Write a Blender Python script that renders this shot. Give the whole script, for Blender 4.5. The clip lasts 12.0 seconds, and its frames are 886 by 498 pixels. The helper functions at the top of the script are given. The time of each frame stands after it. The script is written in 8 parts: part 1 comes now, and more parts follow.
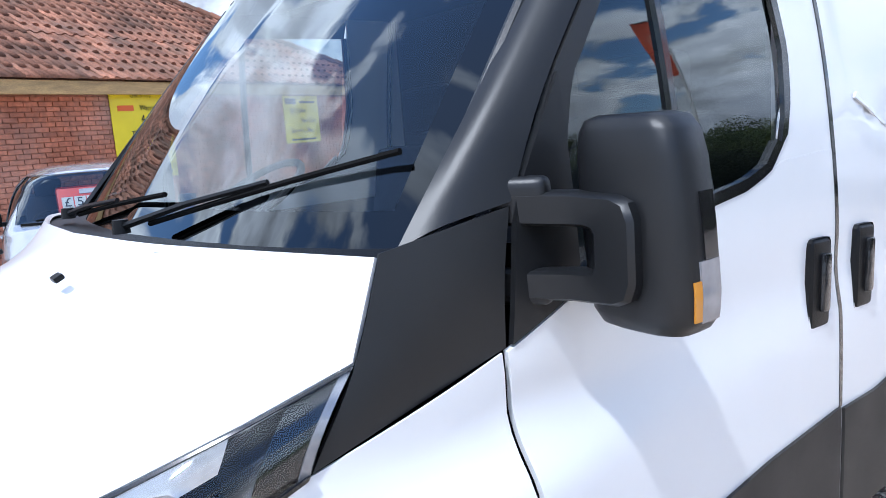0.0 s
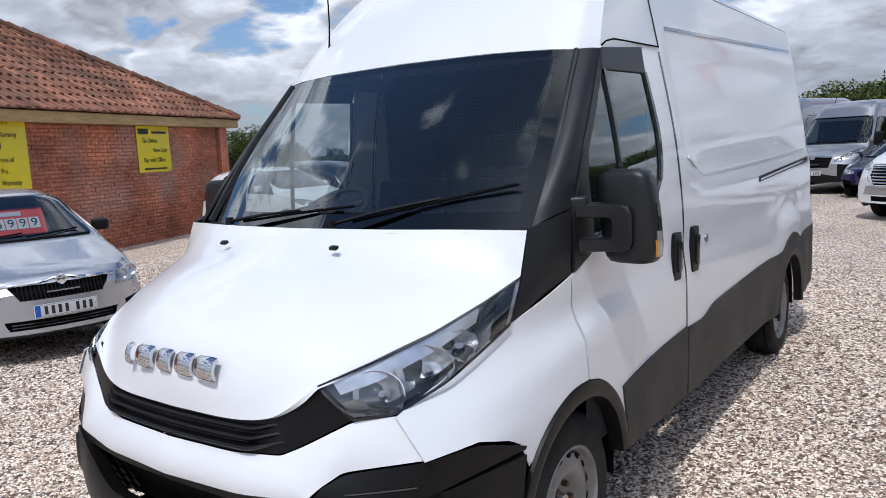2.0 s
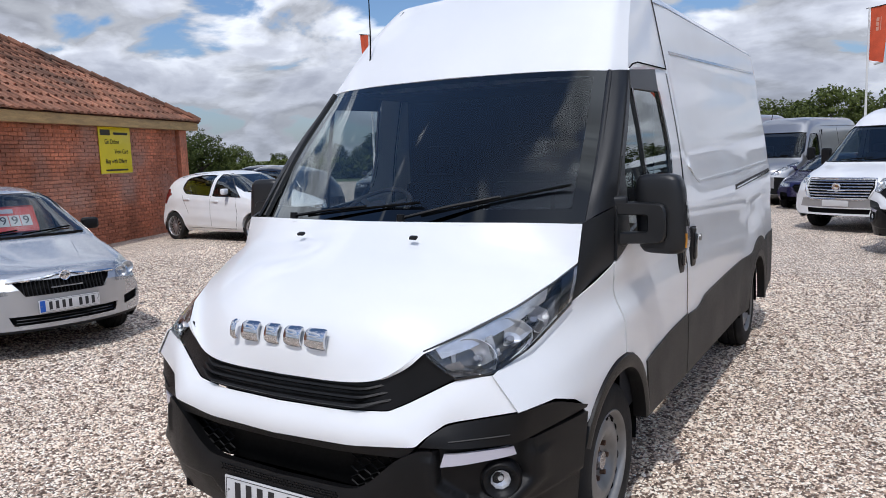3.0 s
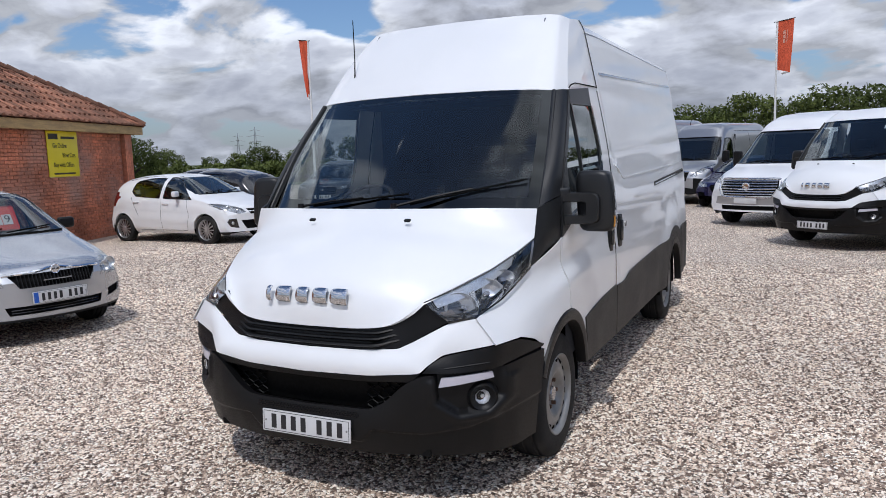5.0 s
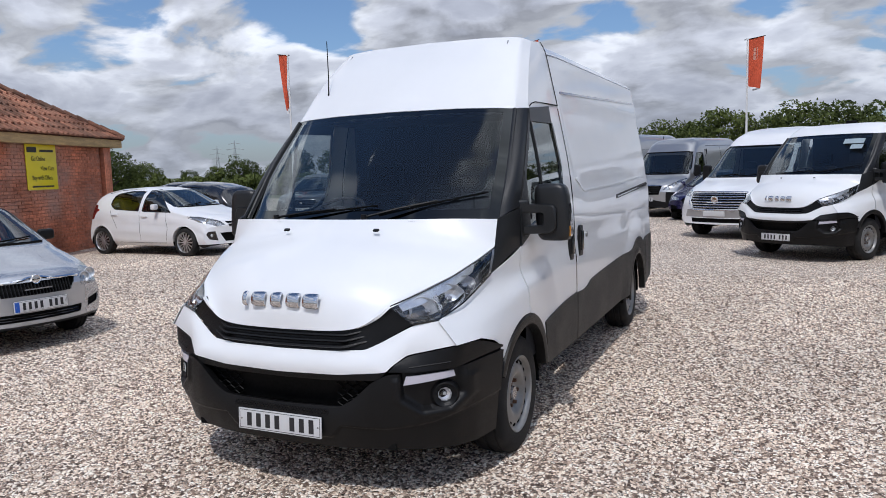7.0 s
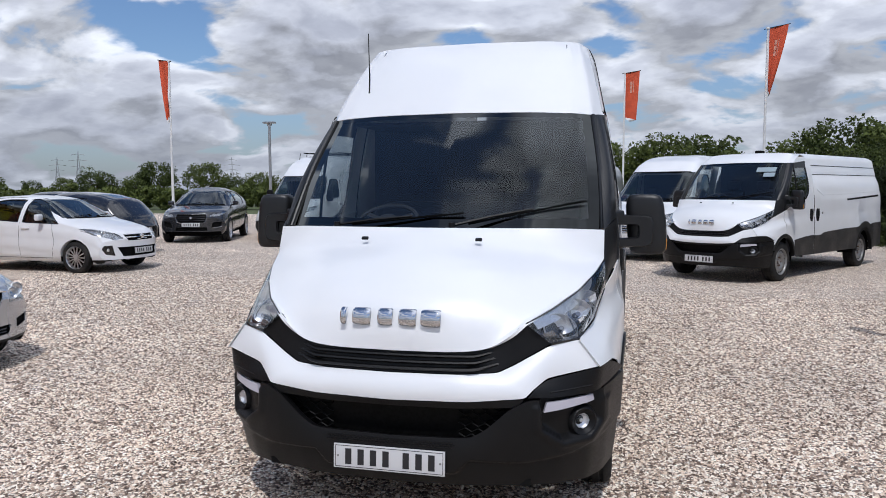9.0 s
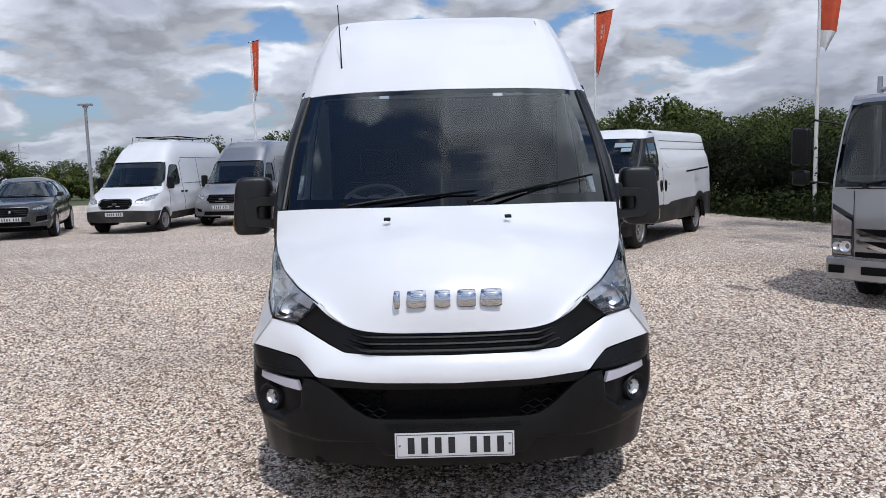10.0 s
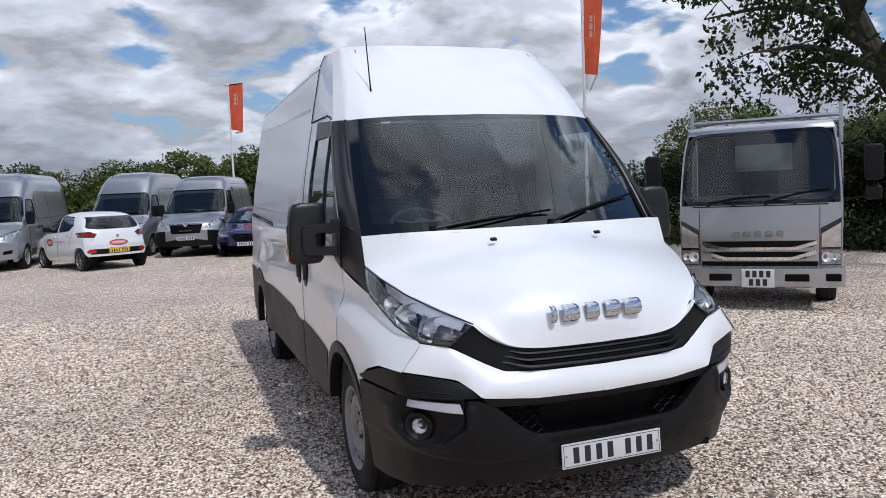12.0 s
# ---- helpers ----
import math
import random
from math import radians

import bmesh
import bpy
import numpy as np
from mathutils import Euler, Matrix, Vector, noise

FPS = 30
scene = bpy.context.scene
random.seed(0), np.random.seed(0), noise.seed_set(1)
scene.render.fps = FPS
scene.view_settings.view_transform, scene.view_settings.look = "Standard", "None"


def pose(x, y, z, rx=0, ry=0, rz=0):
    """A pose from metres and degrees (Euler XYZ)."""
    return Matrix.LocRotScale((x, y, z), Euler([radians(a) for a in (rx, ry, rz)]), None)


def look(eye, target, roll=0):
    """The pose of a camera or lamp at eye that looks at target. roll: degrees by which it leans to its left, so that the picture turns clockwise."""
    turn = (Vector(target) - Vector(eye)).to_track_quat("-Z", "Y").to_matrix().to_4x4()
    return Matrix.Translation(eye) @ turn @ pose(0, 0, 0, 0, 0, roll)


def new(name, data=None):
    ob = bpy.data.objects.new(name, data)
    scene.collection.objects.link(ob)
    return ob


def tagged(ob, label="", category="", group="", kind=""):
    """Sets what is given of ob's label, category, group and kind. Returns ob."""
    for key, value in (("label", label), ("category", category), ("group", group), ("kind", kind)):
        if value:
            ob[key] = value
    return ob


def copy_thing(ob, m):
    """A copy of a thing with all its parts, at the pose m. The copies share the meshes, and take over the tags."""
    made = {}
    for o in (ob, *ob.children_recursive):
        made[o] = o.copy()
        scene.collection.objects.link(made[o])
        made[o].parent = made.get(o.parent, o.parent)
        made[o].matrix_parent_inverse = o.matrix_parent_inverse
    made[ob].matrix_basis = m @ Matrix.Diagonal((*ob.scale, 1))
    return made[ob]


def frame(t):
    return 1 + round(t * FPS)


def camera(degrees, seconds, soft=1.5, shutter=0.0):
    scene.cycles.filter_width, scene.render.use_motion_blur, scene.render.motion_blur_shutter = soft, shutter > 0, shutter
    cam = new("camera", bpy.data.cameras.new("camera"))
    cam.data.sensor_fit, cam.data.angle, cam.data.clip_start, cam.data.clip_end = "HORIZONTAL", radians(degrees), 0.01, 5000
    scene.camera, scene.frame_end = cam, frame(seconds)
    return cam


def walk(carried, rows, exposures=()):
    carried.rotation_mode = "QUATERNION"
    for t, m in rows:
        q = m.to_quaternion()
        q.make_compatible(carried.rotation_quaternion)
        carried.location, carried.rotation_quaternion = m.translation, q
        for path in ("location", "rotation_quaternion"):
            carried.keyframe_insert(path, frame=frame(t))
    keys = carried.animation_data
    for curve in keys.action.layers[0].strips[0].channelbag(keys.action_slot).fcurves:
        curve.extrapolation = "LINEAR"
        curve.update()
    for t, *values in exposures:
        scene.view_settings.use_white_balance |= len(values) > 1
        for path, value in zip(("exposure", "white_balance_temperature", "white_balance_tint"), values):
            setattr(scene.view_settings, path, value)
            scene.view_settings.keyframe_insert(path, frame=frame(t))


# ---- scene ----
cam = camera(61.6, 12.0, 0.9)
PATH = [
    (0, (1.809, 0.286, 1.572), (0.28, 1.536, 1.254), -4.3),
    (0.5, (2.022, -0.144, 1.613), (0.661, 1.281, 1.27), -4.8),
    (1, (2.093, -0.587, 1.617), (0.831, 0.931, 1.3), -3.9),
    (1.5, (2.12, -0.935, 1.653), (0.903, 0.628, 1.377), -3.4),
    (2, (2.132, -1.281, 1.676), (0.968, 0.324, 1.411), -2.9),
    (2.5, (2.008, -1.616, 1.656), (0.922, 0.044, 1.398), -2.1),
    (3, (1.956, -1.906, 1.682), (0.926, -0.21, 1.431), -1.8),
    (5, (2.161, -2.797, 1.678), (1.288, -1.015, 1.431), -1.9),
    (5.5, (2.292, -2.911, 1.672), (1.439, -1.117, 1.435), -1.7),
    (6, (2.337, -2.977, 1.676), (1.492, -1.178, 1.451), -1.7),
    (6.5, (2.345, -2.995, 1.678), (1.504, -1.193, 1.458), -1.8),
    (7, (2.348, -3.001, 1.678), (1.521, -1.192, 1.465), -1.8),
    (9, (1.003, -3.056, 1.608), (0.532, -1.119, 1.446), -0.1),
    (9.5, (0.449, -3.122, 1.594), (0.186, -1.15, 1.39), -0.4),
    (10, (-0.027, -3.091, 1.599), (-0.027, -1.103, 1.382), -1.6),
    (10.5, (-0.506, -3.018, 1.611), (-0.249, -1.042, 1.437), -2.5),
    (11, (-0.989, -3.036, 1.638), (-0.531, -1.095, 1.487), -3.1),
    (11.5, (-1.396, -2.891, 1.625), (-0.816, -0.983, 1.477), -3.0),
    (12, (-1.815, -2.829, 1.603), (-1.134, -0.954, 1.449), -2.6),
]
walk(cam, [(t, look(eye, target, roll)) for t, eye, target, roll in PATH], [(0.0, 0.4, 5450, 10), (0.5, 0.04, 5550, 10), (1.0, -0.12, 5850, 11), (1.5, -0.34, 5930, 12), (2.5, -0.48, 6000, 12), (5.0, -0.59, 6000, 12), (12.0, -0.59, 6000, 12)])

# ---- light ----
SUN = Vector((0.16, -0.60, 1.0)).normalized()
SKY_X, SKY_Y = 3.6, 0.9
world = bpy.data.worlds.new("world")
scene.world = world
world.use_nodes = True


def build_sky(w):
    nt = w.node_tree
    nt.nodes.clear()
    N, L = nt.nodes.new, nt.links.new
    out, bg = N("ShaderNodeOutputWorld"), N("ShaderNodeBackground")
    sky = N("ShaderNodeTexSky")
    sky.sky_type, sky.sun_disc = "NISHITA", False
    sky.sun_elevation, sky.sun_rotation = math.asin(SUN.z), math.atan2(SUN.x, SUN.y)
    skys = N("ShaderNodeVectorMath")
    skys.operation = "SCALE"
    skys.inputs["Scale"].default_value = 0.14
    L(sky.outputs["Color"], skys.inputs[0])
    # clear gaps read a deeper blue than the model's horizon sky
    deep = N("ShaderNodeVectorMath")
    deep.operation = "MULTIPLY"
    deep.inputs[1].default_value = (0.90, 1.02, 1.16)
    L(skys.outputs[0], deep.inputs[0])
    # cloud layer: the direction laid on a flat ceiling, so clouds shrink towards the horizon
    co = N("ShaderNodeTexCoord")
    sep = N("ShaderNodeSeparateXYZ")
    L(co.outputs["Generated"], sep.inputs[0])

    def math_node(op, a, b):
        m = N("ShaderNodeMath")
        m.operation = op
        for i, v in enumerate((a, b)):
            if isinstance(v, (int, float)):
                m.inputs[i].default_value = v
            else:
                L(v, m.inputs[i])
        return m.outputs[0]

    def ceiling(rise):
        """The view direction, turned up by a little, laid on the cloud ceiling."""
        up = math_node("ADD", math_node("MAXIMUM", math_node("ADD", sep.outputs["Z"], rise), 0.0), 0.34)
        comb = N("ShaderNodeCombineXYZ")
        L(math_node("DIVIDE", sep.outputs["X"], up), comb.inputs[0])
        L(math_node("DIVIDE", sep.outputs["Y"], up), comb.inputs[1])
        L(math_node("MULTIPLY", math_node("ADD", sep.outputs["Z"], rise), 2.2), comb.inputs[2])
        mp = N("ShaderNodeMapping")
        mp.inputs["Scale"].default_value = (1.25, 1.38, 1)
        mp.inputs["Rotation"].default_value = (0, 0, 0.35)
        mp.inputs["Location"].default_value = (SKY_X, SKY_Y, 0)
        L(comb.outputs[0], mp.inputs["Vector"])
        return mp.outputs[0]

    def cloud_noise(at, scale, detail, rough, warp):
        n = N("ShaderNodeTexNoise")
        n.inputs["Scale"].default_value, n.inputs["Detail"].default_value = scale, detail
        n.inputs["Roughness"].default_value, n.inputs["Distortion"].default_value = rough, warp
        L(at, n.inputs["Vector"])
        return n.outputs["Fac"]

    def ramp(fac, stops):
        r = N("ShaderNodeValToRGB")
        r.color_ramp.interpolation = "EASE"
        while len(r.color_ramp.elements) < len(stops):
            r.color_ramp.elements.new(0.5)
        for e, (p, c) in zip(r.color_ramp.elements, stops):
            e.position, e.color = p, (*c, 1)
        L(fac, r.inputs[0])
        return r.outputs["Color"]

    def spread(value, a, b, lo, hi):
        r = N("ShaderNodeMapRange")
        for k, v in zip(("From Min", "From Max", "To Min", "To Max"), (a, b, lo, hi)):
            r.inputs[k].default_value = v
        L(value, r.inputs["Value"])
        return r.outputs[0]

    here, above = ceiling(0.0), ceiling(0.042)
    body, body_up = cloud_noise(here, 2.7, 8, 0.50, 0.25), cloud_noise(above, 2.7, 8, 0.50, 0.25)
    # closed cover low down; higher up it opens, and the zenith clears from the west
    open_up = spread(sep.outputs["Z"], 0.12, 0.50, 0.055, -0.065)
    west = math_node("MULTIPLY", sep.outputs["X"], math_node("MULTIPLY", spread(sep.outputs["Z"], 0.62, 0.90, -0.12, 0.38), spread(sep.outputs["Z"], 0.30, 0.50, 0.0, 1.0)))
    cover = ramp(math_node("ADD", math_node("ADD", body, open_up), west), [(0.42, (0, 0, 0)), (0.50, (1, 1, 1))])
    # thin parts are bright, thick middles grey
    core = ramp(body, [(0.36, (1.16, 1.17, 1.19)), (0.46, (1.04, 1.06, 1.09)), (0.55, (0.76, 0.78, 0.83)), (0.68, (0.54, 0.56, 0.62))])
    billow = ramp(cloud_noise(here, 7.0, 7, 0.55, 0.3), [(0.30, (0.92, 0.92, 0.93)), (0.70, (1.09, 1.09, 1.09))])
    # tops where the cloud thins upwards catch the sun, undersides stay dark
    relief = spread(math_node("SUBTRACT", body, body_up), -0.065, 0.065, 0.74, 1.42)
    tone = N("ShaderNodeVectorMath")
    tone.operation = "MULTIPLY"
    L(core, tone.inputs[0]), L(billow, tone.inputs[1])
    puff = N("ShaderNodeVectorMath")
    puff.operation = "SCALE"
    L(tone.outputs[0], puff.inputs[0]), L(relief, puff.inputs["Scale"])
    # clouds overhead let more light through than those seen edge-on
    bright = N("ShaderNodeVectorMath")
    bright.operation = "SCALE"
    L(puff.outputs[0], bright.inputs[0]), L(math_node("MULTIPLY", spread(sep.outputs["Z"], 0.35, 0.95, 1.06, 1.8), spread(sep.outputs["Z"], 0.0, 0.36, 0.84, 1.0)), bright.inputs["Scale"])
    shade = bright.outputs[0]
    # milky haze low over the horizon
    haze = N("ShaderNodeMapRange")
    haze.inputs["From Min"].default_value, haze.inputs["From Max"].default_value = 0.0, 0.16
    haze.inputs["To Min"].default_value, haze.inputs["To Max"].default_value = 0.6, 0.0
    L(sep.outputs["Z"], haze.inputs["Value"])

    def mix(fac, a, b):
        m = N("ShaderNodeMix")
        m.data_type = "RGBA"
        L(fac, m.inputs["Factor"])
        for sock, v in ((m.inputs[6], a), (m.inputs[7], b)):
            if isinstance(v, tuple):
                sock.default_value = (*v, 1)
            else:
                L(v, sock)
        return m.outputs[2]

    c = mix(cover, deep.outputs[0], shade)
    c = mix(haze.outputs[0], c, (0.44, 0.475, 0.54))
    L(c, bg.inputs["Color"])
    bg.inputs["Strength"].default_value = 0.95
    L(bg.outputs[0], out.inputs["Surface"])


build_sky(world)
sun = new("sun", bpy.data.lights.new("sun", "SUN"))
sun.data.energy, sun.data.angle, sun.data.color = 3.2, radians(1.2), (1.0, 0.95, 0.88)
sun.matrix_basis = look((0, 0, 30), Vector((0, 0, 30)) - SUN)

# ---- kit: materials and mesh helpers ----
from mathutils.bvhtree import BVHTree

MATS = {}


def shader(name, color, rough=0.5, metal=0.0, coat=0.0, var=0.0, var_scale=3.0, fine=0.0, fine_scale=60.0, bump=0.0, bump_scale=200.0, dirt=None, dirt_amount=0.0, dirt_scale=2.0, spec=0.5, per_object=0.0, stretch=(1, 1, 1), per_island=0.0, across=False):
    """A surface with colour change at two scales, relief and patchy dirt. across: the patches run on from piece to piece."""
    if name in MATS:
        return MATS[name]
    m = bpy.data.materials.new(name)
    m.use_nodes = True
    nt = m.node_tree
    N, L = nt.nodes.new, nt.links.new
    b = nt.nodes["Principled BSDF"]
    b.inputs["Roughness"].default_value, b.inputs["Metallic"].default_value = rough, metal
    b.inputs["Coat Weight"].default_value, b.inputs["Coat Roughness"].default_value = coat, 0.04
    b.inputs["Specular IOR Level"].default_value = spec
    b.inputs["Base Color"].default_value = (*color, 1)
    co = N("ShaderNodeTexCoord")
    mp = N("ShaderNodeMapping")
    mp.inputs["Scale"].default_value = stretch
    geo = N("ShaderNodeNewGeometry") if across or per_island else None
    L(geo.outputs["Position"] if across else co.outputs["Object"], mp.inputs["Vector"])

    def tex(scale, detail=5):
        n = N("ShaderNodeTexNoise")
        n.inputs["Scale"].default_value, n.inputs["Detail"].default_value = scale, detail
        L(mp.outputs[0], n.inputs["Vector"])
        return n.outputs["Fac"]

    def scaled(fac, lo, hi, a=0.3, z=0.7):
        r = N("ShaderNodeMapRange")
        for k, v in zip(("From Min", "From Max", "To Min", "To Max"), (a, z, lo, hi)):
            r.inputs[k].default_value = v
        L(fac, r.inputs["Value"])
        return r.outputs[0]

    socket = None

    def times(fac):
        nonlocal socket
        v = N("ShaderNodeVectorMath")
        v.operation = "SCALE"
        if socket is None:
            v.inputs[0].default_value = color
        else:
            L(socket, v.inputs[0])
        L(fac, v.inputs["Scale"])
        socket = v.outputs[0]

    if var:
        times(scaled(tex(var_scale), 1 - var, 1 + var))
    if fine:
        times(scaled(tex(fine_scale, 3), 1 - fine, 1 + fine))
    if per_object:
        oi = N("ShaderNodeObjectInfo")
        times(scaled(oi.outputs["Random"], 1 - per_object, 1 + per_object, 0, 1))
    if per_island:
        times(scaled(geo.outputs["Random Per Island"], 1 - per_island, 1 + per_island, 0, 1))
    if dirt:
        mx = N("ShaderNodeMix")
        mx.data_type = "RGBA"
        L(scaled(tex(dirt_scale, 8), 0, dirt_amount, 0.45, 0.7), mx.inputs["Factor"])
        if socket is None:
            mx.inputs[6].default_value = (*color, 1)
        else:
            L(socket, mx.inputs[6])
        mx.inputs[7].default_value = (*dirt, 1)
        socket = mx.outputs[2]
    if socket is not None:
        L(socket, b.inputs["Base Color"])
    if bump:
        bp = N("ShaderNodeBump")
        bp.inputs["Strength"].default_value, bp.inputs["Distance"].default_value = bump, 0.01
        L(tex(bump_scale, 4), bp.inputs["Height"])
        L(bp.outputs[0], b.inputs["Normal"])
    MATS[name] = m
    return m


def glass(name, tint=(0.75, 0.82, 0.80), clear=0.8, gloss=0.02, base_gloss=0.11):
    """Thin automotive glass: tinted see-through with a mirror gloss that grows at flat angles."""
    if name in MATS:
        return MATS[name]
    m = bpy.data.materials.new(name)
    m.use_nodes = True
    nt = m.node_tree
    N, L = nt.nodes.new, nt.links.new
    nt.nodes.remove(nt.nodes["Principled BSDF"])
    out = nt.nodes["Material Output"]
    tr, gl, fr, mx = N("ShaderNodeBsdfTransparent"), N("ShaderNodeBsdfGlossy"), N("ShaderNodeLayerWeight"), N("ShaderNodeMixShader")
    tr.inputs["Color"].default_value = (*[c * clear for c in tint], 1)
    gl.inputs["Roughness"].default_value = gloss
    gl.inputs["Color"].default_value = (0.83, 0.87, 0.86, 1)
    # gloss by viewing angle, alike from both sides of the pane
    fr.inputs["Blend"].default_value = 0.5
    pw, mr = N("ShaderNodeMath"), N("ShaderNodeMapRange")
    pw.operation = "POWER"
    pw.inputs[1].default_value = 2.65
    mr.inputs["To Min"].default_value, mr.inputs["To Max"].default_value = base_gloss, 1.0
    L(fr.outputs["Facing"], pw.inputs[0]), L(pw.outputs[0], mr.inputs["Value"])
    L(mr.outputs[0], mx.inputs["Fac"]), L(tr.outputs[0], mx.inputs[1]), L(gl.outputs[0], mx.inputs[2])
    L(mx.outputs[0], out.inputs["Surface"])
    MATS[name] = m
    return m


def mesh_of(name, bm, material, smooth=False, sharp=35):
    me = bpy.data.meshes.new(name)
    bm.normal_update()
    bm.to_mesh(me)
    bm.free()
    if material:
        me.materials.append(material)
    if smooth:
        me.shade_smooth()
        me.set_sharp_from_angle(angle=radians(sharp))
    return me


def part(name, bm, material, parent=None, label="", smooth=True, sharp=35, at=None):
    ob = new(name, mesh_of(name, bm, material, smooth, sharp))
    if parent:
        ob.parent = parent
    if at is not None:
        ob.matrix_basis = at
    if label:
        ob["label"] = label
    return ob


def share(name, me, parent, at=None, label=""):
    """Another object on a mesh that is already there."""
    ob = new(name, me)
    ob.parent = parent
    if at is not None:
        ob.matrix_basis = at
    if label:
        ob["label"] = label
    return ob


def thing(name, m, label, category, group="", kind=""):
    ob = new(name)
    ob.matrix_basis = m
    ob.empty_display_size = 0.2
    return tagged(ob, label, category, group, kind)


def add_box(bm, size, at=(0, 0, 0), bevel=0.0, m=None, seg=2):
    t = bmesh.new()
    bmesh.ops.create_cube(t, size=1)
    bmesh.ops.scale(t, vec=size, verts=t.verts)
    if bevel:
        bmesh.ops.bevel(t, geom=list(t.edges), offset=bevel, segments=seg, profile=0.6, affect="EDGES")
    bmesh.ops.transform(t, matrix=(Matrix.Translation(at) if m is None else m), verts=t.verts)
    join(bm, t)
    return bm


def join(bm, other):
    me = bpy.data.meshes.new("tmp")
    other.to_mesh(me)
    other.free()
    bm.from_mesh(me)
    bpy.data.meshes.remove(me)
    return bm


def box(size, at=(0, 0, 0), bevel=0.0, m=None, seg=2):
    return add_box(bmesh.new(), size, at, bevel, m, seg)


def add_cyl(bm, r1, r2, depth, m, seg=24, caps=True):
    t = bmesh.new()
    bmesh.ops.create_cone(t, cap_ends=caps, segments=seg, radius1=r1, radius2=r2, depth=depth)
    bmesh.ops.transform(t, matrix=m, verts=t.verts)
    return join(bm, t)


def cyl(r1, r2, depth, m, seg=24):
    return add_cyl(bmesh.new(), r1, r2, depth, m, seg)


def grid(rows, closed=False, bm=None):
    """A sheet through rows of points, all of one length."""
    bm = bm or bmesh.new()
    vs = [[bm.verts.new(p) for p in r] for r in rows]
    for a, b in zip(vs, vs[1:]):
        n = len(a)
        for i in range(n if closed else n - 1):
            q = [a[i], a[(i + 1) % n], b[(i + 1) % n], b[i]]
            try:
                bm.faces.new(q)
            except ValueError:
                pass
    return bm


def lathe(profile, seg=32, bm=None):
    """Turns (x along the axle, radius) pairs about the x axis."""
    rows = [[(x, r * math.cos(2 * math.pi * i / seg), r * math.sin(2 * math.pi * i / seg)) for i in range(seg)] for x, r in profile]
    return grid(rows, True, bm)


def curve_pts(points, n, closed=False):
    """n points spread evenly along a smooth curve through the given ones."""
    p = [Vector(q) for q in points]
    if len(p) == 2:
        return [p[0].lerp(p[1], i / (n - 1)) for i in range(n)]
    out = []
    for i in range(len(p) - 1):
        a, b = p[i], p[i + 1]
        z = p[i - 1] if i else a * 2 - b
        c = p[i + 2] if i + 2 < len(p) else b * 2 - a
        for k in range(12):
            t = k / 12
            out.append(0.5 * ((2 * a) + (b - z) * t + (2 * z - 5 * a + 4 * b - c) * t * t + (3 * a - z - 3 * b + c) * t ** 3))
    out.append(p[-1])
    return even(out, n)


def even(pts, n):
    """n points spread evenly along a polyline."""
    d = [0.0]
    for a, b in zip(pts, pts[1:]):
        d.append(d[-1] + (Vector(b) - Vector(a)).length)
    res, j = [], 0
    for i in range(n):
        s = d[-1] * i / (n - 1)
        while j < len(d) - 2 and d[j + 1] < s:
            j += 1
        u = (s - d[j]) / max(d[j + 1] - d[j], 1e-9)
        res.append(Vector(pts[j]).lerp(Vector(pts[j + 1]), min(max(u, 0), 1)))
    return res


def tube(points, r, seg=8, bm=None, taper=None):
    """A round bar along a polyline; taper: radius at its end."""
    bm = bm or bmesh.new()
    p = [Vector(q) for q in points]
    rows = []
    for i, c in enumerate(p):
        d = (p[min(i + 1, len(p) - 1)] - p[max(i - 1, 0)]).normalized()
        a = d.orthogonal().normalized() if abs(d.z) > 0.95 else d.cross(Vector((0, 0, 1))).normalized()
        b = d.cross(a)
        rr = r if taper is None else r + (taper - r) * i / (len(p) - 1)
        rows.append([c + (a * math.cos(2 * math.pi * k / seg) + b * math.sin(2 * math.pi * k / seg)) * rr for k in range(seg)])
    grid(rows, True, bm)
    for row in (rows[0], rows[-1]):
        bm.faces.new([bm.verts.new(v) for v in row])
    return bm


def coons(bottom, top, left, right, n=16, m=16, bulge=0.0, n_to=None):
    """A smooth sheet between four curves. bottom and top run left to right, left and right run bottom to top."""
    B, T, Lc, R = curve_pts(bottom, n), curve_pts(top, n), curve_pts(left, m), curve_pts(right, m)
    rows = []
    for j in range(m):
        v = j / (m - 1)
        row = []
        for i in range(n):
            u = i / (n - 1)
            q = B[i] * (1 - v) + T[i] * v + Lc[j] * (1 - u) + R[j] * u
            q -= B[0] * (1 - u) * (1 - v) + B[-1] * u * (1 - v) + T[0] * (1 - u) * v + T[-1] * u * v
            if bulge:
                q += Vector(n_to) * bulge * 16 * u * (1 - u) * v * (1 - v)
            row.append(q)
        rows.append(row)
    return rows


def both(rows):
    """Rows that run outward from the middle, doubled to the other side in one sheet."""
    return [[Vector((-p[0], p[1], p[2])) for p in reversed(r[1:])] + [Vector(p) for p in r] for r in rows]


def mirrored(rows):
    return [[Vector((-p[0], p[1], p[2])) for p in reversed(r)] for r in rows]


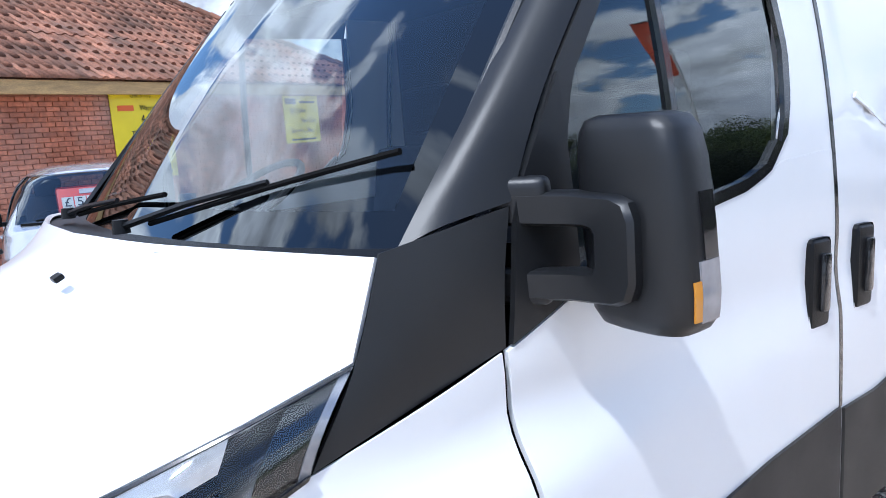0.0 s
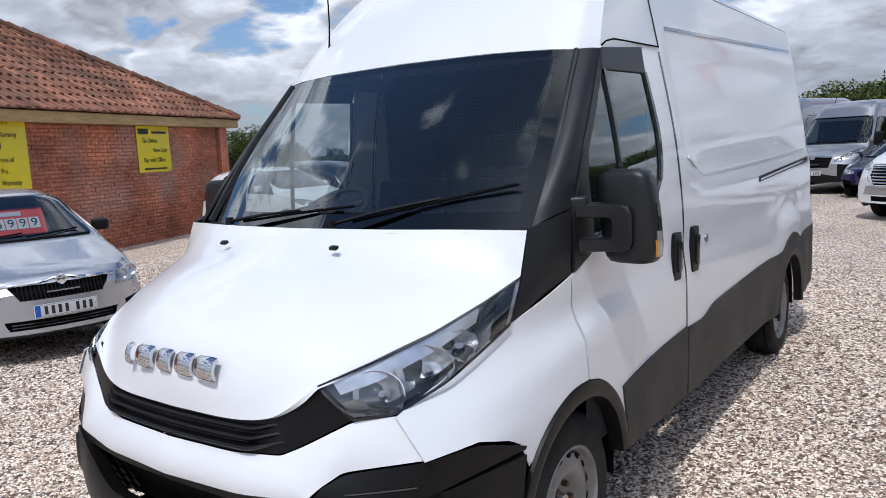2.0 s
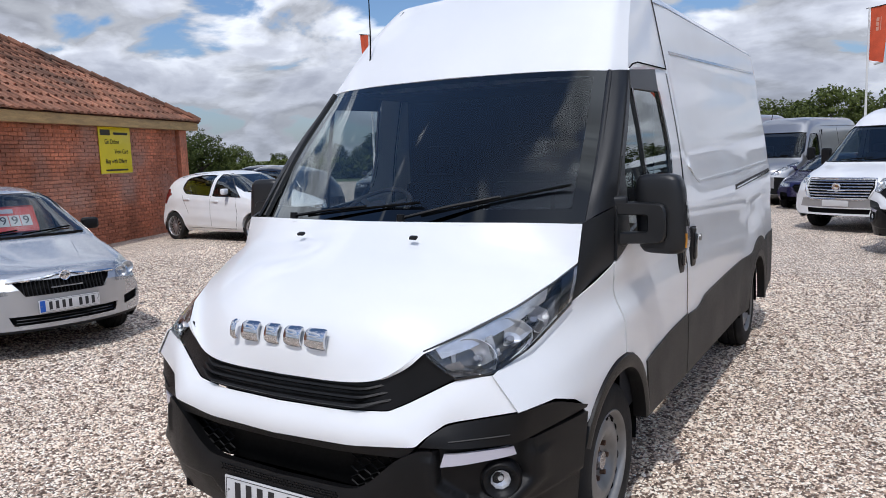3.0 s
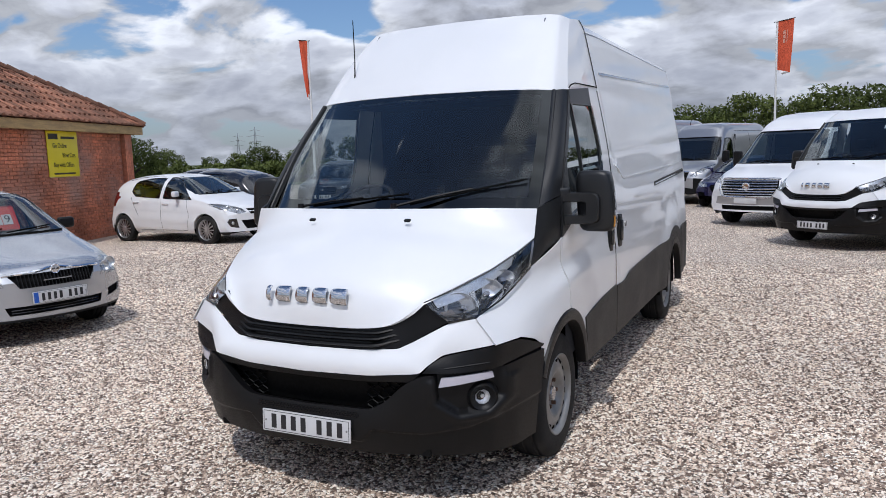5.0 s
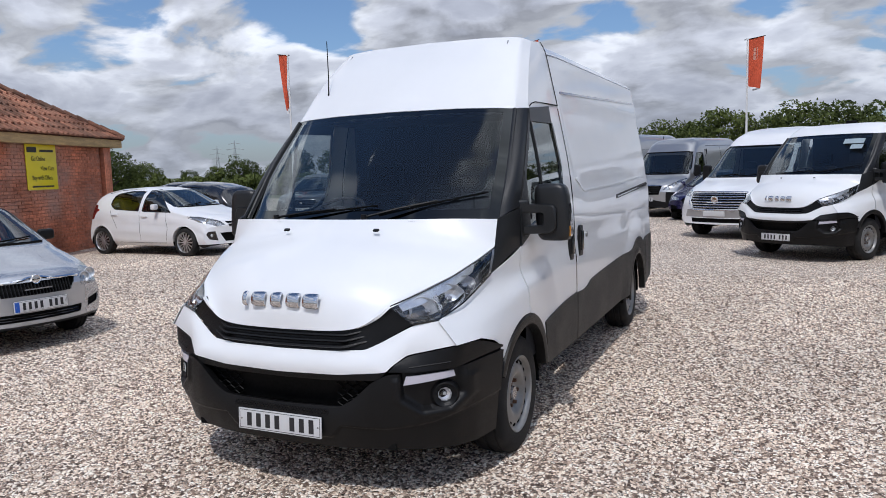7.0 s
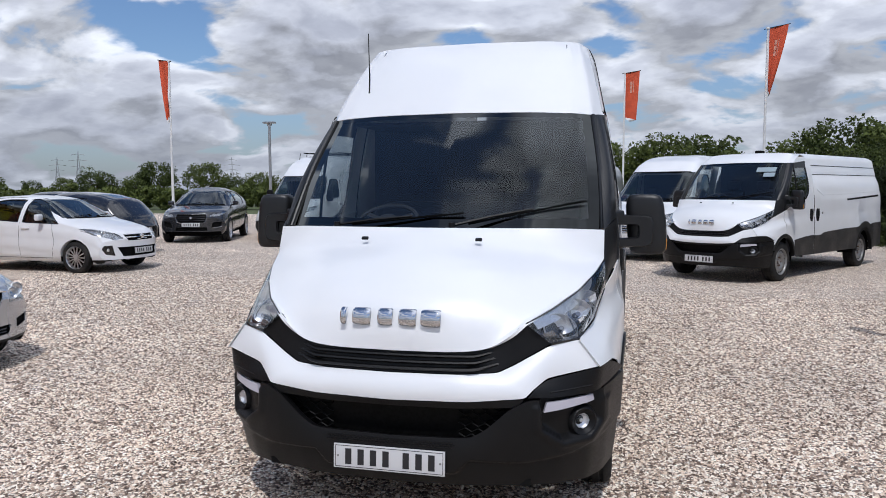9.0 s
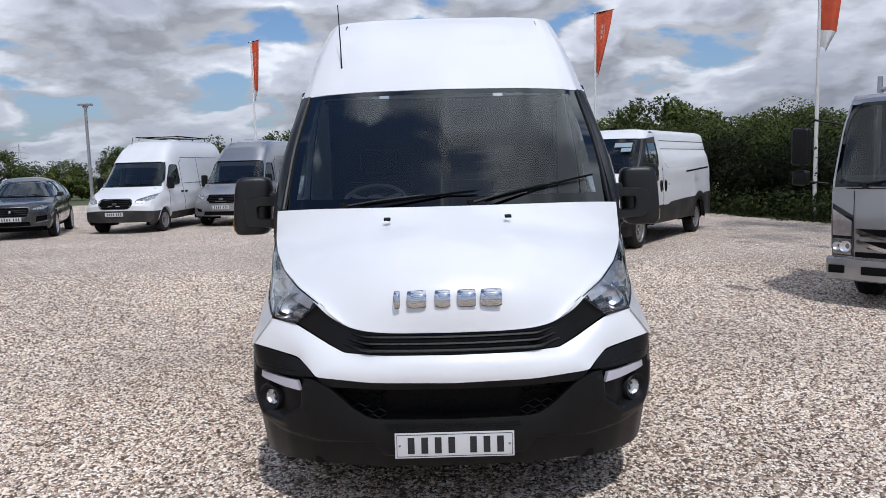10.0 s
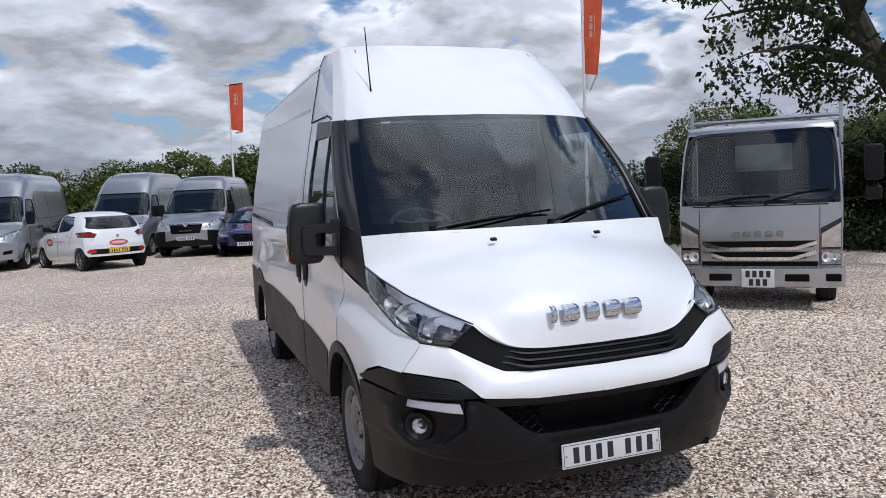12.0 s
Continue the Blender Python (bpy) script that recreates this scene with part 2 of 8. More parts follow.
def thick(bm, d):
    """Gives a sheet a rim of depth d, turned inwards, so that it is a panel and not paper."""
    bmesh.ops.recalc_face_normals(bm, faces=bm.faces)
    bm.normal_update()
    edges = [e for e in bm.edges if e.is_boundary]
    r = bmesh.ops.extrude_edge_only(bm, edges=edges)
    vs = [v for v in r["geom"] if isinstance(v, bmesh.types.BMVert)]
    src = {}
    for e in bm.edges:
        a, b = e.verts
        if (a in vs) != (b in vs):
            src[a if a in vs else b] = b if a in vs else a
    s = set(vs)
    for v in vs:
        o = src.get(v)
        if o is not None:
            nrm = Vector((0, 0, 0))
            for f in o.link_faces:
                if not any(w in s for w in f.verts):
                    nrm += f.normal
            if nrm.length:
                v.co = o.co - nrm.normalized() * d
    return bm


def sheet(rows, rim=0.012, out=None):
    """A panel from rows of points, its front towards out."""
    bm = grid(rows)
    bm.normal_update()
    if out is not None:
        tot = Vector((0, 0, 0))
        for f in bm.faces:
            tot += f.normal * f.calc_area()
        if tot.dot(Vector(out)) < 0:
            bmesh.ops.reverse_faces(bm, faces=bm.faces)
            bm.normal_update()
    if rim:
        edges = [e for e in bm.edges if e.is_boundary]
        base = {v: v.normal.copy() for e in edges for v in e.verts}
        r = bmesh.ops.extrude_edge_only(bm, edges=edges)
        made = [g for g in r["geom"] if isinstance(g, bmesh.types.BMVert)]
        for v in made:
            for e in v.link_edges:
                o = e.other_vert(v)
                if o in base:
                    v.co = o.co - base[o] * rim
                    break
    return bm


def lettering(text, size, depth, m, material, parent, name="lettering", label="", squeeze=1.0):
    cu = bpy.data.curves.new(name, "FONT")
    cu.body, cu.size, cu.extrude, cu.align_x, cu.align_y = text, size, depth, "CENTER", "CENTER"
    tmp = bpy.data.objects.new("tmp", cu)
    scene.collection.objects.link(tmp)
    dg = bpy.context.evaluated_depsgraph_get()
    me = bpy.data.meshes.new_from_object(tmp.evaluated_get(dg))
    bpy.data.objects.remove(tmp)
    bpy.data.curves.remove(cu)
    me.transform(Matrix.Diagonal((squeeze, 1, 1, 1)))
    me.materials.clear()
    me.materials.append(material)
    ob = new(name, me)
    ob.parent = parent
    ob.matrix_basis = m
    if label:
        ob["label"] = label
    return ob

# ---- materials ----
M_white = shader("white_paint", (0.785, 0.797, 0.805), 0.36, 0, 0.65, var=0.02, var_scale=2, dirt=(0.55, 0.52, 0.47), dirt_amount=0.06, dirt_scale=1.5)
M_trim = shader("black_plastic", (0.0052, 0.0052, 0.0056), 0.40, var=0.18, var_scale=5, spec=0.24, bump=0.12, bump_scale=900, dirt=(0.016, 0.0155, 0.015), dirt_amount=0.2, dirt_scale=2.2)
M_clad = shader("grey_plastic", (0.030, 0.0285, 0.027), 0.55, var=0.15, var_scale=3, spec=0.25, bump=0.12, bump_scale=900, dirt=(0.14, 0.125, 0.11), dirt_amount=0.4, dirt_scale=2.0)
M_gloss = shader("gloss_black", (0.01, 0.01, 0.011), 0.12, coat=0.6, var=0.1)
M_under = shader("underbody", (0.008, 0.008, 0.008), 0.9, var=0.3, spec=0.05)
M_tyre = shader("tyre_rubber", (0.018, 0.018, 0.018), 0.8, var=0.25, var_scale=8, spec=0.2, bump=0.2, bump_scale=120, dirt=(0.07, 0.063, 0.055), dirt_amount=0.35, dirt_scale=5)
M_steel = shader("steel_wheel", (0.25, 0.25, 0.245), 0.40, 0.45, var=0.12, var_scale=12, dirt=(0.10, 0.09, 0.08), dirt_amount=0.4, dirt_scale=8)
M_chrome = shader("chrome", (0.78, 0.79, 0.80), 0.08, 1.0, var=0.04)
M_glass = glass("car_glass", (0.80, 0.86, 0.86), 0.86, 0.012, 0.055)

# ---- ground: one sheet of gravel to the horizon ----
def gravel_material(name, stones):
    m = bpy.data.materials.new(name)
    m.use_nodes = True
    nt = m.node_tree
    N, L = nt.nodes.new, nt.links.new
    b = nt.nodes["Principled BSDF"]
    b.inputs["Roughness"].default_value = 0.85
    co = N("ShaderNodeTexCoord")
    ramp = N("ShaderNodeValToRGB")
    stops = [(0.0, (0.075, 0.05, 0.037)), (0.19, (0.20, 0.138, 0.104)), (0.38, (0.49, 0.37, 0.28)), (0.57, (0.77, 0.625, 0.49)), (0.78, (0.90, 0.785, 0.655)), (1.0, (0.95, 0.88, 0.77))]
    while len(ramp.color_ramp.elements) < len(stops):
        ramp.color_ramp.elements.new(0.5)
    for e, (p, c) in zip(ramp.color_ramp.elements, stops):
        e.position, e.color = p, (*c, 1)
    big = N("ShaderNodeTexNoise")
    big.inputs["Scale"].default_value, big.inputs["Detail"].default_value = 0.45, 6
    L(co.outputs["Object"], big.inputs["Vector"])
    tone = N("ShaderNodeMapRange")
    for k, v in zip(("From Min", "From Max", "To Min", "To Max"), (0.3, 0.7, 0.86, 1.20)):
        tone.inputs[k].default_value = v
    L(big.outputs["Fac"], tone.inputs["Value"])
    out = N("ShaderNodeVectorMath")
    out.operation = "SCALE"
    L(tone.outputs[0], out.inputs["Scale"])
    if stones:
        g = N("ShaderNodeNewGeometry")
        L(g.outputs["Random Per Island"], ramp.inputs[0])
        L(ramp.outputs["Color"], out.inputs[0])
    else:
        v = N("ShaderNodeTexVoronoi")
        v.inputs["Scale"].default_value = 56
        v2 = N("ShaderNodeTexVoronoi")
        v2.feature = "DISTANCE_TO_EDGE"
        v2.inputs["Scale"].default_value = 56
        mp = N("ShaderNodeMapping")
        mp.inputs["Scale"].default_value = (1, 1, 0.2)
        L(co.outputs["Object"], mp.inputs["Vector"])
        L(mp.outputs[0], v.inputs["Vector"]), L(mp.outputs[0], v2.inputs["Vector"])
        sep = N("ShaderNodeSeparateColor")
        L(v.outputs["Color"], sep.inputs[0])
        L(sep.outputs[0], ramp.inputs[0])
        # shade between the flat stones, put into the colour: cell edges darker, middles lighter
        gap_shade = N("ShaderNodeMapRange")
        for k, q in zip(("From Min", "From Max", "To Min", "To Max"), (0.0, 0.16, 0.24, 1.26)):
            gap_shade.inputs[k].default_value = q
        L(v2.outputs["Distance"], gap_shade.inputs["Value"])
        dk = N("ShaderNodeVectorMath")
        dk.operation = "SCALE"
        L(ramp.outputs["Color"], dk.inputs[0]), L(gap_shade.outputs[0], dk.inputs["Scale"])
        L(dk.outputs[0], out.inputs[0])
        bp = N("ShaderNodeBump")
        bp.inputs["Strength"].default_value, bp.inputs["Distance"].default_value = 0.9, 0.012
        L(v2.outputs["Distance"], bp.inputs["Height"])
        L(bp.outputs[0], b.inputs["Normal"])
    L(out.outputs[0], b.inputs["Base Color"])
    return m


def patchwork(name, spots):
    """Grass with brown earth, for the fields beyond the yard."""
    return shader(name, (0.075, 0.10, 0.032), 0.95, var=0.35, var_scale=0.15, fine=0.4, fine_scale=25, bump=0.6, bump_scale=30, dirt=(0.13, 0.105, 0.07), dirt_amount=spots, dirt_scale=0.4)


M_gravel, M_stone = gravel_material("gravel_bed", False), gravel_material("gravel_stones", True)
M_grass = patchwork("rough_grass", 0.6)
ground = part("ground", grid([[(x, y, 0) for x in (-1500, -60, 60, 1500)] for y in (-1500, -60, 60, 1500)]), M_grass, smooth=False)
tagged(ground, "rough green grass field round the gravel yard", "ground", kind="structure")
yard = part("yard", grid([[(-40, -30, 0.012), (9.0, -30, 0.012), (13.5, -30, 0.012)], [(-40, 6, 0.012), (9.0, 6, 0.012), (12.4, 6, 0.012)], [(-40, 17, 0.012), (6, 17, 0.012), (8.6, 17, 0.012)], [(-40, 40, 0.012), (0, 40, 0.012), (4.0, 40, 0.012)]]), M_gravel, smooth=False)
tagged(yard, "pale cream and brown gravel sales yard", "gravel", kind="structure")


def scatter_stones(name, x0, x1, y0, y1, count, size, seed, keep=lambda x, y: True):
    """Loose angular chippings as real little solids, joined."""
    rng = np.random.default_rng(seed)
    base = np.array([(1, 0, 0), (0, 1, 0), (-1, 0, 0), (0, -1, 0), (0, 0, 1), (0.55, 0.55, 0.62), (-0.5, -0.6, 0.6)], float)
    faces = np.array([(0, 1, 5), (0, 5, 4), (5, 1, 4), (1, 2, 4), (2, 3, 6), (2, 6, 4), (6, 3, 4), (3, 0, 4)])
    px = rng.uniform(x0, x1, count)
    py = rng.uniform(y0, y1, count)
    ok = np.array([keep(a, b) for a, b in zip(px, py)])
    px, py = px[ok], py[ok]
    n = len(px)
    s = size * rng.uniform(0.55, 1.35, n)
    jit = 1 + rng.uniform(-0.32, 0.32, (n, len(base), 3))
    v = base[None] * jit * np.stack([s, s * rng.uniform(0.5, 0.85, n), s * rng.uniform(0.35, 0.75, n)], 1)[:, None, :]
    a, t = rng.uniform(0, 6.283, n), rng.uniform(-0.5, 0.5, n)
    x, y, z = v[..., 0], v[..., 1], v[..., 2]
    x, z = x * np.cos(t)[:, None] + z * np.sin(t)[:, None], -x * np.sin(t)[:, None] + z * np.cos(t)[:, None]
    x, y = x * np.cos(a)[:, None] - y * np.sin(a)[:, None], x * np.sin(a)[:, None] + y * np.cos(a)[:, None]
    co = np.stack([x + px[:, None], y + py[:, None], z + 0.012 + rng.uniform(-0.003, 0.006, n)[:, None]], 2).reshape(-1, 3)
    f = (faces[None] + (np.arange(n) * len(base))[:, None, None]).reshape(-1, 3)
    me = bpy.data.meshes.new(name)
    me.vertices.add(len(co))
    me.vertices.foreach_set("co", co.ravel())
    me.loops.add(f.size)
    me.loops.foreach_set("vertex_index", f.ravel().astype(np.int32))
    me.polygons.add(len(f))
    me.polygons.foreach_set("loop_start", np.arange(0, f.size, 3, dtype=np.int32))
    me.update(calc_edges=True)
    me.materials.append(M_stone)
    return tagged(new(name, me), "loose cream and brown gravel chippings on the yard", "gravel", kind="stuff")


scatter_stones("gravel", -3.4, 4.4, -1.6, 3.2, 84000, 0.0122, 3)
scatter_stones("gravel", -4.6, 6.2, 3.2, 8.5, 54000, 0.0145, 5, lambda x, y: abs(x) > 0.75 or y > 5.6)
scatter_stones("gravel", -9.5, -3.4, -0.5, 9.0, 30000, 0.0165, 6)

# ---- brick shed with a hipped pantile roof ----
M_brick = shader("red_brick", (0.50, 0.180, 0.098), 0.9, var=0.38, var_scale=1.1, fine=0.25, fine_scale=14, bump=0.5, bump_scale=120, dirt=(0.44, 0.285, 0.225), dirt_amount=0.8, dirt_scale=0.85, per_object=0.14, per_island=0.18, across=True)
M_mortar = shader("mortar", (0.42, 0.185, 0.120), 0.95, var=0.35, var_scale=1.1, fine=0.3, fine_scale=14, bump=0.4, dirt=(0.46, 0.33, 0.27), dirt_amount=0.8, dirt_scale=0.85, across=True)
M_tile = shader("clay_pantile", (0.275, 0.122, 0.072), 0.85, var=0.45, var_scale=1.3, fine=0.25, fine_scale=30, bump=0.4, bump_scale=80, dirt=(0.13, 0.085, 0.060), dirt_amount=0.7, dirt_scale=1.8, per_object=0.35, per_island=0.40, across=True)
M_fascia = shader("bare_timber", (0.50, 0.34, 0.15), 0.75, var=0.15, var_scale=3, fine=0.2, fine_scale=40, stretch=(1, 1, 6), dirt=(0.22, 0.16, 0.09), dirt_amount=0.5, dirt_scale=2)
M_sign = shader("yellow_board", (0.80, 0.66, 0.01), 0.35, var=0.05, var_scale=2)
M_signink = shader("sign_ink", (0.02, 0.018, 0.012), 0.5)
M_signred = shader("sign_orange", (0.75, 0.14, 0.02), 0.5)
# local frame: x along the wall (away from the yard's mouth), y out of the wall to the yard, z up
SHED = Matrix.Translation((-12.37, 7.85, 0)) @ Matrix.Rotation(math.atan2(-0.936, 0.352), 4, "Z")
# here +x runs towards the yard's mouth, so places along the wall are given as -s
shed = thing("brick_shed", SHED, "low red brick shed with a hipped pantile roof", "building")
S1, S0, DEEP, EAVE, PITCH = 3.45, -13.0, 9.0, 2.72, 0.60
wall_h = 2.62
core = box((S1 - S0 - 0.02, 0.22, wall_h), (-(S0 + S1) / 2, -0.125, wall_h / 2))
part("front_wall", core, M_mortar, shed, "red brick wall with pale weathered patches", smooth=False)
part("end_wall", box((0.23, DEEP, wall_h), (-S1 + 0.115, -DEEP / 2 - 0.24, wall_h / 2)), M_brick, shed, smooth=False)
part("back_wall", box((S1 - S0, 0.23, wall_h), (-(S0 + S1) / 2, -DEEP - 0.3, wall_h / 2)), M_brick, shed, smooth=False)
part("far_end_wall", box((0.23, DEEP, wall_h), (-S0 - 0.1, -DEEP / 2 - 0.24, wall_h / 2)), M_brick, shed, smooth=False)
part("corner_pier", box((0.34, 0.12, wall_h - 0.12), (-S1 + 0.17, 0.05, wall_h / 2 - 0.06), 0.015), M_brick, shed, "projecting brick corner pier")
part("fascia", box((S1 - S0 + 0.75, 0.03, 0.20), (-(S0 + S1) / 2, 0.22, EAVE - 0.12), 0.004), M_fascia, shed, "bare yellowish timber fascia board")
part("end_fascia", box((0.03, DEEP + 0.7, 0.20), (-S1 - 0.37, -DEEP / 2 - 0.15, EAVE - 0.12), 0.004), M_fascia, shed)
part("soffit", box((S1 - S0 + 0.7, 0.24, 0.02), (-(S0 + S1) / 2, 0.10, EAVE - 0.20)), M_fascia, shed, smooth=False)
half = DEEP / 2 + 0.3
zr = EAVE + PITCH * half
ex0, ex1 = -(S1 + 0.40), -(S0 - 0.4)
deck = bmesh.new()
e = [deck.verts.new(p) for p in ((ex0, 0.26, EAVE - 0.02), (ex1, 0.26, EAVE - 0.02), (ex1 - half, 0.26 - half, zr - 0.02), (ex0 + half, 0.26 - half, zr - 0.02), (ex0, 0.26 - 2 * half, EAVE - 0.02), (ex1, 0.26 - 2 * half, EAVE - 0.02))]
for q in ((0, 1, 2, 3), (4, 0, 3), (1, 5, 2), (5, 4, 3, 2)):
    deck.faces.new([e[i] for i in q])
part("roof_deck", deck, M_tile, shed, smooth=False)


def pantile_mesh(w=0.215, l=0.40):
    bm = bmesh.new()
    prof = [(-0.5, 0.0), (-0.38, -0.012), (-0.2, -0.016), (-0.02, -0.008), (0.12, 0.016), (0.26, 0.030), (0.40, 0.024), (0.5, 0.004)]
    rows = []
    for y, dz, k in ((0.0, -0.004, 0.0), (0.0, 0.030, 0.8), (-l, 0.006, 0.8)):
        rows.append([(px * w * 1.03, y, pz * k + dz) for px, pz in prof])
    grid(rows, False, bm)
    return mesh_of("tile", bm, M_tile, True, 40)


tile = pantile_mesh()
slope = math.atan(PITCH)
course, tw = 0.335, 0.205
tv, tf = [], []
tco = [tuple(v.co) for v in tile.vertices]
tpo = [tuple(p.vertices) for p in tile.polygons]
rng = random.Random(4)
made = 0
for c in range(int(half / math.cos(slope) / course) + 1):
    d = c * course
    inn = d * math.cos(slope)
    lo_x, hi_x = ex0 + inn, ex1 - inn
    n = int((hi_x - lo_x) / tw)
    for i in range(n):
        x = lo_x + (i + 0.5) * (hi_x - lo_x) / n
        if x > 9.0:
            continue
        m = Matrix.Translation((x, 0.30 - inn, EAVE + inn * PITCH + rng.uniform(0, 0.010))) @ Matrix.Rotation(slope * -1, 4, "X") @ pose(0, 0, 0, 0, 0, rng.uniform(-1.2, 1.2))
        if -3.2 < x < 4.5 and c < 7 and made < 290:
            share("tile", tile, shed, m)
            made += 1
        else:
            k = len(tv)
            tv += [tuple(m @ Vector(q)) for q in tco]
            tf += [tuple(k + j for j in q) for q in tpo]
me = bpy.data.meshes.new("roof_tiles")
me.from_pydata(tv, [], tf)
me.materials.append(M_tile)
me.shade_smooth()
tagged(share("roof_tiles", me, shed), kind="stuff")
bm = bmesh.new()
hip_len = half * math.sqrt(2 + PITCH * PITCH)
for i in range(int(hip_len / 0.30)):
    k = i * 0.30 / hip_len
    p0 = Vector((ex0, 0.28, EAVE + 0.03)).lerp(Vector((ex0 + half, 0.28 - half, zr + 0.05)), k)
    p1 = Vector((ex0, 0.28, EAVE + 0.05)).lerp(Vector((ex0 + half, 0.28 - half, zr + 0.07)), k + 0.33 / hip_len)
    tube([p0, p1], 0.085, 10, bm, 0.095)
part("hip_tiles", bm, M_tile, shed, "rounded clay hip tiles")
part("ridge_tiles", tube([(ex0 + half, 0.28 - half, zr + 0.05), (ex1 - half, 0.28 - half, zr + 0.05)], 0.09, 10), M_tile, shed)
# bricks of the wall facing the yard: single ones where it passes nearest, the rest joined
bw, bh = 0.2255, 0.075
brick = mesh_of("brick", box((0.2155, 0.03, 0.065), (0, 0, 0), 0.003, seg=1), M_brick)
bco = [tuple(v.co) for v in brick.vertices]
bpo = [tuple(p.vertices) for p in brick.polygons]
tv, tf, made = [], [], 0
for r in range(int(wall_h / bh) - 1):
    for i in range(int((S1 - (-7.0)) / bw)):
        s_ = -7.0 + (i + (0.5 if r % 2 else 0.0)) * bw + 0.12
        if s_ > S1 - 0.45:
            continue
        m = Matrix.Translation((-s_, rng.uniform(-0.004, 0.004), 0.045 + r * bh))
        if -0.6 < s_ < 2.2 and 9 < r < 33 and made < 290:
            share("brick", brick, shed, m)
            made += 1
        else:
            k = len(tv)
            tv += [tuple(m @ Vector(q)) for q in bco]
            tf += [tuple(k + j for j in q) for q in bpo]
me = bpy.data.meshes.new("brickwork")
me.from_pydata(tv, [], tf)
me.materials.append(M_brick)
tagged(share("brickwork", me, shed), kind="stuff")


def sign(s0, s1, z0, z1, lines, label):
    w, h = s1 - s0, z1 - z0
    st = thing("wall_sign", SHED @ Matrix.Translation((-(s0 + s1) / 2, 0.035, (z0 + z1) / 2)), label, "sign", "yellow signs on the shed")
    part("board", box((w, 0.012, h), (0, 0, 0), 0.003), M_sign, st)
    part("bottom_edge", box((w, 0.02, 0.018), (0, 0.002, -h / 2 - 0.006)), M_fascia, st)
    turn = pose(0, 0.010, 0, 90, 0, 180)
    for text, x, z, size, mat in lines:
        if text.startswith("#"):
            part("plain_bar", box((float(text[1:]) * w, 0.004, size * h), (-x * w, 0.009, z * h)), mat, st, smooth=False)
        else:
            lettering(text, size * h, 0.001, Matrix.Translation((-x * w, 0.009, z * h)) @ turn, mat, st, squeeze=0.82)
    return st


sign(0.0, 1.12, 1.51, 2.50, [("#0.30", -0.30, 0.38, 0.12, M_signink), ("#0.45", 0.18, 0.36, 0.05, M_signink), ("Go Online", -0.12, 0.18, 0.145, M_signink), ("View Cars", 0.16, -0.03, 0.145, M_signink), ("Buy with Offers", -0.02, -0.24, 0.145, M_signink), ("#0.7", 0.0, -0.43, 0.035, M_signink)], "yellow board sign with black lettering on the brick wall")
sign(-4.12, -2.93, 1.12, 2.62, [("Get 3 Yrs", 0, 0.42, 0.085, M_signink), ("#0.26", -0.26, 0.28, 0.06, M_signred), ("Warranty", 0.14, 0.28, 0.085, M_signink), ("4", 0, 0.155, 0.13, M_signink), ("The Price of", 0, 0.0, 0.085, M_signink), ("2 Yrs", 0, -0.13, 0.085, M_signink), ("#0.26", -0.26, -0.26, 0.06, M_signred), ("Warranty", 0.14, -0.26, 0.085, M_signink), ("#0.6", 0.06, -0.39, 0.03, M_signink), ("#0.6", 0.1, -0.44, 0.03, M_signink)], "tall yellow warranty sign with black and orange lettering")

# ---- panel vans of one make: a high-roofed one in the middle, a low-roofed one by the hedge ----
M_frit = glass("printed_glass", (0.80, 0.86, 0.86), 0.0, 0.012, 0.045)
M_rust = shader("rusty_bolt", (0.10, 0.055, 0.035), 0.7, 0.3, var=0.4, var_scale=80)
M_cabin = shader("cabin_plastic", (0.026, 0.027, 0.031), 0.75, var=0.15, spec=0.2)
M_seat = shader("seat_cloth", (0.022, 0.022, 0.026), 0.95, spec=0.1, var=0.2, fine=0.3, fine_scale=200)
M_lamp_dark = shader("lamp_housing", (0.34, 0.34, 0.35), 0.22, 0.75, var=0.35, var_scale=14)
M_lamp_inner = shader("lamp_inner_bezel", (0.10, 0.10, 0.105), 0.16, 0.6, 0.4, var=0.4, var_scale=12)
M_reflector = shader("lamp_reflector", (0.80, 0.80, 0.81), 0.30, 0.85, var=0.12, var_scale=30)
M_lens = glass("lamp_lens", (0.95, 0.96, 0.97), 0.97, 0.01, 0.05)
M_badge = shader("badge_chrome", (0.62, 0.63, 0.65), 0.06, 1.0, var=0.06, var_scale=40)
M_lensgrey = shader("grey_lens", (0.30, 0.30, 0.32), 0.12, 0.3, 0.6, var=0.15, var_scale=30)
M_drl = shader("drl_lens", (0.50, 0.485, 0.54), 0.15, coat=0.5, var=0.05)
M_amber = shader("amber_lens", (0.58, 0.25, 0.03), 0.2, coat=0.4)
M_plate_w = shader("plate_white", (0.60, 0.60, 0.60), 0.4, var=0.04)
M_plate_y = shader("plate_yellow", (0.80, 0.55, 0.03), 0.4, var=0.04)
M_ink = shader("plate_ink", (0.015, 0.015, 0.017), 0.5)
M_card = shader("pale_card", (0.34, 0.42, 0.46), 0.5, var=0.1)
M_blue = shader("plate_blue", (0.02, 0.10, 0.45), 0.4)
M_mesh = shader("grille_mesh", (0.004, 0.004, 0.004), 0.5, var=0.5, var_scale=60, spec=0.1)
AX_F, AX_R, ARCH = 1.065, 4.69, 0.44


def lerp_table(t, v):
    for (a, b), (c, d) in zip(t, t[1:]):
        if v <= c:
            u = min(max((v - a) / (c - a), 0), 1)
            return b + (d - b) * u
    return t[-1][1]


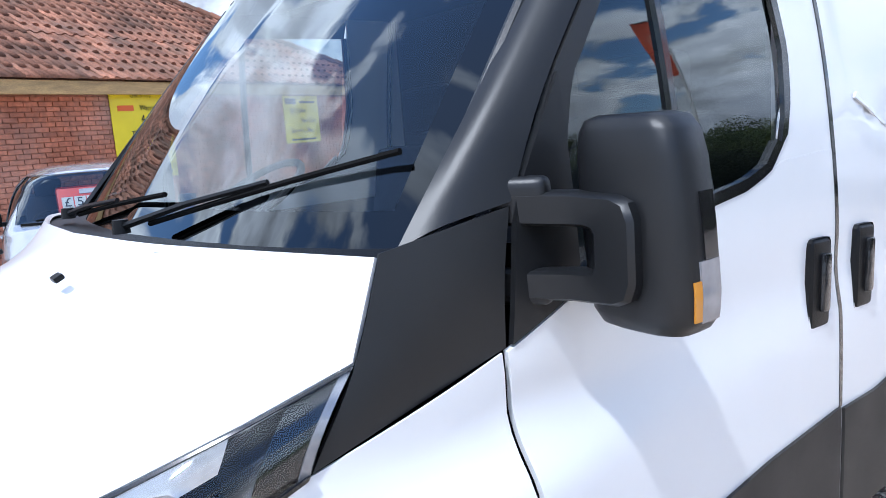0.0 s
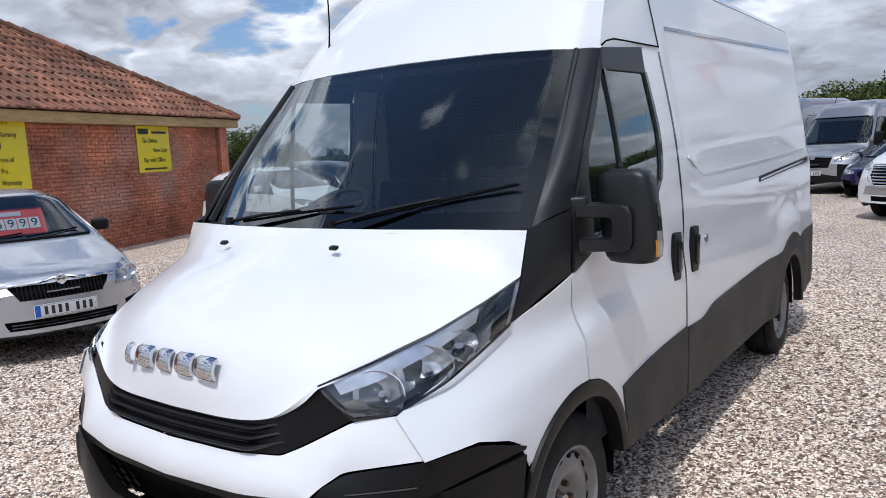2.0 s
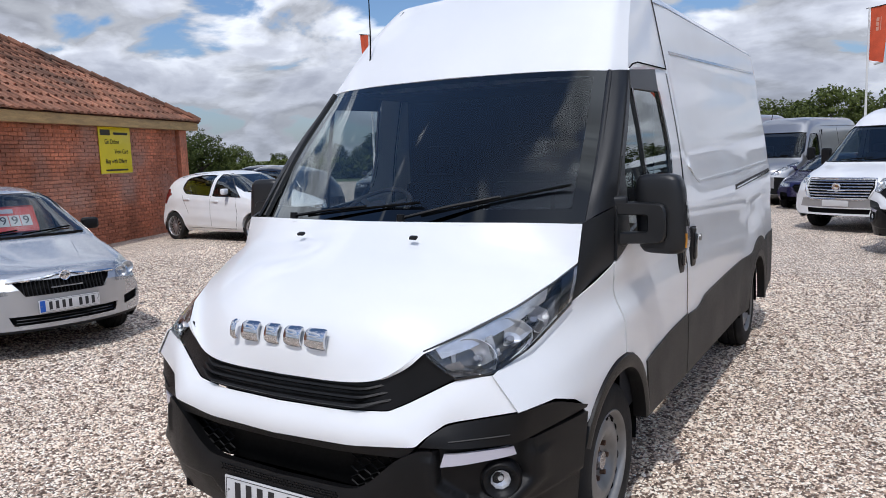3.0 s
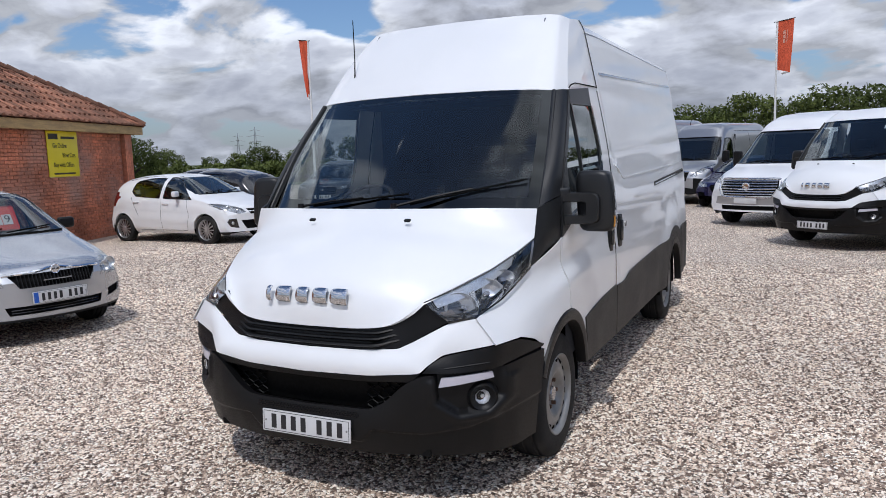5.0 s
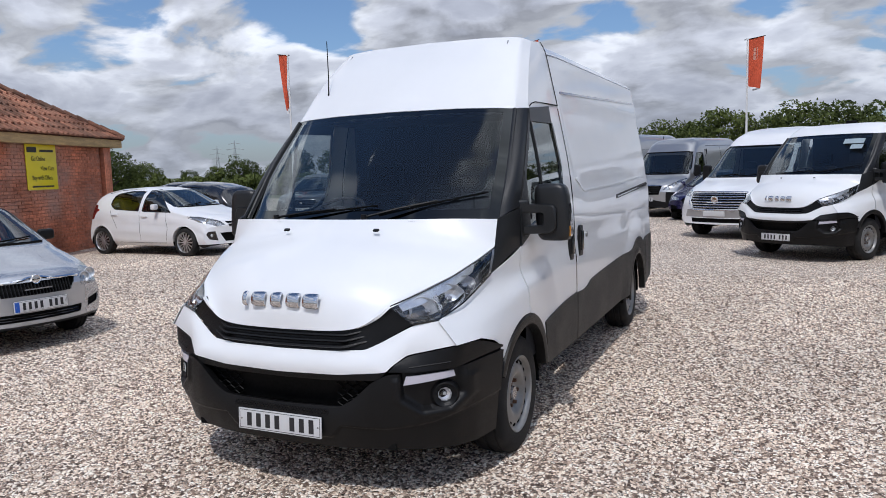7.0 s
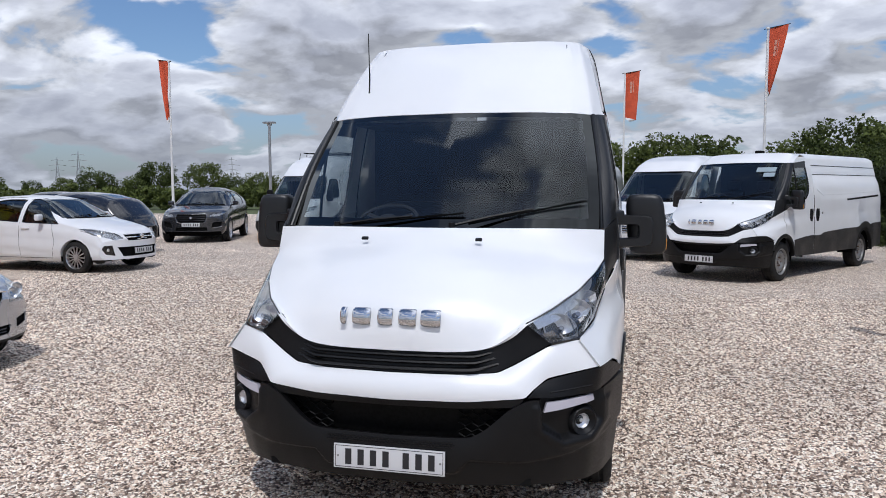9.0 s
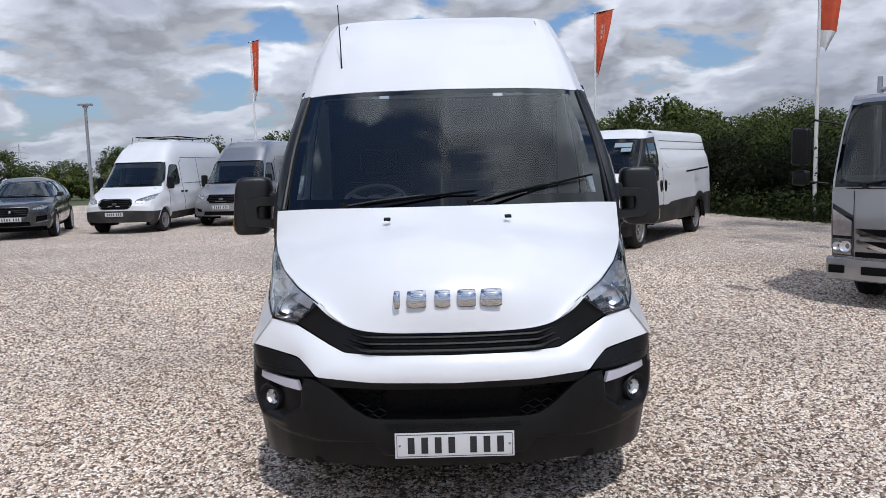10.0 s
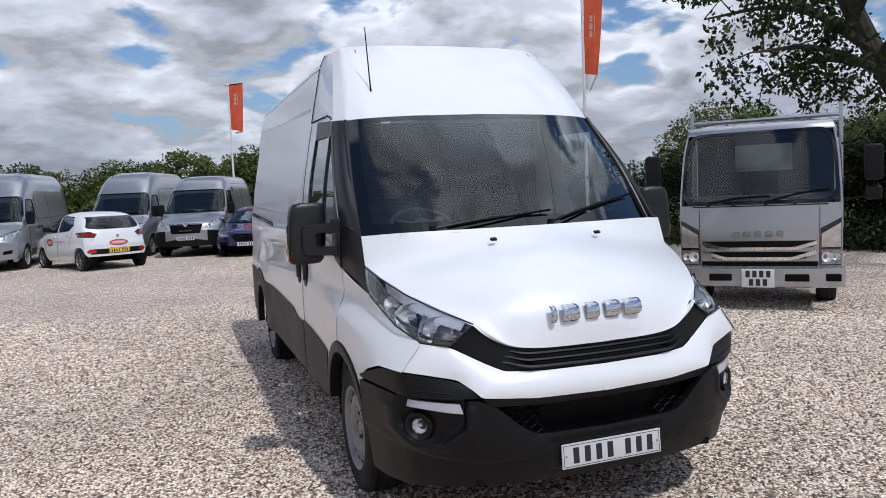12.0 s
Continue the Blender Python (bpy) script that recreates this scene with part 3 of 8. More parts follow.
def smooth_table(t, v):
    """A table read with a smooth curve through its rows."""
    for k in range(len(t) - 1):
        (a, b), (c, d) = t[k], t[k + 1]
        if v <= c or k == len(t) - 2:
            u, h = min(max((v - a) / (c - a), 0), 1), c - a
            s0 = (d - t[k - 1][1]) / (c - t[k - 1][0]) if k else (d - b) / h
            s1 = (t[k + 2][1] - b) / (t[k + 2][0] - a) if k + 2 < len(t) else (d - b) / h
            return (2 * u ** 3 - 3 * u * u + 1) * b + (u ** 3 - 2 * u * u + u) * h * s0 + (3 * u * u - 2 * u ** 3) * d + (u ** 3 - u * u) * h * s1


def step(a, b, v):
    u = min(max((v - a) / (b - a), 0), 1)
    return u * u * (3 - 2 * u)


SIDE = [(0.3, 0.975), (0.5, 0.985), (0.9, 0.988), (1.1, 0.984), (1.3, 0.982), (1.5, 0.968), (1.7, 0.944), (1.9, 0.908), (2.1, 0.868), (2.3, 0.826), (2.5, 0.782), (2.6, 0.75)]


def side_x(y, z):
    """Half width of the body at a place on its side: tumblehome, nose taper and pressed creases."""
    x = smooth_table(SIDE, z)
    a = lerp_table([(0.8, 0.06), (1.1, 0.29), (3, 0.29)], z)
    x -= a * max(0, 1.25 - y) ** 2
    # shoulder over the front arch: it stands out below a rising crease and fades along the door
    low = lerp_table([(0.2, 0.93), (0.5, 0.972), (0.8, 1.012), (1.1, 1.055), (2.0, 1.10), (3.0, 1.12)], y)
    amp = lerp_table([(0.25, 0.0), (0.5, 0.022), (1.1, 0.030), (1.6, 0.012), (2.3, 0.009)], y)
    x += amp * (1 - step(low - 0.10, low + 0.012, z)) - amp * 0.35 * math.exp(-((z - low - 0.05) / 0.05) ** 2)
    if y > 2.3:
        line = 1.435 + 0.018 * (y - 2.6) + 0.9 * max(0, 2.72 - y) ** 1.3
        x -= 0.014 * step(line - 0.012, line + 0.03, z) * (1 - step(2.14, 2.2, z)) * step(2.33, 2.45, y)
        x += 0.006 * math.exp(-((z - 1.0) / 0.22) ** 2) * math.exp(-((y - AX_R) / 0.5) ** 2)
        x += 0.022 * (1 - step(0.54, 0.80, math.hypot(y - AX_R, z - 0.385)))
    if y > 5.6:
        x -= 0.10 * step(5.6, 5.95, y)
    return x


def on_side(rows, lift=0.0):
    return [[Vector((side_x(y, z) + lift, y, z)) for y, z in r] for r in rows]


def zip_rows(lo, hi, n, m):
    """Rows of (y, z) between a lower and an upper outline."""
    A, B = even([Vector((*p, 0)) for p in lo], n), even([Vector((*p, 0)) for p in hi], n)
    return [[(a.x + (b.x - a.x) * j / (m - 1), a.y + (b.y - a.y) * j / (m - 1)) for a, b in zip(A, B)] for j in range(m)]


def ribbon(lo, hi, per, m, bulge=0.0, way=(0, -1, 0)):
    """A sheet between two polylines with the same number of corners."""
    n = len(lo)
    A, B = [], []
    for i in range(n - 1):
        for k in range(per):
            A.append(Vector(lo[i]).lerp(Vector(lo[i + 1]), k / per))
            B.append(Vector(hi[i]).lerp(Vector(hi[i + 1]), k / per))
    A.append(Vector(lo[-1])), B.append(Vector(hi[-1]))
    w = Vector(way)
    return [[a.lerp(b, j / (m - 1)) + w * bulge * 4 * (j / (m - 1)) * (1 - j / (m - 1)) for a, b in zip(A, B)] for j in range(m)]


def arch_arc(cy, r, a0, a1, n=14, cz=0.385):
    return [(cy - r * math.cos(radians(a0 + (a1 - a0) * i / (n - 1))), cz + r * math.sin(radians(a0 + (a1 - a0) * i / (n - 1)))) for i in range(n)]


def soft(rows, k=1):
    """Rounds the kinks of a sheet along its rows, ends kept."""
    for _ in range(k):
        rows = [[r[0]] + [(r[i - 1] + r[i] * 2 + r[i + 1]) / 4 for i in range(1, len(r) - 1)] + [r[-1]] for r in rows]
    return rows


def pair(name, rows, mat, parent, rim=0.012, label="", sharp=35, sides=(1, -1)):
    """The same panel on both flanks."""
    obs = []
    for s in sides:
        rr = rows if s > 0 else mirrored(rows)
        obs.append(part(name, sheet(rr, rim, (s, -0.3, 0.2)), mat, parent, label, True, sharp))
    return obs


TYRE = [(-0.105, 0.22), (-0.112, 0.27), (-0.108, 0.315), (-0.092, 0.338), (-0.07, 0.346), (-0.062, 0.338), (-0.05, 0.338), (-0.046, 0.348), (-0.012, 0.35), (-0.008, 0.34), (0.008, 0.34), (0.012, 0.35), (0.046, 0.348), (0.05, 0.338), (0.062, 0.338), (0.07, 0.346), (0.092, 0.338), (0.108, 0.315), (0.112, 0.27), (0.105, 0.22)]


def steel_wheel(parent, x, y, z=0.348, r=0.35, side=1, rim_mat=None, holes=16):
    """A pressed steel wheel with a ring of cooling slots and a capped hub."""
    k = r / 0.35
    w = new("wheel")
    w.parent = parent
    w.matrix_basis = pose(x, y, z, 0, 0, 0 if side > 0 else 180)
    part("tyre", lathe([(a * k, b * k) for a, b in TYRE], 40), M_tyre, w, "black road tyre with a dusty sidewall", sharp=50)
    rm = rim_mat or M_steel
    part("rim", lathe([(a * k, b * k) for a, b in [(-0.10, 0.215), (0.104, 0.228), (0.109, 0.223), (0.105, 0.214), (0.090, 0.208), (0.080, 0.203), (0.075, 0.197), (0.084, 0.172), (0.091, 0.150), (0.092, 0.135), (0.086, 0.118), (0.060, 0.096), (0.050, 0.088), (0.050, 0.0)]], 40), rm, w, "silver steel wheel rim", sharp=60)
    t = bmesh.new()
    bmesh.ops.create_uvsphere(t, u_segments=8, v_segments=5, radius=0.023 * k)
    slot = mesh_of("cooling_slot", t, M_under, True)
    for i in range(holes):
        a = 2 * math.pi * (i + 0.5) / holes
        m = Matrix.Translation((0.079 * k, 0.185 * k * math.cos(a), 0.185 * k * math.sin(a))) @ Matrix.Rotation(a, 4, "X") @ Matrix.Rotation(0.35, 4, "Z") @ Matrix.Diagonal((0.28, 0.55, 0.80, 1))
        share("cooling_slot", slot, w, m)
    bm = cyl(0.046 * k, 0.038 * k, 0.03 * k, pose(0.060 * k, 0, 0, 0, 90, 0), 20)
    part("hub_cap", bm, M_lamp_dark, w, sharp=30)
    for i in range(6):
        a = 2 * math.pi * i / 6
        part("wheel_bolt", cyl(0.013 * k, 0.011 * k, 0.03 * k, Matrix.Translation((0.058 * k, 0.076 * k * math.cos(a), 0.076 * k * math.sin(a))) @ pose(0, 0, 0, 0, 90, 0), 6), M_rust, w, smooth=False)
    return w


def number_plate(parent, m, yellow=False, blue=True, width=0.52, height=0.111, rows=1, chars=(2, 2, 3)):
    """A plate whose characters are plain bars."""
    p = part("number_plate", box((width, 0.008, height), (0, 0, 0), 0.003), M_plate_y if yellow else M_plate_w, parent, "yellow rear number plate" if yellow else "white front number plate", at=m)
    bars = []
    if rows == 1:
        n = sum(chars) + 0.6
        x = -width * 0.42 if not blue else -width * 0.37
        step_x = (width * 0.44 - x) / n
        for c in (chars[0] + chars[1], chars[2]):
            for i in range(c):
                bars.append((x + step_x * 0.5, 0, step_x * 0.50, height * 0.64))
                x += step_x
            x += step_x * 0.6
    else:
        for k, c in enumerate((4, 3)):
            for i in range(c):
                bars.append(((i - (c - 1) / 2) * width * 0.21, height * (0.23 - 0.46 * k), width * 0.13, height * 0.36))
    if width > 0.4:
        edge = bmesh.new()
        for q in (-1, 1):
            add_box(edge, (width - 0.016, 0.002, 0.0022), (0, -0.0042, q * (height / 2 - 0.008)))
            add_box(edge, (0.0022, 0.002, height - 0.0182), (q * (width / 2 - 0.009), -0.0042, 0))
        part("plate_border", edge, M_ink, p, smooth=False)
        for q in (-1, 1):
            part("plate_screw", cyl(0.006, 0.005, 0.004, Matrix.Translation((q * width * 0.46, -0.004, 0)) @ pose(0, 0, 0, 90, 0, 0), 8), M_steel, p)
    for x, z, w_, h_ in bars:
        part("plate_bar", box((w_, 0.002, h_), (x, -0.0045, z), 0.0), M_ink, p, smooth=False)
    if blue:
        part("plate_band", box((width * 0.085, 0.002, height * 0.9), (-width * 0.445, -0.0045, 0)), M_blue, p, smooth=False)
    return p


def mirror(parent, s):
    """A wing mirror on two arms."""
    mt = new("wing_mirror")
    mt.parent = parent
    mt["label"] = "black plastic wing mirror on two arms"
    head = bmesh.new()
    rows = []
    prof = [(-0.165, 0.55), (-0.160, 0.78), (-0.14, 0.93), (-0.10, 0.985), (0.0, 1.0), (0.10, 0.97), (0.14, 0.90), (0.16, 0.76), (0.167, 0.5)]
    for z, k in prof:
        w, d = 0.102 * k + 0.004, 0.058 * (0.35 + 0.65 * k)
        lean = 0.012 * z / 0.16
        row = []
        for i in range(24):
            a = 2 * math.pi * i / 24
            c, q = math.cos(a), math.sin(a)
            e = 0.55
            px = w * math.copysign(abs(c) ** e, c)
            py = d * math.copysign(abs(q) ** (e if q < 0 else 0.25), q)
            row.append(Vector((s * (1.125 + px - lean), 1.250 + py - 0.10 * px, 1.408 + z)))
        rows.append(row)
    grid(rows, True, head)
    for row in (rows[0], rows[-1]):
        head.faces.new([head.verts.new(v) for v in row])
    bmesh.ops.remove_doubles(head, verts=head.verts, dist=0.0005)
    bmesh.ops.recalc_face_normals(head, faces=head.faces)
    part("mirror_housing", head, M_mirror, mt, sharp=55)
    # a C-shaped bracket clasps the housing; its two ends sit on hinges
    bm = bmesh.new()
    rws = []
    outline = [(0.95, 1.462), (1.0, 1.462), (1.04, 1.460), (1.128, 1.456), (1.152, 1.447), (1.163, 1.42), (1.163, 1.325), (1.152, 1.298), (1.128, 1.288), (1.04, 1.285), (1.0, 1.286), (0.95, 1.29)]
    hole = [(0.95, 1.410), (0.99, 1.408), (1.03, 1.406), (1.062, 1.406), (1.076, 1.403), (1.082, 1.395), (1.082, 1.347), (1.076, 1.338), (1.062, 1.335), (1.03, 1.334), (0.99, 1.334), (0.95, 1.336)]

    def depth_at(x):
        return lerp_table([(0.95, 1.128), (1.04, 1.182), (1.10, 1.184), (1.17, 1.176)], x)

    for dy, k in ((0.04, 0.0), (-0.004, 0.0), (-0.013, 0.10), (-0.013, 0.9), (-0.004, 1.0), (0.04, 1.0)):
        rws.append([Vector((s * (ox + (hx - ox) * k), depth_at(ox + (hx - ox) * k) + dy, oz + (hz - oz) * k)) for (ox, oz), (hx, hz) in zip(outline, hole)])
    grid(rws, False, bm)
    bmesh.ops.recalc_face_normals(bm, faces=bm.faces)
    part("bracket", bm, M_mirror, mt, sharp=40)
    for z, h in ((1.452, 0.072), (1.306, 0.060)):
        part("hinge", box((0.10, 0.05, h), m=Matrix.Translation((s * 0.958, 1.150, z)) @ pose(0, 0, 0, 0, 0, s * 30), bevel=0.020, seg=4), M_mirror, mt)
    part("mirror_glass", box((0.155, 0.006, 0.25), (s * 1.118, 1.303, 1.408), 0.002), M_chrome, mt, "silvered mirror glass")

    def shell(a, z):
        k = lerp_table(prof, z)
        w, d = 0.102 * k + 0.0065, 0.058 * (0.35 + 0.65 * k) + 0.0025
        c, q = math.cos(radians(a)), math.sin(radians(a))
        px = w * math.copysign(abs(c) ** 0.55, c)
        py = d * math.copysign(abs(q) ** (0.55 if q < 0 else 0.25), q)
        return Vector((s * (1.125 + px - 0.075 * z), 1.250 + py - 0.10 * px, 1.408 + z))

    for nm, a0, a1, z0, z1, mat, lb in (("indicator", -16, -4, -0.138, -0.078, M_amber, "amber indicator lens"), ("indicator_lens", -3.5, 8, -0.142, -0.05, M_lensgrey, "clear grey indicator lens"), ("light_strip", 0, 7, -0.049, 0.05, M_gloss, "")):
        rws = [[shell(a0 + (a1 - a0) * i / 6, z0 + (z1 - z0) * j / 8) for i in range(7)] for j in range(9)]
        part(nm, sheet(rws, 0.004, (s, -1, 0)), mat, mt, lb)


def wiper(parent, base, tip, name="wiper"):
    w = new(name)
    w.parent = parent
    b, t = Vector(base), Vector(tip)
    off = Vector((0, -0.012, 0.008))
    part("wiper_arm", tube([b + off, b.lerp(t, 0.3) + off * 1.4 + Vector((0, 0, 0.006)), b.lerp(t, 0.6) + off * 0.5 + Vector((0, -0.006, 0.012))], 0.0085, 6, taper=0.006), M_trim, w)
    a0, a1 = b.lerp(t, 0.12) + Vector((0, 0, -0.006)), t
    part("wiper_blade", tube([a0.lerp(a1, i / 8) + Vector((0, -0.006, 0.006)) + off * 0.35 * math.sin(math.pi * i / 8) for i in range(9)], 0.0065, 6), M_under, w)
    part("wiper_pivot", cyl(0.02, 0.017, 0.03, Matrix.Translation(b + Vector((0, -0.012, 0.01))), 12), M_trim, w)


M_mirror = shader("mirror_plastic", (0.010, 0.0105, 0.0115), 0.36, spec=0.45, var=0.1, var_scale=6, bump=0.1, bump_scale=1200)


def headlamp(parent, s):
    h = new("headlight")
    h.parent = parent
    h["label"] = "clear wraparound headlight with chrome reflectors"
    top = [(0.588, 0.189, 1.012), (0.70, 0.318, 1.066), (0.80, 0.50, 1.125), (0.868, 0.68, 1.188), (0.908, 0.837, 1.240)]
    bot = [(0.699, 0.214, 0.918), (0.816, 0.268, 0.940), (0.872, 0.445, 0.992), (0.893, 0.60, 1.045), (0.914, 0.746, 1.101)]
    rows = ribbon(bot, top, 8, 9, 0.02, (0.5, -0.8, 0))
    rows = soft(rows, 3)
    flip = rows if s > 0 else mirrored(rows)
    part("lens", sheet(flip, 0.006, (s, -1, 0.3)), M_lens, h, "clear plastic lens")
    nj, ni = len(rows), len(rows[0])

    def facing(j, i):
        n = (rows[j][min(i + 1, ni - 1)] - rows[j][max(i - 1, 0)]).cross(rows[min(j + 1, nj - 1)][i] - rows[max(j - 1, 0)][i]).normalized()
        return n if n.x - n.y > 0 else -n

    # bowl-shaped bright housing behind the lens
    inner = [[rows[j][i] - facing(j, i) * (0.014 + 0.070 * (math.sin(math.pi * j / (nj - 1)) ** 0.6) * (math.sin(math.pi * i / (ni - 1)) ** 0.35)) for i in range(ni)] for j in range(nj)]
    part("housing", sheet(inner if s > 0 else mirrored(inner), 0, (s, -1, 0.3)), M_lamp_inner, h)

    def inlay(name, j0, j1, i0, i1, depth, mat, fade=0.0):
        """A strip of trim at some depth behind the lens."""
        r = [[rows[j][i] - facing(j, i) * (depth + fade * (j1 - j)) for i in range(i0, i1)] for j in range(j0, j1 + 1)]
        part(name, sheet(r if s > 0 else mirrored(r), 0.004, (s, -1, 0.3)), mat, h)

    inlay("chrome_brow", 6, 8, 2, 24, 0.006, M_reflector, 0.012)
    inlay("divider", 1, 6, 10, 12, 0.010, M_lamp_dark, 0.004)
    inlay("divider", 1, 6, 18, 19, 0.012, M_reflector, 0.003)
    inlay("inner_panel", 1, 4, 1, 5, 0.012, M_lamp_dark, 0.006)
    inlay("inner_panel", 1, 2, 5, 20, 0.012, M_gloss, 0.004)
    frame_rows = [[rows[j][i] - facing(j, i) * 0.006 for i in range(27, ni)] for j in range(nj)]
    part("corner_trim", sheet(frame_rows if s > 0 else mirrored(frame_rows), 0.003, (s, -1, 0.3)), M_gloss, h)
    strip = [[rows[j][i] - facing(j, i) * 0.003 for i in range(ni - 2, ni)] for j in range(nj)]
    part("edge_strip", sheet(strip if s > 0 else mirrored(strip), 0.002, (s, -1, 0.3)), M_lensgrey, h)
    cells = [(rows[j][i], facing(j, i), j in (0, nj - 1) or i in (0, ni - 1)) for j in range(nj) for i in range(ni)]

    def behind_lens(v):
        near, n, edge = min(cells, key=lambda q: (q[0] - v).length_squared)
        depth = (near - v).dot(n)
        return near - n * max(depth, 0.012) if edge else v - n * max(0.010 - depth, 0)

    for i, size, ahead, wide, seg in ((7, 0.44, 0.5, 1.15, 24), (14, 0.47, 0.35, 1.45, 12), (20, 0.30, 0.3, 1.5, 9)):
        p, n = rows[4][i], facing(4, i)
        r = size * (rows[8][i] - rows[0][i]).length
        aim = (n * (1 - ahead) + Vector((0, -1, 0)) * ahead).normalized()
        c = p - n * 0.020
        at = Matrix.Translation(c) @ aim.to_track_quat("X", "Z").to_matrix().to_4x4() @ Matrix.Diagonal((1, wide, 1.0, 1))
        bm = lathe([(-0.060, 0.010), (-0.055, r * 0.40), (-0.042, r * 0.66), (-0.024, r * 0.86), (-0.004, r)], seg)
        for v in bm.verts:
            v.co = behind_lens(at @ v.co)
            v.co.x *= s
        bmesh.ops.recalc_face_normals(bm, faces=bm.faces)
        o = part("reflector", bm, M_reflector, h, smooth=seg == 24)
        bulb = cyl(0.013, 0.010, 0.03, at @ pose(-0.035, 0, 0, 0, 90, 0), 10)
        for v in bulb.verts:
            v.co.x *= s
        bmesh.ops.recalc_face_normals(bulb, faces=bulb.faces)
        part("bulb", bulb, M_lensgrey, o)
    rim = [[p.lerp(q, k) + Vector((0.004, -0.004, 0)) for p, q in zip(rows[0], rows[1])] for k in (-0.12, 0.35)]
    top_rim = [[p.lerp(q, k) + Vector((0.003, -0.003, 0.002)) for p, q in zip(rows[-1], rows[-2])] for k in (-0.02, 0.22)]
    part("upper_seal", sheet(top_rim if s > 0 else mirrored(top_rim), 0.004, (s, -1, 0)), M_gloss, h)
    part("lower_seal", sheet(rim if s > 0 else mirrored(rim), 0.004, (s, -1, 0)), M_gloss, h)


def panel_van(at, high=True, label="", wheel_mat=None):
    van = thing("panel_van", at, label, "van")
    lift = 0.0 if high else -0.34

    # --- body shell: cargo sides and roof in one pressing ---
    ys = [2.292 + 0.04 * i for i in range(8)] + [2.64 + 0.1 * i for i in range(28)] + [5.4 + 0.05 * i for i in range(9)]
    ys = [y for y in ys if y <= 5.83]
    zmax = 2.47

    def low_edge(y):
        d = abs(y - AX_R)
        return max(0.44, 0.385 + math.sqrt(max(0.44 ** 2 - d * d, 0))) if d < 0.44 else 0.44

    rows = []
    for y in ys:
        zb, r = low_edge(y), []
        nz = 30
        for j in range(nz):
            z = zb + (zmax - zb) * j / (nz - 1)
            r.append(Vector((side_x(y, z), y, z + (lift * step(1.5, 2.4, z)))))
        e = r[-1]
        top = 2.60 + lift - 0.02 * step(5.5, 5.83, y) - 0.012 * (1 - step(2.3, 2.6, y))
        for k in range(1, 6):
            a = k / 5 * math.pi / 2
            r.append(Vector((e.x - 0.16 * (1 - math.cos(a)) - 0.02 * k / 5, y, e.z + (top - 0.015 - e.z) * math.sin(a))))
        q = r[-1]
        for k in (0.25, 0.5, 0.75, 1.0):
            r.append(Vector((q.x * (1 - k), y, q.z + 0.015 * k * (2 - k))))
        rows.append(r)
    full = [r + [Vector((-p.x, p.y, p.z)) for p in reversed(r[:-1])] for r in rows]
    part("cargo_body", sheet(full, 0.012, (0, 0, 1)), M_white, van, "glossy white cargo body with pressed side panels", sharp=28)
    # rear doors close the body
    back = ribbon([(0.0, 5.84, 0.44), (0.86, 5.82, 0.44)], [(0.0, 5.80, 2.57 + lift), (0.60, 5.80, 2.55 + lift)], 6, 12, 0.03, (0, 1, 0))
    pair("rear_door", back, M_white, van)

    # --- roof cap over the cab ---
    wst = [(0, 1.402, 2.066), (0.45, 1.425, 2.062), (0.70, 1.468, 2.054), (0.812, 1.512, 2.046), (0.868, 1.612, 2.052)]
    if high:
        capt = [(0, 1.985, 2.588), (0.45, 1.99, 2.583), (0.64, 2.012, 2.574), (0.70, 2.035, 2.566), (0.742, 2.10, 2.548)]
    else:
        capt = [(0, 1.70, 2.24), (0.45, 1.71, 2.236), (0.70, 1.74, 2.222), (0.78, 1.78, 2.20), (0.83, 1.86, 2.16)]
    sharp_rows = ribbon(wst, capt, 8, 14, 0.03 if high else 0.01, (0, -0.7, 0.7))
    rows = soft(sharp_rows, 4)
    rows[0] = sharp_rows[0]
    rows[1] = [(a + b) / 2 for a, b in zip(rows[1], sharp_rows[1])]
    part("roof_cap", sheet(both(rows), 0.012, (0, -1, 1)), M_white, van, "white front roof moulding", sharp=50)
    # flank of the cap, from its edge to the seam with the cargo body
    col = [r[-1] for r in rows]
    end = []
    for j in range(14):
        z = 2.105 + lift * 0.2 + (capt[4][2] + 0.018 - 2.105 - lift * 0.2) * j / 13
        zs = z - lift * step(1.5, 2.4, z - lift) if not high else z
        end.append(Vector((side_x(2.3, min(zs, 2.47)) - 0.9 * max(0, z - (2.47 + lift)) ** 1.3, 2.286, z)))
    flank = [[a.lerp(b, t) + Vector((0.005 * math.sin(math.pi * t), 0, 0)) for t in np.linspace(0, 1, 9)] for a, b in zip(col, end)]
    pair("cap_flank", flank, M_white, van, 0.004, sharp=60)
    rows = soft(ribbon([(0, capt[0][1] + 0.003, capt[0][2]), (0.45, capt[1][1] + 0.003, capt[1][2]), (capt[4][0], capt[4][1], capt[4][2])], [(0, 2.29, 2.60 + lift), (0.45, 2.29, 2.598 + lift), (0.69, 2.29, 2.565 + lift)], 6, 5, 0.006, (0, 0, 1)), 1)
    part("cab_roof", sheet(both(rows), 0.01, (0, 0, 1)), M_white, van)

    # --- windscreen: clear field inside a black printed border ---
    wsb = [(0, 0.80, 1.388), (0.45, 0.845, 1.388), (0.72, 0.915, 1.388), (0.895, 0.985, 1.390)]
    wst2 = [(0, 1.404, 2.062), (0.45, 1.427, 2.058), (0.70, 1.470, 2.050), (0.812, 1.514, 2.042)]
    rows = coons(wsb, wst2, [wsb[0], (0, 1.085, 1.74), wst2[0]], [wsb[3], (0.866, 1.235, 1.72), wst2[3]], 25, 25)
    rows = both(rows)
    nx = len(rows[0])
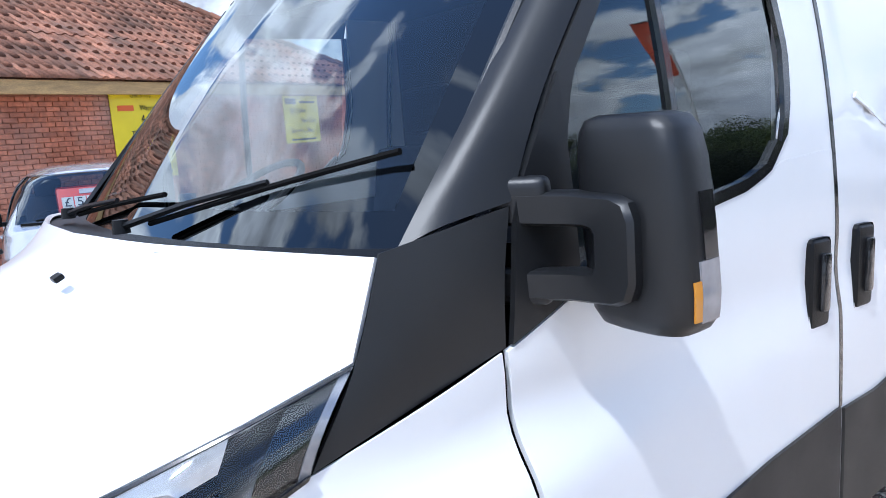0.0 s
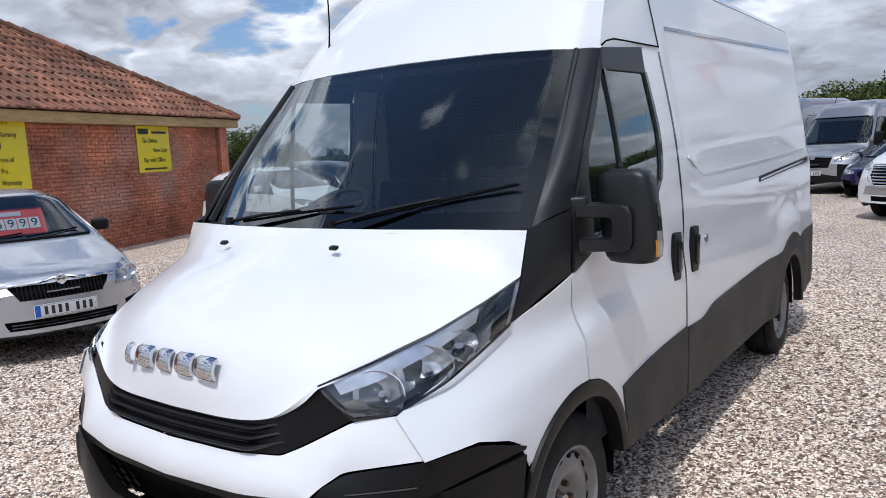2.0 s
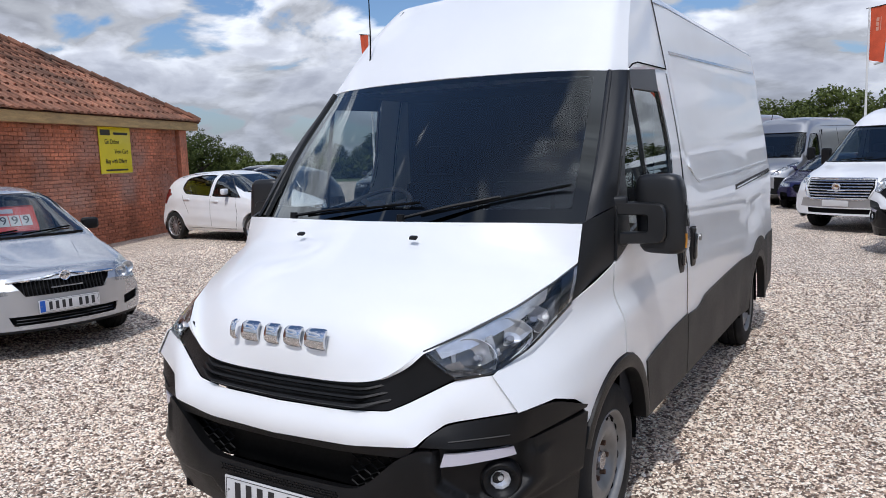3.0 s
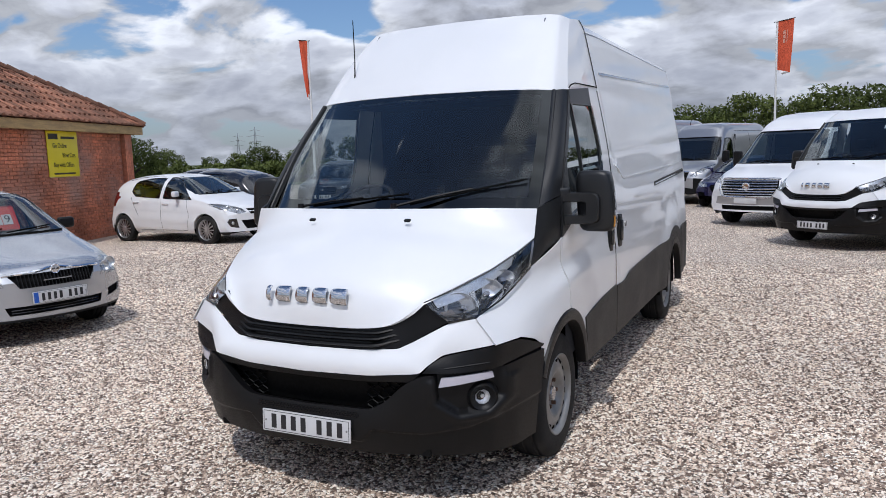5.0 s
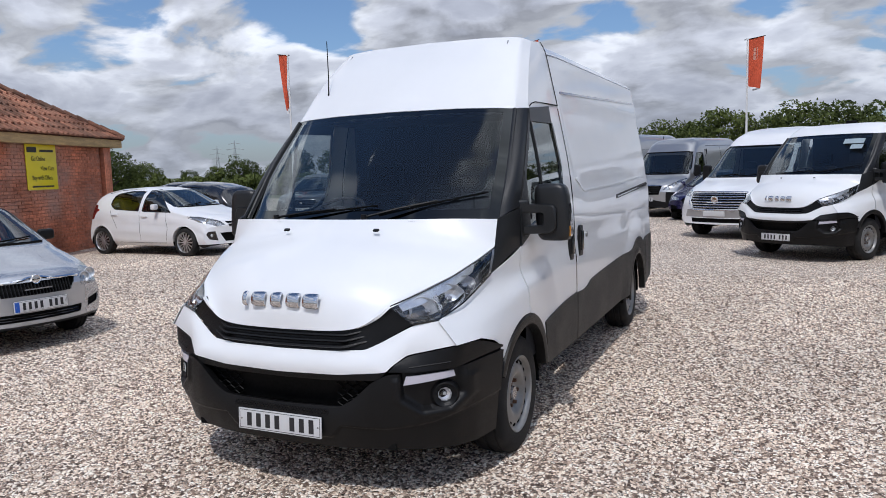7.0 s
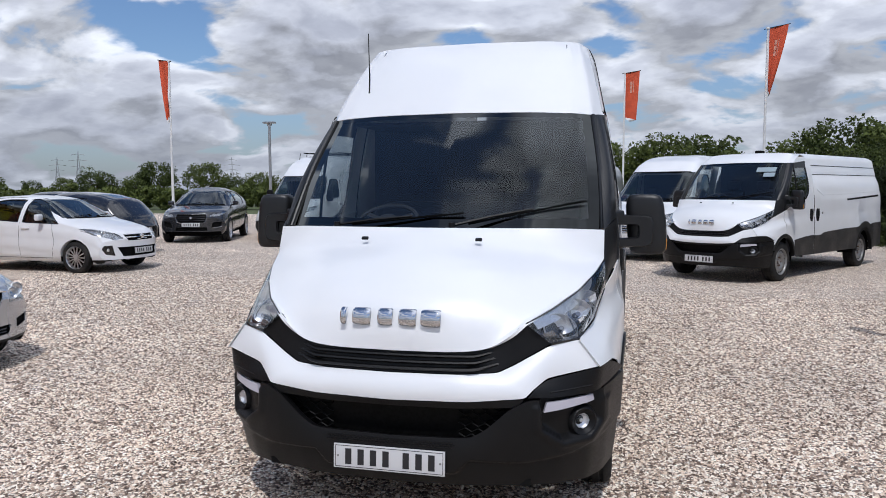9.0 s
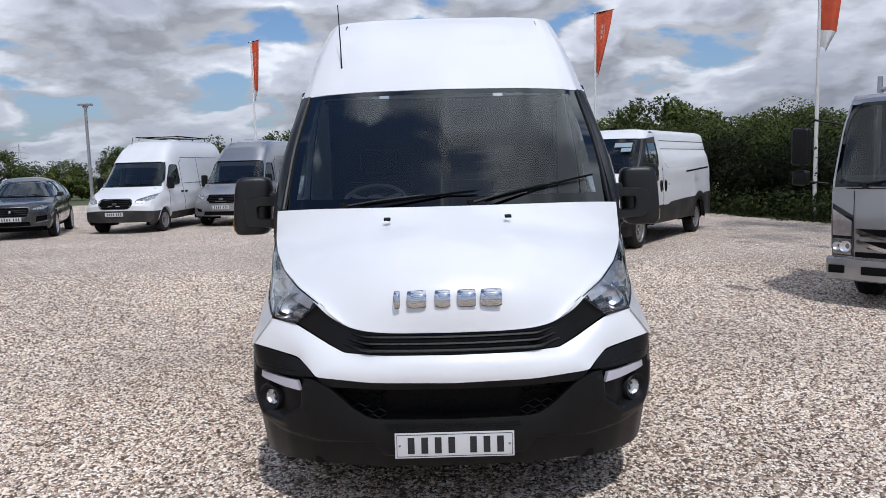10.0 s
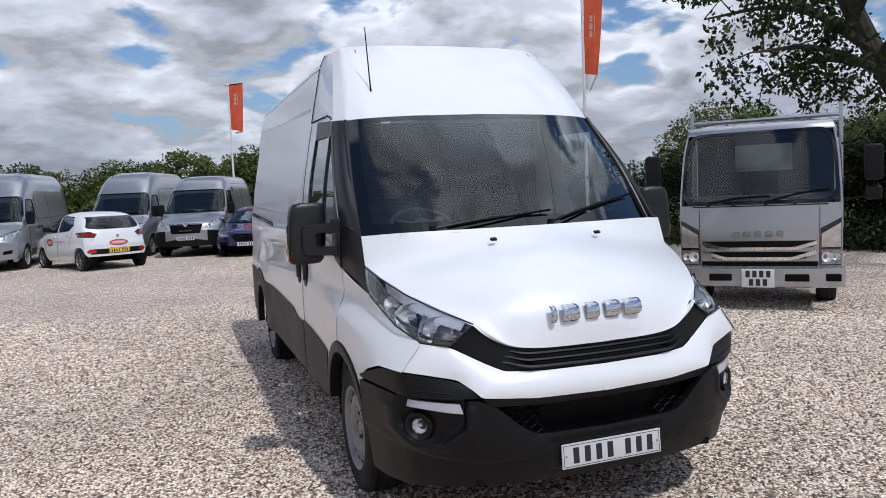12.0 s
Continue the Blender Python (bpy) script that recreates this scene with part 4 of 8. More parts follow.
    field = [r[2:nx - 2] for r in rows[2:24]]
    part("windscreen", sheet(field, 0.0, (0, -1, 1)), M_glass, van, "tinted laminated windscreen").visible_shadow = False
    bm = grid(rows)
    bm.faces.ensure_lookup_table()
    cut = [f for k, f in enumerate(bm.faces) if 2 <= k // (nx - 1) < 23 and 2 <= k % (nx - 1) < nx - 3]
    bmesh.ops.delete(bm, geom=cut, context="FACES")
    bmesh.ops.recalc_face_normals(bm, faces=bm.faces)
    part("windscreen_border", bm, M_frit, van)
    for s in (-1, 1):
        rim = curve_pts([wsb[3], (0.866, 1.235, 1.72), wst2[3]], 18)
        part("windscreen_seal", tube([(s * (p.x + 0.002), p.y - 0.004, p.z) for p in rim], 0.013, 8), M_pillar, van)
    rows = ribbon([(0, 0.690, 1.392), (0.45, 0.725, 1.392), (0.72, 0.80, 1.390), (0.905, 0.885, 1.380)], [(0, 0.815, 1.392), (0.45, 0.860, 1.392), (0.72, 0.930, 1.392), (0.90, 0.995, 1.394)], 5, 4, 0.01, (0, 0, -1))
    part("scuttle", sheet(both(rows), 0.0, (0, 0, 1)), M_trim, van, "black scuttle panel below the windscreen")

    # --- A pillars and the black triangle below them ---
    wside = [Vector((0.903, 0.935, 1.396)), Vector((0.872, 1.222, 1.722)), Vector((0.816, 1.51, 2.046))]
    door_line = [Vector((0.966, 1.122, 1.45)), Vector((0.944, 1.256, 1.66)), Vector((0.873, 1.614, 2.052))]
    rows = coons([wside[0], (0.935, 1.0, 1.425), door_line[0]], [wside[2], (0.848, 1.55, 2.05), door_line[2]], wside, door_line, 8, 16, 0.012, (0.7, -0.7, 0.2))
    pair("a_pillar", rows, M_pillar, van, label="black plastic pillar cover")
    rows = coons([(0.914, 0.750, 1.106), (0.938, 0.92, 1.16), (0.971, 1.086, 1.218)], [(0.908, 0.900, 1.397), (0.940, 1.0, 1.420), (0.965, 1.118, 1.443)], [(0.914, 0.750, 1.106), (0.912, 0.84, 1.245), (0.908, 0.900, 1.397)], [(0.971, 1.086, 1.218), (0.970, 1.094, 1.33), (0.965, 1.118, 1.443)], 10, 12, 0.006, (1, 0, 0))
    pair("pillar_base", rows, M_pillar, van, label="black plastic panel between bonnet and door")

    # --- bonnet ---
    lip = [(0, 0.100, 0.882), (0.28, 0.108, 0.886), (0.43, 0.13, 0.905), (0.52, 0.155, 0.955), (0.586, 0.187, 1.014)]
    outer = [(0.586, 0.187, 1.014), (0.70, 0.314, 1.070), (0.80, 0.496, 1.129), (0.868, 0.676, 1.192), (0.908, 0.836, 1.246), (0.907, 0.892, 1.393)]
    mid = [(0, 0.100, 0.882), (0, 0.098, 0.98), (0, 0.165, 1.11), (0, 0.36, 1.25), (0, 0.60, 1.362), (0, 0.70, 1.404)]
    rear = [(0, 0.70, 1.404), (0.40, 0.73, 1.404), (0.70, 0.80, 1.402), (0.907, 0.892, 1.393)]
    O = [Vector(p) for p in outer]
    edge = even(O[:5], 19) + even(O[4:], 6)[1:]
    C = curve_pts(mid, 24)
    m, n = 24, 22
    Lp, Rr = curve_pts(lip, n), curve_pts(rear, n)
    rows = []
    for j in range(m):
        v = j / (m - 1)
        row = []
        for i in range(n):
            u = i / (n - 1)
            q = Lp[i] * (1 - v) + Rr[i] * v + C[j] * (1 - u) + edge[j] * u - (Lp[0] * (1 - u) * (1 - v) + Lp[-1] * u * (1 - v) + Rr[0] * (1 - u) * v + Rr[-1] * u * v)
            full_u = math.sin(math.pi * u) * math.sin(math.pi * min(v * 1.15, 1))
            q += Vector((0.0, -0.028, 0.041)) * full_u
            row.append(q)
        rows.append(row)
    for turn in range(90):
        w = 0.55 if turn % 2 == 0 or turn > 84 else -0.57
        old = [[p.copy() for p in r] for r in rows]
        for j in range(1, m - 1):
            for i in range(1, n - 1):
                mean = (old[j - 1][i] + old[j + 1][i] + old[j][i - 1] + old[j][i + 1]) / 4
                rows[j][i] = old[j][i] + (mean - old[j][i]) * w
            mean = (old[j - 1][0] + old[j + 1][0] + old[j][1] * 2) / 4
            rows[j][0] = old[j][0] + (mean - old[j][0]) * w
            rows[j][0].x = 0
    part("bonnet", sheet(both(rows), 0.014, (0, -1, 1)), M_white, van, "short sloping white bonnet", sharp=60)
    for s in (-1, 1):
        part("washer_jet", box((0.034, 0.02, 0.012), (s * 0.30, 0.590, 1.368), 0.004, m=Matrix.Translation((s * 0.30, 0.592, 1.353)) @ pose(0, 0, 0, 25, 0, 0)), M_trim, van)
    # badge: five plain chrome shapes
    bd = new("badge")
    bd.parent = van
    bd["label"] = "chrome badge of five plain shapes"
    for x, w in ((-0.235, 0.028), (-0.148, 0.085), (-0.035, 0.068), (0.07, 0.080), (0.178, 0.092)):
        hh, n = 0.078, 9
        dome = []
        for k in range(n):
            v = -1 + 2 * k / (n - 1)
            dome.append([Vector((w / 2 * u * (1 - 0.06 * v ** 6), -0.020 * (1 - v * v) ** 0.5 - 0.006 * (1 - u ** 4), hh / 2 * v * (1 - 0.05 * u ** 6))) for u in np.linspace(-1, 1, 9)])
        t = sheet(dome, 0.016, (0, -1, 0))
        part("badge_shape", t, M_badge, bd, at=Matrix.Translation((x, 0.117, 1.03)) @ pose(0, 0, 0, -14, 0, 0), sharp=50)

    # --- grille ---
    gb = [(0, 0.082, 0.790), (0.30, 0.095, 0.792), (0.47, 0.13, 0.800), (0.54, 0.158, 0.832), (0.697, 0.222, 0.920)]
    gt = [(0, 0.118, 0.884), (0.28, 0.126, 0.888), (0.42, 0.148, 0.905), (0.50, 0.17, 0.95), (0.590, 0.199, 1.010)]
    rows = ribbon(gb, gt, 8, 8)
    part("grille_panel", sheet(both(soft(rows, 2)), 0.01, (0, -1, 0.2)), M_trim, van, "matt black grille panel", sharp=50)
    for k in range(3):
        z = 0.808 + 0.027 * k
        pts = [(x, 0.074 + 0.10 * abs(x) ** 2 + 0.012 * k + 0.05 * step(0.36, 0.5, abs(x)), z + 0.03 * x * x + 0.02 * step(0.36, 0.5, abs(x))) for x in np.linspace(-0.48 + 0.012 * k, 0.48 - 0.012 * k, 33)]
        bm = bmesh.new()
        grid([[Vector(p) + Vector((0, dy, dz)) for p in pts] for dy, dz in ((0.03, -0.006), (0.0, -0.006), (-0.006, 0.0), (0.0, 0.007), (0.03, 0.009))], False, bm)
        bmesh.ops.recalc_face_normals(bm, faces=bm.faces)
        part("grille_slat", bm, M_trim, van)
        if k < 2:
            bm = grid([[Vector(p) + Vector((0, 0.028, dz)) for p in pts] for dz in (0.006, 0.024)])
            part("grille_gap", bm, M_under, van)

    # --- white bumper band ---
    bt = [(0, 0.076, 0.787), (0.30, 0.090, 0.789), (0.475, 0.128, 0.797), (0.545, 0.156, 0.829), (0.700, 0.218, 0.914), (0.822, 0.264, 0.936)]
    bb = [(0, 0.042, 0.672), (0.35, 0.056, 0.678), (0.600, 0.095, 0.699), (0.635, 0.122, 0.735), (0.69, 0.168, 0.778), (0.912, 0.274, 0.820)]
    rows = ribbon(bb, bt, 7, 9, 0.0)
    for j, r in enumerate(rows):
        for i, p in enumerate(r):
            p.y -= 0.016 * 4 * (j / 8) * (1 - j / 8) * (1 - (i / (len(r) - 1)) ** 5)
    part("bumper_band", sheet(both(soft(rows, 1)), 0.004, (0, -1, 0.3)), M_white, van, "white painted upper bumper", sharp=50)

    # --- front wings ---
    lo = [(0.262, 0.820), (0.47, 0.815), (0.60, 0.775), (0.66, 0.742)] + arch_arc(AX_F, ARCH + 0.004, 30, 96, 12)[1:]
    hi = [(0.254, 0.937), (0.45, 0.992), (0.60, 1.044), (0.75, 1.100), (1.074, 1.212)]
    rows = on_side(zip_rows(lo, hi, 30, 12))
    pair("front_wing", rows, M_white, van, 0.004, label="white front wing")
    # arch lips
    for cy, nm, a0, a1 in ((AX_F, "front_arch_lip", 24, 173), (AX_R, "rear_arch_lip", -4, 186)):
        rows = []
        for r_, dx in ((ARCH, 0.0), (ARCH - 0.004, 0.014), (ARCH - 0.035, 0.017), (ARCH - 0.06, 0.010), (ARCH - 0.064, -0.05)):
            rows.append([Vector((side_x(y, max(z, 0.5)) + dx - 0.004, y, z)) for y, z in arch_arc(cy, r_, a0, a1, 28)])
        pair(nm, rows, M_trim, van, 0.0, "black plastic wheel arch trim", sharp=40)

    # --- doors ---
    zt = 2.088
    belt = [(1.088, 1.215), (1.30, 1.30), (1.62, 1.365), (1.84, 1.39), (1.96, 1.43), (2.05, 1.52), (2.09, 1.70)]
    # skin below the windows
    lo = arch_arc(AX_F, ARCH + 0.004, 98, 176, 8) + [(1.51, 0.45), (2.274, 0.45)]
    hi = [(1.085, 1.212), (1.30, 1.296), (1.62, 1.362), (1.84, 1.388), (2.0, 1.44), (2.276, 1.45)]
    pair("door", on_side(zip_rows(lo, hi, 36, 20), 0.001), M_white, van, label="white cab door")
    # pillar behind the window and rounded corner of the opening
    lo = [(1.90, 1.398), (1.98, 1.432), (2.05, 1.53), (2.085, 1.68), (2.05, zt)]
    hi = [(2.276, 1.438), (2.279, 1.55), (2.281, 1.62), (2.283, 1.75), (2.284, zt + 0.005)]
    pair("door_frame_rear", on_side(zip_rows(lo, hi, 16, 6)), M_white, van)
    # black window surround and panes
    lo = [(1.128, 1.262), (1.13, 1.45), (1.262, 1.662), (1.60, 2.045)]
    hi = [(1.245, 1.31), (1.247, 1.46), (1.30, 1.64), (1.625, 2.03)]
    pair("window_front_trim", on_side(zip_rows(lo, hi, 20, 4), -0.002), M_pillar, van)
    pair("window_head_trim", on_side(zip_rows([(1.56, 1.965), (2.04, 1.972)], [(1.60, 2.052), (2.06, 2.09)], 14, 5), 0.002), M_pillar, van)
    pair("door_top_frame", on_side(zip_rows([(1.605, 2.05), (2.06, 2.088), (2.29, 2.088)], [(1.62, 2.062), (2.06, 2.112), (2.29, 2.125)], 16, 3), -0.001), M_white, van)
    pair("window_rear_seal", on_side(zip_rows([(2.005, 1.47), (2.04, 1.55), (2.062, 1.70), (2.035, 1.975)], [(2.045, 1.50), (2.075, 1.58), (2.092, 1.70), (2.062, 1.975)], 14, 3), 0.003), M_gloss, van)
    pair("window_sill_seal", on_side(zip_rows([(1.24, 1.285), (1.62, 1.362), (1.84, 1.388), (1.95, 1.42), (2.02, 1.48)], [(1.24, 1.312), (1.62, 1.388), (1.84, 1.414), (1.93, 1.44), (1.995, 1.492)], 20, 3), 0.003), M_gloss, van)
    pair("window_divider", on_side(zip_rows([(1.585, 1.37), (1.575, 1.965)], [(1.605, 1.37), (1.595, 1.97)], 12, 3), 0.003), M_gloss, van)
    for nm, lo, hi in (("quarter_pane", [(1.245, 1.30), (1.59, 1.375)], [(1.25, 1.48), (1.30, 1.64), (1.585, 1.975)]), ("door_pane", [(1.59, 1.375), (1.84, 1.40), (1.95, 1.43), (2.03, 1.53)], [(1.58, 1.975), (1.8, 1.975), (2.04, 1.975)])):
        for o in pair(nm, on_side(zip_rows(lo, hi, 14, 12), -0.008), M_glass, van, 0.0, "tinted side glass"):
            o.visible_shadow = False
    # mirror foot: black sail panel on the door
    rows = on_side(zip_rows([(1.094, 1.222), (1.17, 1.252), (1.262, 1.288)], [(1.128, 1.452), (1.19, 1.552), (1.262, 1.655)], 8, 8), 0.004)
    pair("sail_panel", rows, M_mirror, van)
    # handles
    for y, nm in ((2.165, "door_handle"), (2.435, "sliding_door_handle")):
        for s in (-1, 1):
            x = side_x(y, 1.13)
            h = part(nm, box((0.03, 0.115, 0.235), (0, 0, 0), 0.024, seg=3), M_trim, van, "black plastic grab handle", at=pose(s * (x + 0.004), y, 1.118, -3, 0, 0))
            part("handle_grip", box((0.022, 0.038, 0.15), (s * 0.018, 0.006, 0.005), 0.010), M_gloss, h)
    part("lock", cyl(0.022, 0.02, 0.012, pose(side_x(2.65, 1.15) + 0.004, 2.65, 1.15, 0, 90, 0), 16), M_steel, van)

    # --- lower cladding ---
    pair("door_cladding", on_side(zip_rows([(1.512, 0.42), (2.272, 0.41)], [(1.445, 0.705), (1.9, 0.748), (2.272, 0.762)], 16, 6), 0.009), M_clad, van, label="dark grey plastic sill panel")
    gap_top = 2.085 if high else 1.48
    pair("door_gap", on_side(zip_rows([(2.274, 0.76), (2.291, 0.76)], [(2.274, gap_top), (2.291, gap_top)], 3, 44), 0.003), M_gloss, van)
    pair("side_cladding", on_side(zip_rows([(2.296, 0.41), (4.258, 0.41)], [(2.296, 0.752), (2.52, 0.745), (2.60, 0.755), (2.72, 0.790), (2.95, 0.802), (3.74, 0.826), (4.24, 0.832)], 40, 6), 0.009), M_clad, van, label="dark grey plastic sill panel")
    lo = arch_arc(AX_R, ARCH - 0.002, 4, 176, 20)
    hi = [(4.244, 0.832), (4.33, 0.838)] + arch_arc(AX_R, ARCH + 0.11, 57, 118, 12) + [(5.02, 0.872), (5.13, 0.885)]
    pair("arch_cladding", on_side(zip_rows(lo, hi, 36, 5), 0.009), M_clad, van)
    pair("rear_cladding", on_side(zip_rows([(5.128, 0.39), (5.80, 0.42)], [(5.135, 0.888), (5.82, 0.90)], 10, 6), 0.010), M_clad, van)
    # crisp lower edge of the pressed panel
    pair("panel_ridge", on_side(zip_rows([(2.43, 1.575), (2.71, 1.470), (3.83, 1.487), (5.50, 1.528)], [(2.445, 1.590), (2.715, 1.486), (3.83, 1.503), (5.50, 1.544)], 60, 3), 0.006), M_white, van, 0.006)
    # sliding-door rail and roof gutter
    pair("door_rail", on_side(zip_rows([(3.83, 1.366), (5.50, 1.432)], [(3.83, 1.402), (5.50, 1.470)], 24, 3), 0.004), M_clad, van, label="dark sliding door rail")
    pair("door_rail_slot", on_side(zip_rows([(3.85, 1.376), (5.49, 1.444)], [(3.85, 1.388), (5.49, 1.456)], 24, 2), 0.008), M_gloss, van)
    if high:
        pair("roof_gutter", on_side(zip_rows([(2.44, 2.205), (5.52, 2.325)], [(2.44, 2.222), (5.52, 2.342)], 24, 3), 0.004), M_lensgrey, van)

    # --- black bumper: wing pieces, apron, intake ---
    lo = [(0.612, 0.104, 0.699), (0.75, 0.160, 0.698), (0.900, 0.275, 0.704), (0.960, 0.45, 0.722), (1.004, 0.664, 0.726)]
    hi = [(0.640, 0.128, 0.735), (0.694, 0.172, 0.772), (0.912, 0.276, 0.812), (0.962, 0.465, 0.806), (1.008, 0.668, 0.738)]
    wing = soft(ribbon(lo, hi, 8, 7, 0.003, (0.4, -0.8, 0)), 4)
    pair("bumper_wing", wing, M_trim, van, label="black plastic bumper corner")
    for s in (-1, 1):
        part("wing_rib", tube([(s * (q.x + 0.001), q.y - 0.002, q.z) for q in wing[2][6:16]], 0.0030, 4), M_trim, van)
    top = [(0, 0.062, 0.505), (0.36, 0.070, 0.510), (0.44, 0.076, 0.560), (0.535, 0.084, 0.650), (0.612, 0.106, 0.690), (0.75, 0.164, 0.690), (0.885, 0.280, 0.695), (0.952, 0.455, 0.712), (1.0, 0.660, 0.714)]
    bot = [(0, 0.085, 0.285), (0.30, 0.090, 0.288), (0.42, 0.10, 0.293), (0.54, 0.125, 0.296), (0.64, 0.155, 0.296), (0.74, 0.215, 0.290), (0.855, 0.34, 0.275), (0.92, 0.48, 0.268), (0.965, 0.640, 0.280)]
    rows = soft(ribbon(bot, top, 16, 40, 0.022, (0.35, -0.9, 0)), 16)
    flat, nc = [p for r in rows for p in r], len(rows[0])
    skin = BVHTree.FromPolygons(flat, [(j * nc + i, j * nc + i + 1, j * nc + nc + i + 1, j * nc + nc + i) for j in range(39) for i in range(nc - 1)])

    def on_apron(x, z, out=0.0):
        """The bumper's skin at a width and height, moved outwards."""
        h, nrm = skin.ray_cast(Vector((x, -1, z)), Vector((0, 1, 0)))[:2]
        return h + nrm * (out if nrm.y < 0 else -out)

    # sunken lamp pockets, a stepped lower edge and a raised brow beside the intake
    pocket = [(0.655, 0.72), (0.668, 0.565), (0.755, 0.498), (0.862, 0.503), (0.912, 0.56), (0.915, 0.72)]

    def inside(x, z):
        d = 1e9
        for (ax, az), (bx, bz) in zip(pocket, pocket[1:]):
            ex, ez = bx - ax, bz - az
            d = min(d, (ex * (z - az) - ez * (x - ax)) / math.hypot(ex, ez))
        return d

    norms = []
    for j in range(40):
        for i in range(nc):
            du = rows[j][min(i + 1, nc - 1)] - rows[j][max(i - 1, 0)]
            dv = rows[min(j + 1, 39)][i] - rows[max(j - 1, 0)][i]
            norms.append(du.cross(dv).normalized())
    for j in range(40):
        for i in range(nc):
            p = rows[j][i]
            nrm = norms[j * nc + i]
            x, z = p.x, p.z
            crease = lerp_table([(0, 0.345), (0.30, 0.350), (0.36, 0.418), (0.60, 0.412), (0.80, 0.44), (0.95, 0.49), (1.2, 0.55)], x)
            out = -0.046 * step(0.0, 0.016, inside(x, z)) + 0.013 * step(crease - 0.006, crease + 0.006, z)
            out += 0.010 * math.exp(-(inside(x, z) + 0.012) ** 2 / 0.0003) * (1 if z < 0.66 else 0)
            rows[j][i] = p + nrm * out
    part("bumper_apron", sheet(both(rows), 0.05, (0, -1, 0)), M_trim, van, "black textured plastic lower bumper", sharp=60)
    part("bumper_lip", sheet(both(soft(ribbon([(0, 0.062, 0.640), (0.3, 0.068, 0.643), (0.56, 0.092, 0.656)], [(0, 0.046, 0.668), (0.3, 0.054, 0.672), (0.598, 0.098, 0.694)], 6, 4), 1)), 0.012, (0, -1, 0)), M_trim, van)
    rows = ribbon([(0, 0.15, 0.48), (0.42, 0.15, 0.48), (0.60, 0.16, 0.50)], [(0, 0.13, 0.67), (0.42, 0.13, 0.67), (0.62, 0.15, 0.69)], 6, 4)
    part("intake", sheet(both(rows), 0.0, (0, -1, 0)), M_mesh, van, "black intake mesh")
    for s in (-1, 1):
        # honeycomb in the intake's corners
        bm = bmesh.new()
        for i in range(10):
            for j in range(7):
                x, z = 0.300 + 0.030 * i, 0.505 + 0.026 * j
                if x > 0.40 + (z - 0.50) * 1.15 or z > 0.655:
                    continue
                rise = 0.008 * (1 if (i + j) % 2 else -1)
                tube([(s * x, 0.128, z - rise), (s * (x + 0.030), 0.128, z + rise)], 0.004, 4, bm)
                if (i + j) % 2:
                    tube([(s * (x + 0.030), 0.128, z + rise), (s * (x + 0.030), 0.128, z + 0.026 - rise)], 0.004, 4, bm)
        part("intake_mesh", bm, M_mesh, van, smooth=False)
        # honeycomb in the pocket, running light and fog lamp
        bm = bmesh.new()
        for i in range(9):
            for j in range(5):
                x, z = 0.690 + 0.030 * i, 0.530 + 0.026 * j
                if inside(x, z) < 0.012 or inside(x + 0.03, z) < 0.012 or z > 0.645 or math.hypot(x + 0.015 - 0.85, z - 0.568) < 0.06:
                    continue
                rise = 0.008 * (1 if (i + j) % 2 else -1)
                a, b = on_apron(x, z - rise, -0.038), on_apron(x + 0.030, z + rise, -0.038)
                tube([(s * a.x, a.y, a.z), (s * b.x, b.y, b.z)], 0.0045, 4, bm)
                if (i + j) % 2 and inside(x + 0.03, z + 0.026) > 0.012:
                    c = on_apron(x + 0.030, z + 0.026 - 0.008, -0.038)
                    tube([(s * b.x, b.y, b.z), (s * c.x, c.y, c.z)], 0.0045, 4, bm)
        part("pocket_mesh", bm, M_trim, van, smooth=False)
        rows = [[on_apron(0.680 + 0.012 * v + (0.208 - 0.018 * v) * u, 0.633 + 0.026 * u + (0.043 - 0.012 * u) * v, 0.001) for u in np.linspace(0, 1, 15)] for v in np.linspace(0, 1, 5)]
        part("running_light", sheet(rows if s > 0 else mirrored(rows), 0.018, (s, -1, 0)), M_drl, van, "pale daytime running light strip")
        p = on_apron(0.850, 0.566, -0.004)
        m = Matrix.Translation((s * p.x, p.y, p.z)) @ Matrix.Rotation(radians(-90 + 32 if s > 0 else -90 - 32), 4, "Z")
        f = part("fog_lamp", lathe([(-0.040, 0.078), (-0.010, 0.070), (0.001, 0.060), (-0.004, 0.050), (-0.016, 0.040), (-0.020, 0.034)], 24), M_trim, van, "round fog lamp in a black bezel", at=m)
        part("fog_reflector", lathe([(-0.016, 0.036), (-0.026, 0.028), (-0.034, 0.012), (-0.024, 0.008), (-0.022, 0.0)], 9), M_reflector, f, smooth=False)
        part("fog_lens", lathe([(-0.016, 0.037), (-0.004, 0.027), (0.002, 0.0)], 18), M_lens, f)
    # dotted ledge under the intake
    bm = bmesh.new()
    for j in range(3):
        for i in range(34):
            x = -0.297 + 0.0175 * i + 0.00875 * (j % 2)
            p = on_apron(max(abs(x), 0.012), 0.470 + 0.009 * j, 0.0145)
            add_box(bm, (0.0125, 0.006, 0.0045), (x, p.y, p.z))
    part("ledge_mesh", bm, M_trim, van, smooth=False)
    number_plate(van, pose(0, 0.030, 0.402, -3, 0, 0), blue=False)

    for s in (-1, 1):
        headlamp(van, s)
        mirror(van, s)
    wiper(van, (0.121, 0.780, 1.405), (0.807, 1.035, 1.535))
    wiper(van, (-0.543, 0.83, 1.402), (0.167, 0.862, 1.470))
